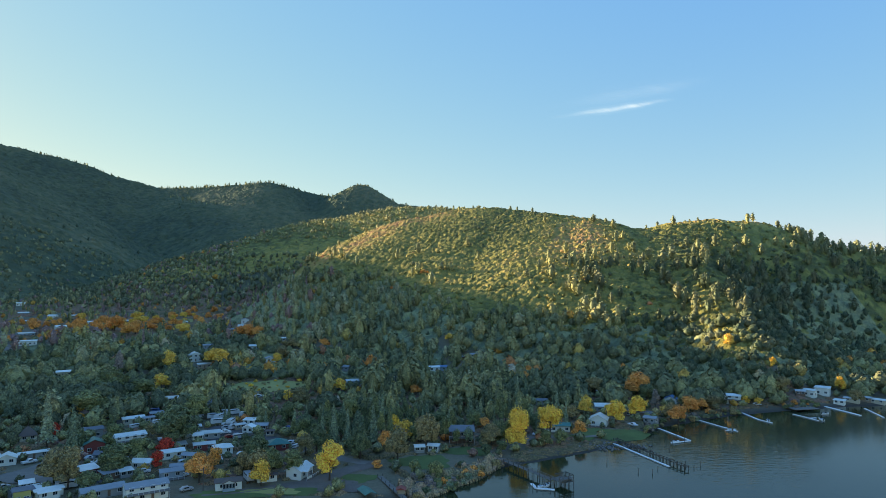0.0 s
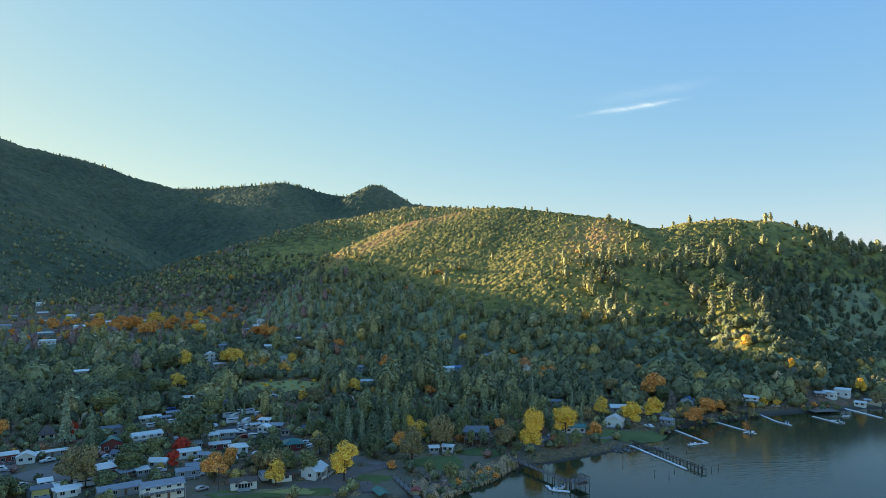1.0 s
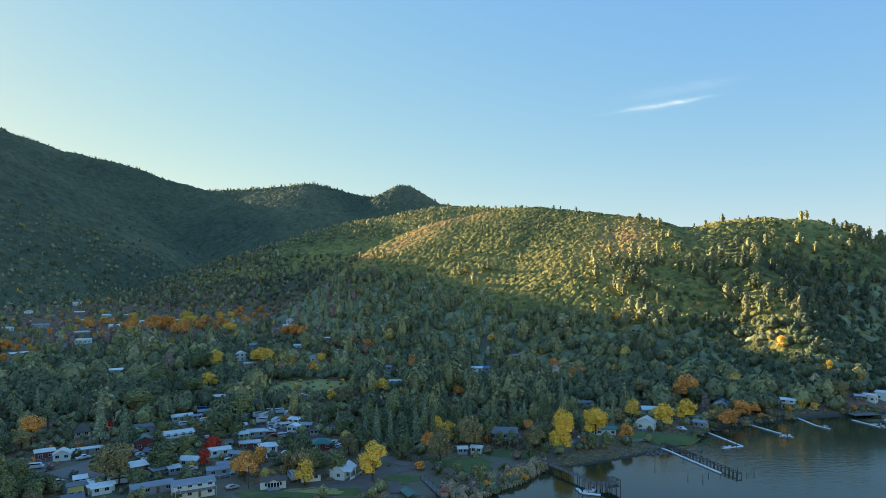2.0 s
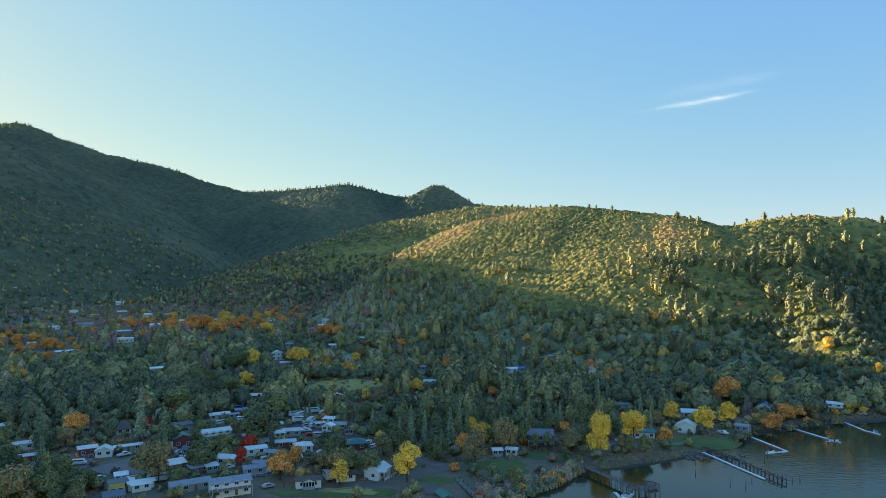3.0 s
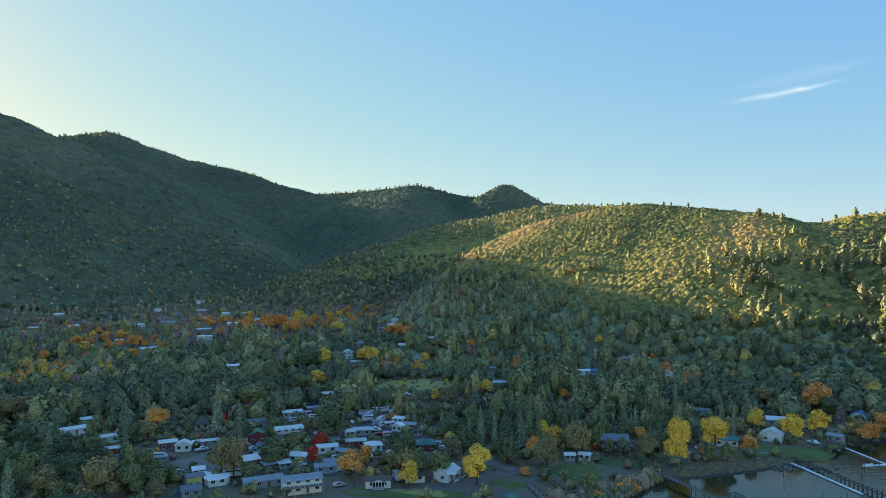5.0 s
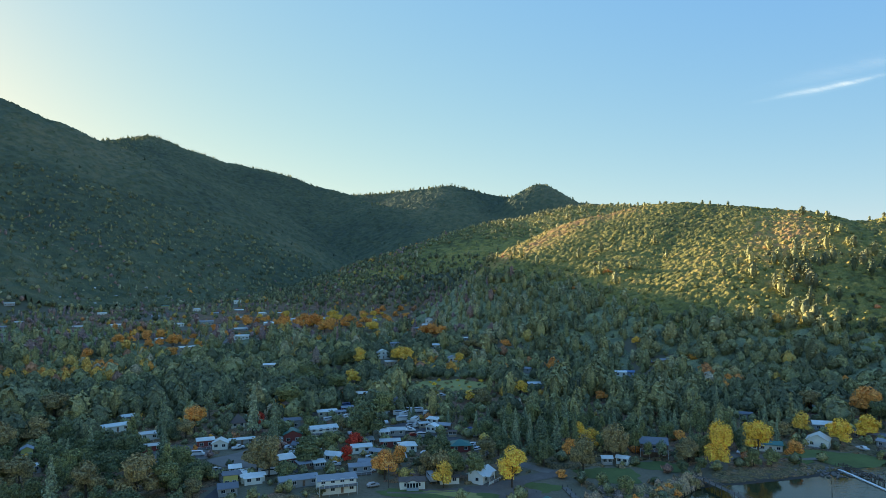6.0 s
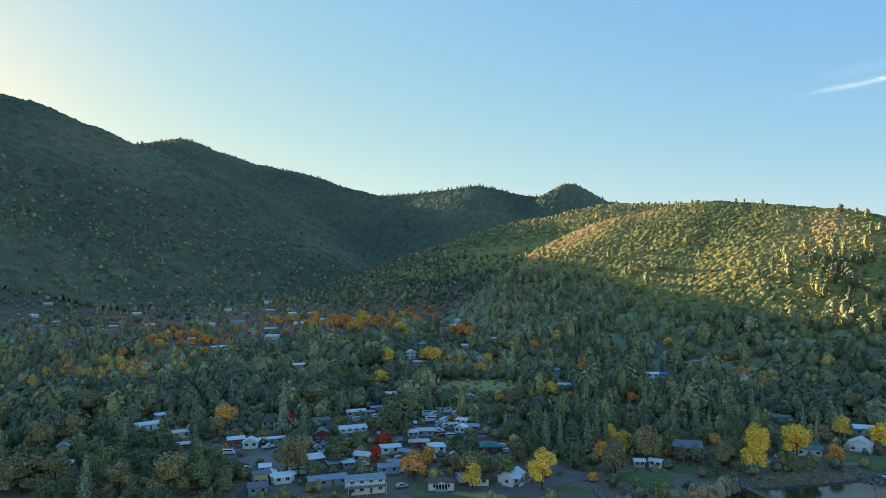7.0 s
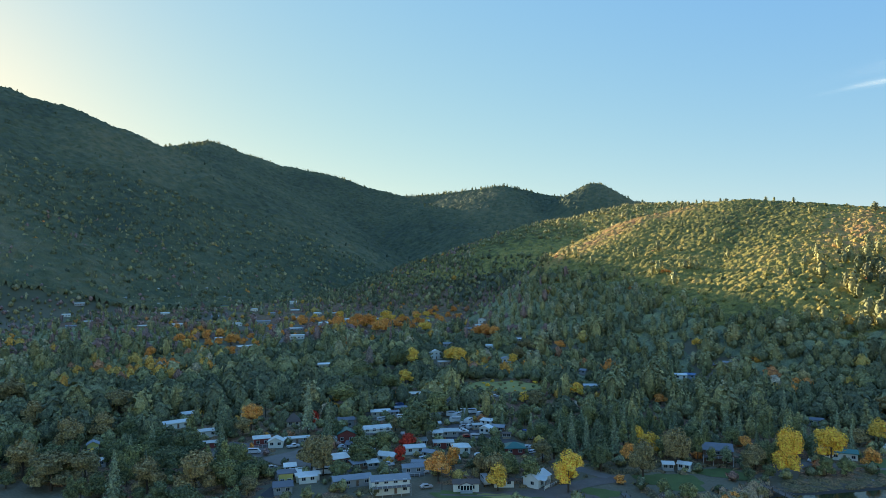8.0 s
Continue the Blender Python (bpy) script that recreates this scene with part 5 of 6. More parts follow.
def plant():
    # valley floor and foot of the hills
    for name, label, lo, hi, gap, suffix in (("near_woods", "mixed oaks and conifers between the lakeside houses", 225, 470, 6.5, "_mid"),
                                             ("valley_woods", "dense dark oaks, firs and autumn trees of the valley", 470, 760, 8.0, "_mid"),
                                             ("far_valley_woods", "distant valley woods with orange autumn trees among roofs", 760, 1350, 10.1, "_far")):
        x, y = scatter(-1150, 700, 180, 1350, gap)
        d, az = np.hypot(x, y), bearing(x, y)
        ok = (d > lo) & (d <= hi) & (az > -60) & (az < 40) & (shore_distance(x, y) > 9)
        ok &= ~(is_front_hill(x, y) & (land(x, y) > scrub_line(x))) & (rng.random(len(x)) > 0.10)
        ok &= ~((land(x, y) > np.where((x < -90) & (y < 1010), 112, 72)) & (d > 760) & (x > -340))      # the ridges have woods of their own
        hamlet = np.exp(-((x + 450) / 230) ** 2 - ((y - 740) / 210) ** 2)      # the upper village, with streets and yards
        ok &= rng.random(len(x)) > 0.55 * hamlet
        core = (np.abs(x + 112) < 52) & (np.abs(y - 285) < 62)      # the lanes of the lower village
        ok &= ~core | (rng.random(len(x)) < 0.9)
        x, y, d, hamlet = x[ok], y[ok], d[ok], hamlet[ok]
        autumn = fbm(x, y, 120, 21, 2) + 0.7 * hamlet + 0.2 * np.clip((d - 500) / 400, 0, 1) * (x < -150)
        r = rng.random(len(x))
        conif = fbm(x, y, 90, 33, 2) + 0.25 * (x > -120) + (0.3 if lo < 300 else 0.1) * ((x > -75) & (x < 50)) > rng.uniform(-0.35, 1.1, len(x))
        kinds = np.where(conif, np.where(r < (0.5 if lo < 300 else 0.36), "fir", "pine"), "oak")
        slope = np.clip((land(x, y) - 10) / 12, 0, 1) * (x > -260)
        swap = rng.random(len(x)) < 0.5 * slope
        kinds = np.where(swap, "pine", kinds)
        kinds = np.where((x > 170) & (y < 560), "oak", kinds)
        conif = (conif | swap) & (kinds != "oak")
        h = np.where(conif, rng.uniform(10, 18, len(x)), rng.uniform(7, 12, len(x))) * np.where(d > 470, np.clip(1 - (d - 470) / 1100, 0.6, 1), 1)
        h = h * rng.uniform(0.62, 1.25, len(x)) * (1 + 0.25 * fbm(x, y, 35, 97, 2))
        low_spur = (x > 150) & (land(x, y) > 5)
        h = np.where(low_spur, np.minimum(h, 7 + 5 * rng.random(len(x))), h)
        kinds = np.array([str(k) + suffix for k in kinds])
        stand = 0.13 * fbm(x, y, 45, 95, 2)      # neighbours are often of one kind
        tint = np.where(conif, rng.uniform(0.04, 0.26, len(x)), np.clip((0.34 if lo < 300 else 0.44) * rng.random(len(x)) ** 1.3 + stand, 0, 0.45))
        # pines past x 40 are tinted darker to hold down their sunlit tone
        tint = np.where((kinds == "pine" + suffix), np.clip(rng.uniform(0.16, 0.48, len(x)) + stand, 0.06, 0.5) - 0.08 * (x > 40), tint)
        turned = ~conif & (rng.random(len(x)) < np.clip(0.08 + 0.5 * (autumn - 0.3), 0.03, 0.7) * np.where((x > 60) & (land(x, y) > 8), 0.25, 0.45 if lo < 300 else 1.0))
        tint = np.where(turned, rng.uniform(0.62, 0.95, len(x)), tint)
        bare = (rng.random(len(x)) < 0.26) & (d > 620) & (x < -120)
        tint = np.where(bare, np.where(rng.random(len(x)) < 0.25, rng.uniform(0.44, 0.53, len(x)), rng.uniform(0.955, 1.0, len(x))), tint)
        keep = open_view(x, y, land(x, y) + h)
        if lo < 300:      # the trees among the houses by the water are single ones
            order = np.argsort(np.hypot(x, y - 40) + 1e6 * ~keep)[:180]
            for i in order:
                k = kinds[i][:3]
                kind = {"oak": "round", "fir": "conifer", "pin": "pine"}[k]
                colour = ("gold" if tint[i] < 0.75 else "orange") if tint[i] > 0.6 else "olive" if tint[i] > 0.5 else "green" if k != "fir" else "dark"
                tree(kind, colour, float(x[i]), float(y[i]), float(h[i]))
                keep[i] = False
        # sunlit trees of the low spur take the darker colours in place of shade
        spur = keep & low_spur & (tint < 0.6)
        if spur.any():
            grow("spur_woods", "dark oaks and pines on the low spur above the lake", kinds[spur], x[spur], y[spur], h[spur], rng.uniform(0.1, 0.9, spur.sum()), MOUNTAIN_AND_DIMMED_WOODS)
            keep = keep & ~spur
        grow(name, label, kinds[keep], x[keep], y[keep], h[keep], tint[keep], WOODS)

    # hedges and garden bushes round the houses
    x, y = scatter(-330, 290, 190, 470, 5.2)
    ok = (shore_distance(x, y) > 10) & (np.hypot(x, y) < 450) & (bearing(x, y) > -58) & (rng.random(len(x)) < 0.55)
    x, y = x[ok], y[ok]
    h = rng.uniform(2.0, 5.0, len(x))
    ok = np.ones(len(x), bool)
    for cx, cy, r in CLEAR:
        ok &= (x - cx) ** 2 + (y - cy) ** 2 > (r * 0.84) ** 2
    for cx, cy, half, z, share in OUTLOOK:
        ok &= (x - cx) ** 2 + (y - cy) ** 2 > 9
    x, y, h = x[ok], y[ok], h[ok]
    grow("garden_bushes", "hedges and small garden trees between the houses", np.array(["oak_far"] * len(x)), x, y, h, np.where(rng.random(len(x)) < 0.1, rng.uniform(0.6, 1.0, len(x)), rng.uniform(0.04, 0.38, len(x))), WOODS, 1.2)

    # grass tufts, weeds and low bushes between the houses and trees
    def waste_ground(x, y, z):
        ok = (shore_distance(x, y) > np.where((x > 20) & (x < 78), 19, 5)) & (np.hypot(x, y) < 480) & (bearing(x, y) > -58) & (bearing(x, y) < 38)
        for cx, cy, r in CLEAR:
            ok &= (x - cx) ** 2 + (y - cy) ** 2 > (r * 0.8) ** 2
        return ok

    canopy("undergrowth", "dry grass, weeds and low brush between the houses", -330, 290, 190, 470, 1.5, 3.1, -0.5, 1.5, False, waste_ground,
           lambda x, y, q: np.clip(0.32 + 0.6 * q + 0.35 * fbm(x, y, 40, 17, 2), 0.0, 1.0), GRASSY)
    def wooded_floor(x, y, z):
        d, az = np.hypot(x, y), bearing(x, y)
        ok = (d > 430) & (d < 880) & (az > -58) & (az < 36) & (shore_distance(x, y) > 24) & (~is_front_hill(x, y) | (z < scrub_line(x) - 6)) & (z < 72)
        for cx, cy, r in CLEAR:
            ok &= (x - cx) ** 2 + (y - cy) ** 2 > (r + 6) ** 2
        for cx, cy, half, top, share in OUTLOOK:
            ok &= (x - cx) ** 2 + (y - cy) ** 2 > (half + 9) ** 2
        return ok & (np.exp(-((x + 450) / 230) ** 2 - ((y - 740) / 210) ** 2) < 0.5)

    canopy("understorey", "young trees and brush filling the gaps between the valley's trees", -800, 420, 300, 1120, 3.0, 6.0, 0.6, 3.6, False, wooded_floor,
           lambda x, y, q: np.clip(0.02 + 0.28 * q + 0.08 * fbm(x, y, 90, 27, 2), 0.0, 0.4), WOODS, share=0.8)
    canopy("upland_brush", "bare purplish brush and dry grass between the upper houses", -720, -170, 600, 1010, 3.0, 6.0, 0.2, 3.0, False,
           lambda x, y, z: (z < 60) & (np.hypot(x, y) > 560) & (fbm(x, y, 60, 83, 2) > -0.55),
           lambda x, y, q: np.clip(0.45 + 0.5 * q + 0.3 * fbm(x, y, 60, 85, 2), 0.2, 1.0), GRASSY)
    canopy("shore_reeds", "tangled grey and russet reeds and brush along the shore", -30, 44, 215, 300, 0.7, 2.2, 0.4, 3.2, False,
           lambda x, y, z: (shore_distance(x, y) > -0.5) & (shore_distance(x, y) < 14) & (x > -20.8 + (250.8 - y) * 0.44) & (x < 26),
           lambda x, y, q: np.clip(0.55 + 0.5 * (q - 0.3) + 0.25 * fbm(x, y, 14, 19, 2), 0.1, 1.0), REEDS)
    canopy("bank_grass", "dark reeds and trampled grass on the muddy bank", 14, 84, 240, 330, 0.8, 1.7, -0.25, 0.9, False,
           lambda x, y, z: (shore_distance(x, y) > 1.5) & (shore_distance(x, y) < 19) & (fbm(x, y, 16, 29, 2) > -0.25),
           lambda x, y, q: np.clip(0.3 + 0.5 * q + 0.3 * fbm(x, y, 12, 31, 2), 0.0, 1.0), GRASSY)

    # willows and shrubs along the water
    x, y = scatter(-60, 300, 200, 420, 3.4)
    far_in = shore_distance(x, y)
    ok = (far_in > 0.5) & (far_in < 8) & (vnoise(x, y, 26, 91) > 0.05)
    ok |= (np.abs(x - 2) < 17) & (far_in > 0) & (far_in < 15)
    ok &= open_view(x, y, land(x, y) + 2)
    for i in np.nonzero(ok)[0][:240]:
        tree("shrub", "grey" if -18 < x[i] < -2 and rng.random() < 0.7 else ("olive", "green", "dark", "grey", "olive", "green", "grey", "orange")[int(rng.integers(8))], float(x[i]), float(y[i]), float(rng.uniform(1.2, 3.4)))

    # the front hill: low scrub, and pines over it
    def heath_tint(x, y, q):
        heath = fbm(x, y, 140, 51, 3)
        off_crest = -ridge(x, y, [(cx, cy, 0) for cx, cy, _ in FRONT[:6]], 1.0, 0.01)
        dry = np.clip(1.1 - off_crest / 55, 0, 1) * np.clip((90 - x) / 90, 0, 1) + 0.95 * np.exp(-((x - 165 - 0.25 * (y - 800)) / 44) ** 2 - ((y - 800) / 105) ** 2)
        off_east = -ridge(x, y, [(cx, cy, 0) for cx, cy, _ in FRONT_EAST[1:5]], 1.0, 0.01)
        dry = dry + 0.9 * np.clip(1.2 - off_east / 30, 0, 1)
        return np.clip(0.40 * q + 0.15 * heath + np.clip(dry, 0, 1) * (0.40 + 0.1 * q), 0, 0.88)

    def on_scrub(x, y, z):
        return is_front_hill(x, y) & (z > np.where(x > 150, 14, np.minimum(scrub_line(x), 80) - 12)) & (bearing(x, y) < 38) & (y < 1030 - 0.3 * np.maximum(x, 0))

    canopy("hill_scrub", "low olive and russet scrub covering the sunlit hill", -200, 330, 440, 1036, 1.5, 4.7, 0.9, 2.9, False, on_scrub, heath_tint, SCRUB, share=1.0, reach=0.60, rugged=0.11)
    canopy("hill_scrub", "low dark scrub covering the shaded eastern hill", 330, 720, 440, 1010, 3.0, 6.0, 0.4, 2.4, False, on_scrub, heath_tint, SCRUB, share=1.0, reach=0.6, rugged=0.16)
    x, y = scatter(-200, 420, 420, 1010, 7.6)
    z = land(x, y)
    ok = is_front_hill(x, y) & (z > np.minimum(scrub_line(x), 80) - 14) & (bearing(x, y) < 34) & (rng.random(len(x)) < 0.55)
    x, y = x[ok], y[ok]
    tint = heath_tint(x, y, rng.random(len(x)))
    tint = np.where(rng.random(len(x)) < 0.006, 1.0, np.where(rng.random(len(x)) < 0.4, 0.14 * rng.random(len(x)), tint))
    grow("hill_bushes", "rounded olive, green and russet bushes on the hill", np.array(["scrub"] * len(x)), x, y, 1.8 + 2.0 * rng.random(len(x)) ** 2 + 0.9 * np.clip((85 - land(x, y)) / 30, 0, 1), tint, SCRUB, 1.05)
    x, y = scatter(-260, 720, 400, 1010, 9.0)
    az, z = bearing(x, y), land(x, y)
    wooded = np.exp(-((x - 190) / 75) ** 2) + 1.5 * np.clip((x - 250 + 0.12 * (800 - y)) / 50, 0, 1) + 0.35 * np.clip((60 - z) / 25, 0, 1)
    clumps = fbm(x, y, 45, 61, 3) * 1.1 - 0.5 + 0.85 * wooded
    ok = is_front_hill(x, y) & (z > 40) & (az < 36) & (clumps - 2.2 * np.clip((z - 92) / 30, 0, 1) * (x < 400) > rng.uniform(-0.25, 1.0, len(x)))
    ok |= is_front_hill(x, y) & (z > 70) & (az < 34) & (rng.random(len(x)) < 0.035 + 0.16 * np.clip(fbm(x, y, 45, 63, 2) - 0.25, 0, 1))      # single pines over the scrub, up to the crest
    ok &= rng.random(len(x)) < np.where(x < 300, 0.62, 1.0)
    x, y = x[ok], y[ok]
    kinds = np.where(rng.random(len(x)) < 0.7, "pine_mid", "oak_mid")
    h = np.where(kinds == "pine_mid", rng.uniform(7, 15, len(x)) + 2.5 * (x > 100), rng.uniform(3.5, 6, len(x))) * np.clip(1.25 - (land(x, y) - 60) / 160, 0.6, 1)
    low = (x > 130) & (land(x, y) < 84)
    tint = np.where(kinds == "pine_mid", rng.uniform(0.12, 0.36, len(x)), rng.uniform(0.0, 0.16, len(x)))
    grow("hill_pines", "grey-green pines and oaks scattered over the hill", kinds[~low], x[~low], y[~low], h[~low], tint[~low], WOODS)
    # lower pines: shade put into the colour by the darker leaves
    grow("spur_pines", "dark green pines on the lower spur of the hill", kinds[low], x[low], y[low], h[low], rng.uniform(0.3, 1.0, low.sum()), MOUNTAIN_AND_DIMMED_WOODS)

    # middle ridge, far ridge and the mountain: a closed canopy, and taller trees that rise out of it
    def behind(x, y):
        return np.maximum(ridge(x, y, HUMP, 0.50, 60), ridge(x, y, MOUNTAIN, 0.58, 50))

    def on_middle(x, y, z):
        return (ridge(x, y, MIDDLE, 0.36, 60) > behind(x, y)) & (z > 44) & ~is_front_hill(x, y) & (y > 1000) & ((y > 1180) | (x < -120))

    def on_mountain(x, y, z):
        return (ridge(x, y, MIDDLE, 0.36, 60) <= behind(x, y)) & ((z > 16) | (np.hypot(x, y) > 1340)) & ~is_front_hill(x, y) & (np.hypot(x, y) > 1080) & (bearing(x, y) > -61) & (bearing(x, y) < 5)

    def on_far(x, y, z):
        return (z > 150) & (bearing(x, y) > -36) & (bearing(x, y) < 8) & (ridge(x, y, HUMP, 0.50, 60) < z)

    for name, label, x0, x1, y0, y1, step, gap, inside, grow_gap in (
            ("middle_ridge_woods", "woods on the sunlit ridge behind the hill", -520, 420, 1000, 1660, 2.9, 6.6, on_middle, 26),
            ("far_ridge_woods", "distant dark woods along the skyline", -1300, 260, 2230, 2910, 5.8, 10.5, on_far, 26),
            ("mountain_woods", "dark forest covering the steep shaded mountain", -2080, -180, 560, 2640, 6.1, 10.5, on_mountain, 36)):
        canopy(name, label, x0, x1, y0, y1, step, gap, 1.0 if "middle" in name else 2.0, 3.2 if "middle" in name else 9.0, "middle" not in name, inside, lambda x, y, q: np.clip((0.10 if "middle" in name else 0.15) + (0.36 if "middle" in name else 0.6) * q + 0.3 * fbm(x, y, 240, 77, 3), 0, 0.5 if "middle" in name else 1.0), SCRUB if "middle" in name else MOUNTAIN_AND_DIMMED_WOODS, lift=0.3 if "middle" in name else 3.0)
        x, y = scatter(x0, x1, y0, y1, grow_gap)
        ok = inside(x, y, land(x, y)) & (fbm(x, y, 150, 71, 2) > rng.uniform(-0.9, 0.5, len(x)))
        x, y = x[ok], y[ok]
        grow(name.replace("woods", "tall_trees"), "taller firs and pines rising out of the " + ("distant woods" if "far" in name else "forest"), np.where(rng.random(len(x)) < 0.6, "fir_far", "pine_far"), x, y, rng.uniform(4, 8, len(x)) if "middle" in name else rng.uniform(7, 12.5, len(x)), rng.uniform(0.04, 0.30, len(x)) if "middle" in name else rng.uniform(0.0, 0.5, len(x)), WOODS if "middle" in name else MOUNTAIN_AND_DIMMED_WOODS)

    # oaks and pines on the face of the middle ridge
    x, y = scatter(-340, 130, 1160, 1520, 12.5)
    ok = on_middle(x, y, land(x, y)) & (rng.random(len(x)) < 0.8)
    x, y = x[ok], y[ok]
    grow("middle_face_trees", "rounded oaks and pale pines on the sunlit ridge", rng.choice(np.array(["oak_far", "oak_far", "pine_far"]), len(x)), x, y, rng.uniform(4, 9, len(x)), rng.uniform(0.20, 0.46, len(x)), WOODS, 1.1)

    # the foot of the mountain
    x, y = scatter(-1400, -60, 760, 1560, 10.0)
    d = np.hypot(x, y)
    z = land(x, y)
    ok = (on_mountain(x, y, z) & (d < 1540) | on_middle(x, y, z) & (z < 105) & (y < 1260) | (d > 880) & (z > 30) & (z < 105) & (x < -150) & (x > -620) & (y < 1260) & ~is_front_hill(x, y)) & (bearing(x, y) > -57) & (rng.random(len(x)) < 0.85)
    x, y = x[ok], y[ok]
    grow("mountain_foot_woods", "dark firs, pines and bare trees at the mountain's foot", rng.choice(np.array(["fir_far", "pine_far", "oak_far", "oak_far"]), len(x)), x, y, rng.uniform(5, 11, len(x)), np.where(rng.random(len(x)) < 0.12, rng.uniform(0.36, 0.5, len(x)), rng.uniform(0.0, 0.26, len(x))), WOODS)

    # trees that stand along the crests
    for name, label, crest, spread, each, lo, hi, kinds_of in (
            ("mountain_crest_trees", "firs along the crest of the shaded mountain", MOUNTAIN, 45, 5.0, 6, 12, ("fir_far", "pine_far")),
            ("hump_crest_trees", "firs and pines along the crest of the far shoulder", HUMP[:8], 60, 3.2, 9, 18, ("fir_far", "pine_far")),
            ("far_crest_trees", "firs and pines standing on the distant skyline", FAR_RIDGE + [], 60, 2.6, 10, 20, ("fir_far", "pine_far")),
            ("cone_crest_trees", "trees on the pointed far hill", [(-470, 2700, 0), (-335, 2693, 0), (-200, 2700, 0)], 55, 2.0, 9, 15, ("fir_far", "pine_far")),
            ("middle_crest_trees", "pines standing along the middle ridge", MIDDLE[1:7], 24, 7.0, 4, 11, ("pine_far", "oak_far")),
            ("front_crest_trees", "single pines and oaks on the crest of the sunlit hill", FRONT[3:] + FRONT_EAST[1:], 13, 15.0, 3.5, 8.5, ("pine_mid", "oak_mid"))):
        xs, ys = [], []
        for (ax, ay, _), (bx, by, _) in zip(crest, crest[1:]):
            k = max(1, int(math.hypot(bx - ax, by - ay) / each))
            f = rng.random(k)
            xs.append(ax + (bx - ax) * f + rng.normal(0, spread * 0.5, k))
            ys.append(ay + (by - ay) * f + rng.normal(0, spread * 0.5, k))
        x, y = np.concatenate(xs), np.concatenate(ys)
        ok = (bearing(x, y) > -58) & (bearing(x, y) < 36) & (fbm(x, y, spread * 3, 67, 2) > rng.uniform(-1.0, 0.35, len(x)))
        x, y = x[ok], y[ok]
        grow(name, label, np.where(rng.random(len(x)) < 0.6, *kinds_of), x, y, lo + (hi - lo) * rng.random(len(x)) ** 1.6, rng.uniform(0.02, 0.34, len(x)), WOODS)


PARKED = []     # further cars and trailers in the yards of the lower village
while len(PARKED) < 34:
    vx, vy = random.uniform(-172, -58), random.uniform(244, 352)
    if all((vx - cx) ** 2 + (vy - cy) ** 2 > (half * 0.85 + 3.0) ** 2 for cx, cy, half, _, _ in OUTLOOK) and all(math.hypot(vx - px, vy - py) > 5.5 for px, py in PARKED):
        PARKED.append((vx, vy))
for vx, vy in PARKED:
    CLEAR.append((vx, vy, 2.0))
OUTLOOK.append((-109, 424, 15, float(land(-109, 424)) + 1.0, 0.9))      # the open meadow
for tx, ty, tr in list(PLACED):
    OUTLOOK.append((tx, ty, tr * 0.8, float(land(tx, ty)) + 0.9 * tr, 1.0))
plant()
# ---- piers, floats and boats ----
def plank_strip(bm, a, b, width, z0, z1):
    d = Vector((b[0] - a[0], b[1] - a[1], 0))
    m = Matrix.Translation((a[0], a[1], 0)) @ Matrix.Rotation(math.atan2(d.y, d.x), 4, "Z")
    n0 = len(bm.verts)
    box(bm, 0, d.length, -width / 2, width / 2, z0, z1)
    bm.verts.ensure_lookup_table()
    for v in bm.verts[n0:]:
        v.co = m @ v.co


def post(bm, x, y, z0, z1, r=0.14, sides=6):
    lo = [bm.verts.new((x + r * math.cos(i * 2 * math.pi / sides), y + r * math.sin(i * 2 * math.pi / sides), z0)) for i in range(sides)]
    hi = [bm.verts.new((x + r * 0.9 * math.cos(i * 2 * math.pi / sides), y + r * 0.9 * math.sin(i * 2 * math.pi / sides), z1)) for i in range(sides)]
    bm.faces.new(hi)
    for i in range(sides):
        j = (i + 1) % sides
        bm.faces.new((lo[i], lo[j], hi[j], hi[i]))


def along(a, b, f):
    return a[0] + (b[0] - a[0]) * f, a[1] + (b[1] - a[1]) * f


def float_dock(legs, width=1.0, words="white floating dock with thin steel piles on the lake"):
    """Joined floats, each leg of them a row of deck sections, held by piles."""
    top = new("floating_dock")
    tagged(top, words, "dock", "floating docks along the shore")
    for a, b in legs:
        length = math.hypot(b[0] - a[0], b[1] - a[1])
        n = max(1, int(length / 4.5))
        for i in range(n):
            bm = bmesh.new()
            plank_strip(bm, along(a, b, (i + 0.02) / n), along(a, b, (i + 0.98) / n), width, 0.1, 0.42 + 0.03 * (i % 2))
            part("deck_section", bm, DECK_WHITE, top)
        ux, uy = -(b[1] - a[1]) / length * width * 0.58, (b[0] - a[0]) / length * width * 0.58
        for f in (0.35, 0.97):
            x, y = along(a, b, f)
            bm = bmesh.new()
            post(bm, x + ux, y + uy, -3, 2.3, 0.10)
            part("post", bm, OLD_WOOD, top)
    return top


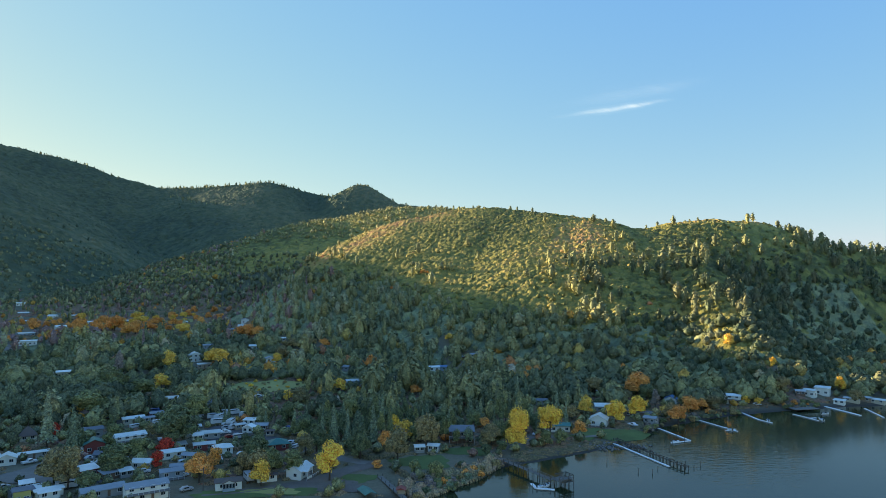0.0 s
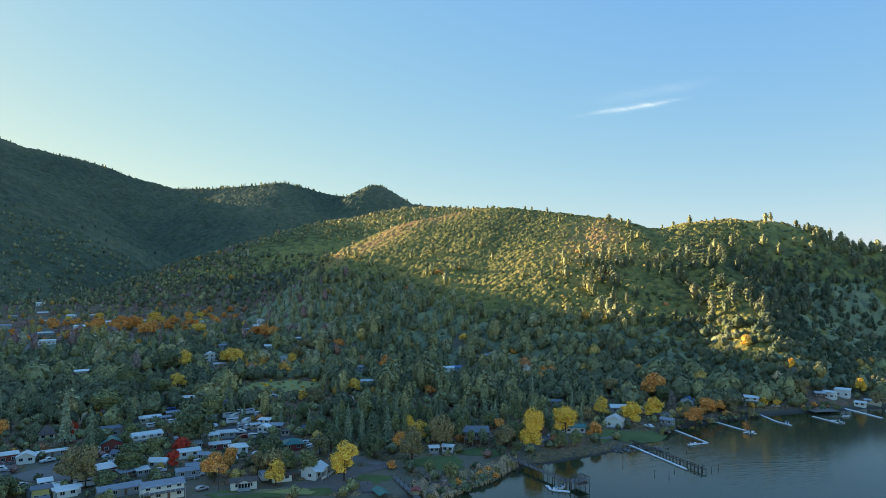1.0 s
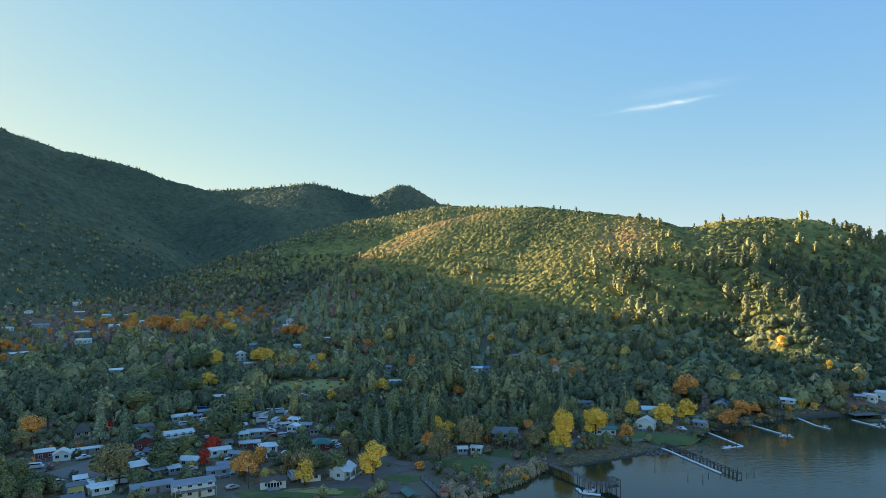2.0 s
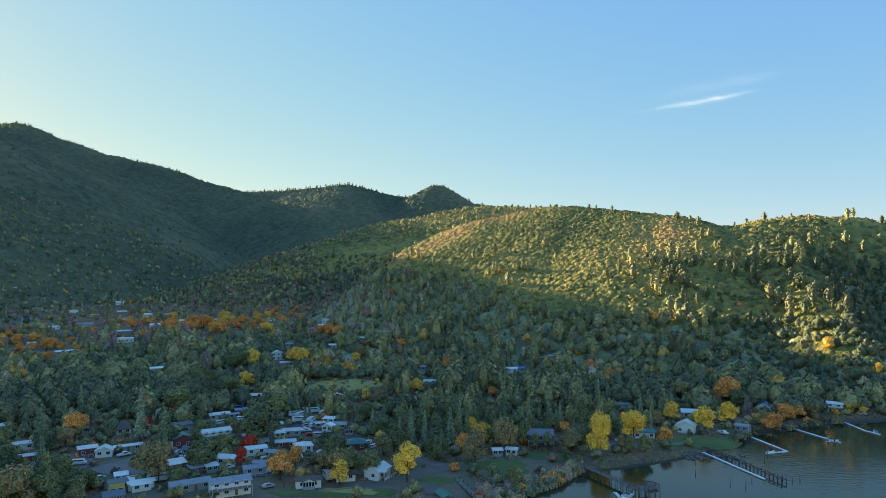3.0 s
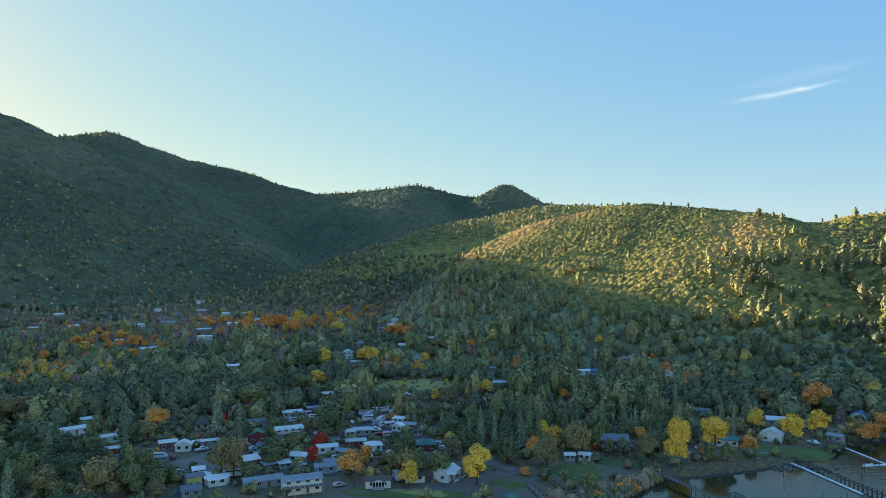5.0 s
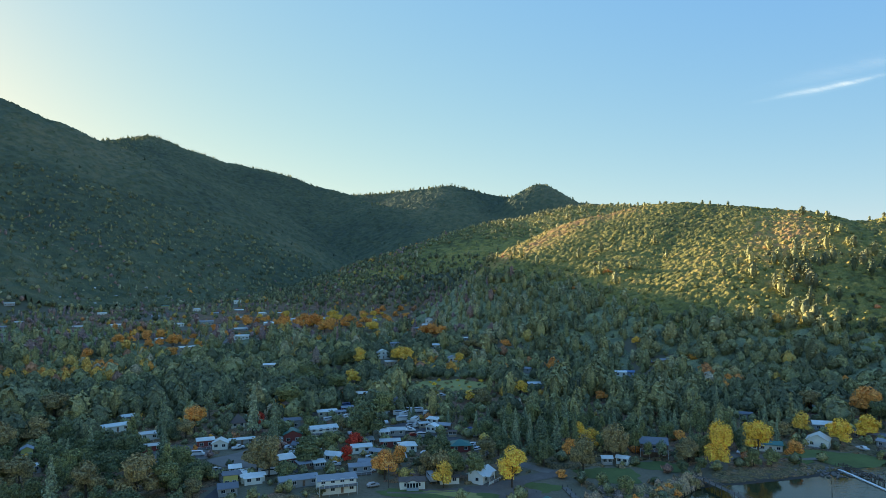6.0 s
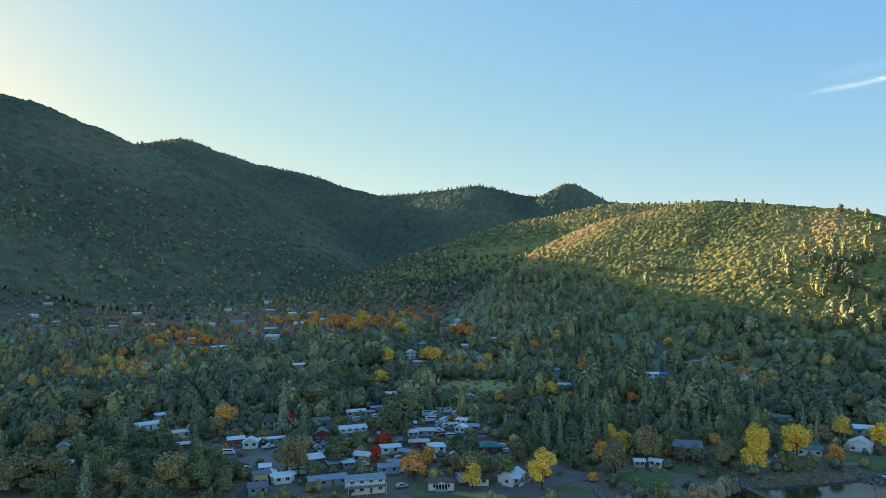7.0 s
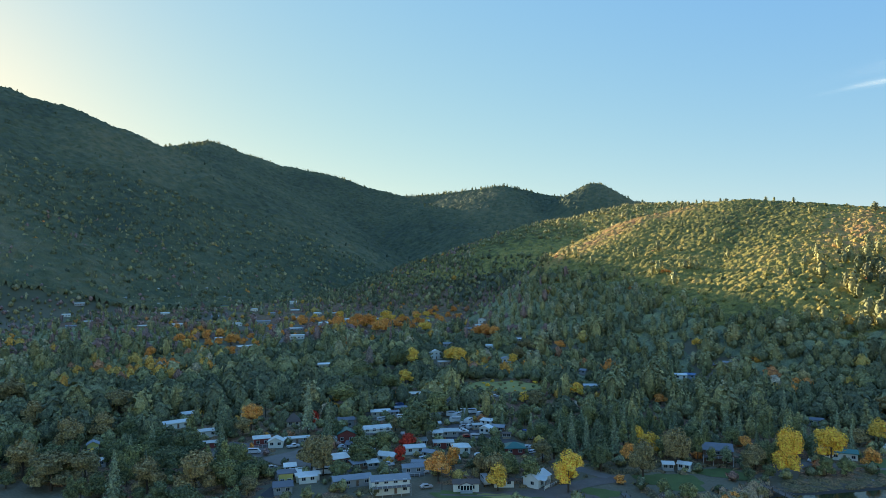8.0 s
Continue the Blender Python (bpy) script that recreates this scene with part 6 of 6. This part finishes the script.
def wooden_pier():
    """A long trestle on bents, with rails, that ends in a roofed two-level landing."""
    top = new("wooden_pier")
    tagged(top, "long weathered wooden pier on piles with handrails", "pier")
    a, b = (19.0, 283.0), (40.5, 247.5)
    n = 13
    length = math.hypot(b[0] - a[0], b[1] - a[1])
    ux, uy = -(b[1] - a[1]) / length, (b[0] - a[0]) / length
    for i in range(n * 2):
        bm = bmesh.new()
        plank_strip(bm, along(a, b, (i + 0.02) / (2 * n)), along(a, b, (i + 0.98) / (2 * n)), 1.9, 1.9, 2.03)
        part("deck_board", bm, WOOD, top)
    for i in range(n + 1):
        x, y = along(a, b, i / n)
        for s in (-0.85, 0.85):
            bm = bmesh.new()
            post(bm, x + ux * s, y + uy * s, -3.5, 3.0, 0.13)
            part("post", bm, OLD_WOOD, top)
    for s in (-0.85, 0.85):
        bm = bmesh.new()
        plank_strip(bm, (a[0] + ux * s, a[1] + uy * s), (b[0] + ux * s, b[1] + uy * s), 0.1, 2.92, 3.02)
        plank_strip(bm, (a[0] + ux * s, a[1] + uy * s), (b[0] + ux * s, b[1] + uy * s), 0.08, 2.45, 2.53)
        part("handrail", bm, WOOD, top, "grey wooden handrail")
    return top


def landing():
    top = new("boat_landing")
    top.matrix_world = pose(44.2, 247.6, 0.25, 0, 0, -60) @ Matrix.Diagonal((0.78, 0.78, 0.88, 1))
    tagged(top, "two-level wooden boat landing with open beams on posts", "boathouse")
    part("deck", boxes((-4.6, 4.6, -3.4, 3.4, 1.9, 2.1)), WOOD, top)
    for r in ((-1.6, 4.6, -3.3, -3.1, 4.5, 4.7), (-1.6, 4.6, 3.1, 3.3, 4.5, 4.7), (-1.5, -1.3, -3.1, 3.1, 4.5, 4.7), (4.3, 4.5, -3.1, 3.1, 4.5, 4.7)):
        part("beam", boxes(r), OLD_WOOD, top)
    for i in range(5):
        part("rafter", boxes((-0.6 + i * 1.0, -0.48 + i * 1.0, -3.3, 3.3, 4.7, 4.82)), OLD_WOOD, top)
    part("upper_deck", boxes((1.6, 4.6, -3.3, 3.3, 3.3, 3.42)), WOOD, top, "small upper deck")
    for x in (-4.4, -1.4, 1.6, 4.4):
        for y in (-3.2, 0, 3.2):
            bm = bmesh.new()
            post(bm, x, y, -3.5, 4.6 if x > -1 or x == -1.4 and y else 3.0, 0.14)
            part("post", bm, OLD_WOOD, top)
    for r in ((-4.6, 4.6, -3.4, -3.3, 2.95, 3.05), (-4.6, 4.6, 3.3, 3.4, 2.95, 3.05), (4.5, 4.6, -3.3, 3.3, 2.95, 3.05)):
        part("handrail", boxes(r), WOOD, top)
    part("bench", boxes((1.0, 3.6, 2.2, 2.7, 2.1, 2.55)), WOOD, top)
    return top


def post_pier():
    """A white float walkway beside an old row of piles joined by beams."""
    top = new("old_pier")
    tagged(top, "old pier of dark piles and beams beside a white floating walkway", "pier")
    a, b = (79.3, 311.0), (96.0, 266.5)
    n = 22
    length = math.hypot(b[0] - a[0], b[1] - a[1])
    ux, uy = -(b[1] - a[1]) / length, (b[0] - a[0]) / length
    for i in range(n + 1):
        x, y = along(a, b, i / n)
        for s in (0.0, 2.2):
            bm = bmesh.new()
            post(bm, x + ux * s, y + uy * s, -3.5, 1.55 + 0.35 * random.random(), 0.15)
            part("post", bm, OLD_WOOD, top)
        bm = bmesh.new()
        plank_strip(bm, (x, y), (x + ux * 2.2, y + uy * 2.2), 0.2, 1.2, 1.45)
        part("cross_beam", bm, OLD_WOOD, top)
    for s in (0.0, 2.2):
        bm = bmesh.new()
        plank_strip(bm, (a[0] + ux * s, a[1] + uy * s), (b[0] + ux * s, b[1] + uy * s), 0.16, 1.46, 1.62)
        part("long_beam", bm, OLD_WOOD, top)
    return top


def boat(x, y, turn, length, colour=None):
    top = new("motorboat")
    top.matrix_world = pose(x, y, 0.05, 0, 0, turn)
    tagged(top, "small white motorboat with an open cockpit, moored on the lake", "boat", "moored boats")
    L, W = length / 2, length * 0.17
    bm = bmesh.new()
    rings = []
    for f, w, k in ((-1.0, 0.85, 0.0), (-0.3, 1.0, 0.0), (0.35, 0.88, 0.05), (0.75, 0.5, 0.12), (1.0, 0.06, 0.22)):
        rings.append([bm.verts.new(p) for p in ((f * L, -W * w, 0.75 + k), (f * L, -W * w * 0.8, 0.05), (f * L, 0, -0.2 + k), (f * L, W * w * 0.8, 0.05), (f * L, W * w, 0.75 + k))])
    for p, q in zip(rings, rings[1:]):
        for i in range(4):
            bm.faces.new((p[i], p[i + 1], q[i + 1], q[i]))
        bm.faces.new((p[0], q[0], q[4], p[4]))
    bm.faces.new(rings[0])
    part("hull", bm, colour or TRIM, top)
    part("windscreen", boxes((L * 0.1, L * 0.16, -W * 0.7, W * 0.7, 0.8, 1.25)), GLASS, top)
    part("seat", boxes((-L * 0.6, -L * 0.3, -W * 0.7, W * 0.7, 0.76, 1.05)), WALLS["blue"], top, "blue bench seat")
    part("outboard_motor", boxes((-L * 1.12, -L * 0.99, -0.2, 0.2, 0.3, 1.25)), RUBBER, top, "black outboard motor")
    return top


wooden_pier()
landing()
post_pier()
float_dock([((76.0, 308.5), (79.0, 305.5)), ((79.0, 305.5), (91.5, 270.5))], 1.05, "white floating walkway along the old pier")
float_dock([((108.6, 337.3), (115.6, 312.5)), ((115.6, 312.5), (105.0, 308.0))])
float_dock([((133.7, 362.7), (145.8, 331.0)), ((147.0, 336.0), (140.5, 332.5))])
float_dock([((167.8, 375.0), (168.9, 358.0)), ((168.9, 358.0), (172.2, 349.6))])
float_dock([((194.8, 372.3), (199.8, 355.7)), ((198.0, 362.0), (202.5, 362.5))])
float_dock([((225.0, 394.0), (230.5, 369.0))], 1.7)
float_dock([((245.0, 388.7), (240.0, 364.3))])
float_dock([((34.0, 243.2), (40.5, 241.5)), ((34.0, 243.2), (33.0, 248.5))], 1.2, "low white float beside the wooden pier")
boat(36.6, 244.6, 20, 4.6)
boat(38.6, 246.4, 60, 4.0)
boat(172.6, 355.0, 70, 5.0)
boat(202.6, 358.5, 80, 6.0)
boat(213.0, 372.5, 10, 4.6)
boat(107.6, 309.8, 20, 4.4)
boat(143.2, 334.8, 100, 5.0)


def shore_ramp():
    """The low boat deck at the water's edge."""
    top = new("boat_deck")
    top.matrix_world = pose(207.0, 384.5, 0, 0, 0, 12)
    tagged(top, "broad grey wooden boat deck at the water's edge", "deck")
    for i in range(9):
        part("board", boxes((-8 + i * 1.8, -8 + i * 1.8 + 1.74, -4, 4, 1.0, 1.16)), WOOD, top)
    for x in (-7.6, 0, 7.6):
        for y in (-3.6, 3.6):
            bm = bmesh.new()
            post(bm, x, y, -3, 1.0, 0.16)
            part("post", bm, OLD_WOOD, top)


def small_pier():
    """The short pier with a red-roofed hut at its end."""
    top = new("small_pier")
    tagged(top, "short brown wooden pier with a small red-roofed hut", "pier")
    a, b = (-23.3, 250.8), (-12.6, 226.5)
    for i in range(12):
        bm = bmesh.new()
        plank_strip(bm, along(a, b, (i + 0.02) / 12), along(a, b, (i + 0.98) / 12), 2.0, 2.0, 2.15)
        part("deck_board", bm, WOOD, top)
    length = math.hypot(b[0] - a[0], b[1] - a[1])
    ux, uy = -(b[1] - a[1]) / length, (b[0] - a[0]) / length
    for i in range(7):
        for s in (-0.9, 0.9):
            x, y = along(a, b, i / 6)
            bm = bmesh.new()
            post(bm, x + ux * s, y + uy * s, -3, 3.0, 0.13)
            part("post", bm, OLD_WOOD, top)
    hut = part("hut", boxes((-15.5, -12.9, 230.6, 233.2, 2.15, 3.6)), WALLS["tan"], top, "tan hut")
    bm = bmesh.new()
    prism(bm, [(-16.0, 3.6), (-12.4, 3.6), (-14.2, 4.35)], 230.1, 233.7)
    part("roof", bm, ROOFS["red"], hut, "rust-red roof")


def covered_slip():
    top = new("boat_cover")
    top.matrix_world = pose(-26.0, 232.0, 0, 0, 0, 28)
    tagged(top, "teal canopy over a boat slip on four posts", "canopy")
    bm = bmesh.new()
    prism(bm, [(-2.2, 2.6), (0, 3.5), (2.2, 2.6), (2.2, 2.7), (0, 3.62), (-2.2, 2.7)], -4, 4)
    part("canopy", bm, ROOFS["green"], top)
    for x in (-2, 2):
        for y in (-3.7, 3.7):
            bm = bmesh.new()
            post(bm, x, y, -2.5, 2.6, 0.1)
            part("post", bm, OLD_WOOD, top)


shore_ramp()
small_pier()
covered_slip()
float_dock([((-35.8, 247.0), (-28.5, 235.5))], 1.8, "grey gangway down to the boat slip")
for px, py in ((98.8, 273.0), (101.1, 269.8), (105.1, 273.1), (81.9, 262.0), (77.0, 264.0), (111.7, 320.0), (120.2, 331.5), (125.3, 333.9), (86.0, 268.0), (67.6, 275.8), (71.5, 291.5), (101.0, 298.0)):
    pile = new("mooring_pile")
    tagged(pile, "single weathered mooring pile standing in the lake", "post", "mooring piles")
    bm = bmesh.new()
    post(bm, px, py, -4, 1.5 + random.uniform(-0.4, 0.5), 0.15)
    part("pole", bm, WOOD, pile)


def riprap(cx, cy, n, rx, ry):
    top = new("riprap")
    tagged(top, "heap of rough grey boulders along the waterline", "rocks")
    shapes = []
    for k in range(4):
        bm = bmesh.new()
        bmesh.ops.create_icosphere(bm, subdivisions=1, radius=0.7)
        for v in bm.verts:
            v.co *= random.uniform(0.7, 1.2)
        me = bpy.data.meshes.new("rock")
        bm.to_mesh(me)
        bm.free()
        me.materials.append(ROCK)
        shapes.append(me)
    for i in range(n):
        x, y = cx + random.gauss(0, rx), cy + random.gauss(0, ry)
        r = new("rock", shapes[i % 4])
        r.parent = top
        s = random.uniform(0.6, 1.5)
        r.matrix_world = pose(x, y, max(0.0, float(land(x, y))) + 0.1, random.uniform(0, 90), 0, random.uniform(0, 360)) @ Matrix.Diagonal((s, s * 0.8, s * 0.7, 1))


riprap(84.0, 302.0, 60, 6.0, 3.5)
riprap(72.0, 299.0, 30, 4.0, 2.5)


# ---- vehicles ----
PAINTS = {k: plain(k + "_car_paint", c, 0.3, 0.1, 0.06) for k, c in {"white": (0.72, 0.73, 0.74), "silver": (0.42, 0.43, 0.45), "black": (0.03, 0.03, 0.035), "red": (0.35, 0.04, 0.03), "blue": (0.06, 0.12, 0.28)}.items()}
_wheel = {}


def wheel_mesh():
    if not _wheel:
        for nm, r, w, mat in (("tyre", 0.34, 0.24, RUBBER), ("rim", 0.2, 0.26, CHROME)):
            bm = bmesh.new()
            bmesh.ops.create_cone(bm, cap_ends=True, segments=10, radius1=r, radius2=r, depth=w)
            bmesh.ops.rotate(bm, verts=bm.verts, cent=(0, 0, 0), matrix=Matrix.Rotation(radians(90), 3, "X"))
            me = bpy.data.meshes.new(nm)
            bm.to_mesh(me)
            bm.free()
            me.materials.append(mat)
            _wheel[nm] = me
    return _wheel


def vehicle(kind, x, y, turn, paint="white"):
    """A parked car, pickup, van or travel trailer."""
    top = new(kind)
    top.matrix_world = pose(x, y, float(land(x, y)) + 0.16, 0, 0, turn)
    tagged(top, "parked %s %s on the street" % (paint, kind.replace("_", " ")), kind.replace("_", " "), "parked vehicles")
    cuts = {"car": ([(-2.2, 0.35), (2.2, 0.35), (2.2, 0.8), (1.2, 0.95), (0.6, 1.42), (-1.2, 1.45), (-1.9, 0.98), (-2.2, 0.9)], 0.88),
            "pickup": ([(-2.7, 0.45), (2.6, 0.45), (2.6, 1.05), (1.4, 1.15), (0.9, 1.75), (-0.5, 1.75), (-0.6, 1.1), (-2.7, 1.1)], 0.95),
            "van": ([(-2.6, 0.4), (2.5, 0.4), (2.5, 1.0), (2.0, 1.2), (1.5, 2.1), (-2.6, 2.15)], 0.97),
            "travel_trailer": ([(-3.4, 0.5), (3.2, 0.5), (3.5, 1.3), (3.2, 2.6), (-3.3, 2.7), (-3.5, 1.6)], 1.2)}
    line, half = cuts[kind]
    bm = bmesh.new()
    prism(bm, line, -half, half)
    part("body", bm, PAINTS[paint], top)
    hi = max(z for _, z in line)
    for s in (-1, 1):
        lo, up = hi - 0.52, hi - 0.1
        x0, x1 = {"car": (-1.1, 0.55), "pickup": (-0.4, 0.85), "van": (-2.2, 1.4), "travel_trailer": (-2.4, 2.2)}[kind]
        part("side_window", boxes((x0, x1, s * half - 0.01, s * half + 0.01, lo, up)), GLASS, top)
        for wx in ((-1.35, 1.35) if kind != "travel_trailer" else (-0.5, 0.4)):
            tyre = new("tyre", wheel_mesh()["tyre"])
            tyre.parent = top
            tyre.location = (wx, s * (half - 0.1), 0.3)
            rim = new("rim", wheel_mesh()["rim"])
            rim.parent = tyre
    if kind != "travel_trailer":
        for s in (-0.6, 0.6):
            part("headlight", boxes((line[1][0] - 0.02, line[1][0] + 0.03, s - 0.15, s + 0.15, 0.65, 0.8)), TRIM, top)
    return top


def pole(x, y, height, wires=True):
    top = new("utility_pole")
    top.matrix_world = pose(x, y, float(land(x, y)), 0, 0, 20)
    tagged(top, "tall wooden utility pole with a crossarm", "utility pole", "utility poles")
    bm = bmesh.new()
    post(bm, 0, 0, -0.5, height, 0.16, 8)
    part("mast", bm, OLD_WOOD, top)
    arm = part("crossarm", boxes((-1.2, 1.2, -0.07, 0.07, height - 1.0, height - 0.85)), OLD_WOOD, top)
    for u in (-1.1, -0.5, 0.5, 1.1):
        part("insulator", boxes((u - 0.05, u + 0.05, -0.05, 0.05, height - 0.85, height - 0.65)), TRIM, arm)

vehicle("pickup", -160.8, 261.3, 52, "white")
vehicle("pickup", -101.2, 310.0, 23, "white")
vehicle("van", -111.9, 327.6, 99, "white")
vehicle("travel_trailer", -111.9, 335.7, 78, "white")
vehicle("travel_trailer", -103.0, 325.7, 88, "white")
vehicle("car", -102.6, 317.7, 28, "silver")
vehicle("van", -98.7, 317.3, 57, "white")
vehicle("car", -103.4, 302.7, 99, "black")
vehicle("car", -93.1, 304.4, 37, "blue")
vehicle("travel_trailer", -100.3, 342.5, 46, "white")
vehicle("car", -127.4, 333.4, 21, "white")
vehicle("travel_trailer", -130.8, 233.9, 34, "white")
vehicle("car", -152.5, 233.1, 63, "silver")
vehicle("car", -140.7, 267.8, 68, "white")
vehicle("car", -138.9, 269.2, 87, "white")
vehicle("car", -83.2, 300.9, 15, "silver")
vehicle("van", -144.8, 316.1, 45, "white")
vehicle("car", -63.5, 286.5, 32, "white")
vehicle("car", -62.0, 288.4, 32, "white")
vehicle("car", 44.3, 314.9, 42, "white")
vehicle("car", 183.5, 390.3, -35, "white")
vehicle("car", 174.0, 391.3, -34, "silver")
vehicle("pickup", 95.3, 335.4, -56, "white")
vehicle("car", -108.9, 302.6, 30, "red")
vehicle("travel_trailer", -144.1, 292.3, 31, "white")
vehicle("car", -88.8, 233.4, 41, "silver")
vehicle("car", -152.8, 223.4, 94, "white")
for i, (vx, vy) in enumerate(PARKED):
    vehicle(("car", "travel_trailer", "pickup", "car", "van", "car")[i % 6], vx, vy, random.choice((25, 35, 120, 300)), ("white", "white", "silver", "white", "white", "blue", "white", "black", "white", "silver")[i % 10])
pole(-113.6, 295.7, 8.0)
pole(-80.7, 322.3, 8.0)
pole(-83.2, 233.8, 8.0)
pole(-198.9, 355.7, 9.6)
pole(-84.7, 367.2, 9.2)
pole(-7.9, 402.7, 9.5)
pole(164.0, 398.9, 8.0)
pole(-28.3, 401.8, 11.8)
pole(-56.2, 316.8, 8.0)
pole(-202.1, 383.3, 10.5)
pole(-219.3, 359.1, 9.4)
vehicle("travel_trailer", -115.0, 337.4, 24, "white")
vehicle("travel_trailer", -109.3, 326.3, 24, "white")
vehicle("car", -104.7, 324.6, 48, "white")
vehicle("car", -102.0, 325.5, 77, "white")
vehicle("van", -96.6, 319.1, 27, "white")
vehicle("travel_trailer", -108.6, 346.0, 37, "white")
vehicle("car", -66.3, 293.5, 33, "white")
vehicle("car", -64.4, 294.0, 32, "white")
vehicle("car", -107.2, 389.7, 15, "silver")
vehicle("car", -96.1, 248.3, 31, "white")
vehicle("van", -100.3, 261.9, 41, "white")
vehicle("pickup", -99.9, 308.3, 23, "white")
vehicle("car", -96.0, 301.5, 33, "red")
vehicle("car", -379.6, 641.8, 51, "white")
vehicle("car", -499.1, 825.5, 41, "white")
vehicle("car", -394.9, 614.3, 63, "white")
vehicle("car", -216.9, 664.0, 28, "white")
vehicle("car", -108.2, 391.8, 25, "white")
vehicle("car", -103.1, 391.6, 25, "silver")
vehicle("car", -7.7, 242.9, 32, "black")

# ---- the wisp of cloud ----
def make_cloud(density):
    m, n, l, b = material("thin_cloud", 1.0)
    uv = n.new("ShaderNodeTexCoord").outputs["Generated"]
    split = n.new("ShaderNodeSeparateXYZ")
    l.new(uv, split.inputs[0])
    streak = noise_node(n, l, 2.2, 6, 0.62, uv, (1.6, 0.1, 4.0))

    def math_node(op, a, b2):
        k = n.new("ShaderNodeMath")
        k.operation = op
        for sock, v in ((k.inputs[0], a), (k.inputs[1], b2)):
            if isinstance(v, (int, float)):
                sock.default_value = v
            else:
                l.new(v, sock)
        return k.outputs[0]

    n_across = n.new("ShaderNodeAttribute")
    n_across.attribute_name = "tint"
    across = math_node("ABSOLUTE", math_node("SUBTRACT", n_across.outputs["Fac"], 0.5), 0)
    lengthwise = ramp(n, l, split.outputs["X"], [(0.0, (0, 0, 0)), (0.18, (0.12, 0.12, 0.12)), (0.4, (0.8, 0.8, 0.8)), (0.62, (0.95, 0.95, 0.95)), (0.84, (0.25, 0.25, 0.25)), (1.0, (0, 0, 0))])
    thick = ramp(n, l, across, [(0.0, (1, 1, 1)), (0.1, (0.8, 0.8, 0.8)), (0.24, (0.16, 0.16, 0.16)), (0.48, (0, 0, 0))])
    body = math_node("MULTIPLY", math_node("MULTIPLY", lengthwise, thick), ramp(n, l, streak, [(0.3, (0.35, 0.35, 0.35)), (0.6, (1, 1, 1))]))
    tr, df, tl = n.new("ShaderNodeBsdfTransparent"), n.new("ShaderNodeBsdfDiffuse"), n.new("ShaderNodeBsdfTranslucent")
    for s in (df, tl):
        s.inputs[0].default_value = (0.95, 0.95, 0.96, 1)
    both, out = n.new("ShaderNodeMixShader"), n.new("ShaderNodeMixShader")
    both.inputs[0].default_value = 0.6
    l.new(df.outputs[0], both.inputs[1])
    l.new(tl.outputs[0], both.inputs[2])
    l.new(math_node("MULTIPLY", body, density), out.inputs[0])
    l.new(tr.outputs[0], out.inputs[1])
    l.new(both.outputs[0], out.inputs[2])
    l.new(out.outputs[0], n["Material Output"].inputs[0])
    return m


def cloud(words, left, right, breadth, density):
    """A thin streak of ice cloud between two points of the sky."""
    nx, ny = 30, 8
    a, b = Vector(left), Vector(right)
    v, across = [], []
    for i in range(nx + 1):
        for j in range(ny + 1):
            u, w = i / nx, j / ny - 0.5
            across.append(w + 0.5)
            sway = 3 * math.sin(u * 9) + 2 * math.sin(u * 23 + 1)
            v.append(a.lerp(b, u) + Vector((0, 0, w * breadth * (0.55 + 0.45 * math.sin(u * 3.1)) + sway)))
    f = [(i * (ny + 1) + j, (i + 1) * (ny + 1) + j, (i + 1) * (ny + 1) + j + 1, i * (ny + 1) + j + 1) for i in range(nx) for j in range(ny)]
    ob = new("cloud", mesh_from("cloud", np.array(v) - np.array(a), f, make_cloud(density), True, across))
    ob.location = a
    ob.visible_shadow = False
    tagged(ob, words, "cloud", kind="structure")


cloud("thin white wisp of cloud high over the hills", (605, 3900, 990), (1725, 4880, 1372), 72, 0.17)
cloud("faint veil of cloud above the white wisp", (520, 3850, 1030), (2080, 5000, 1560), 190, 0.03)
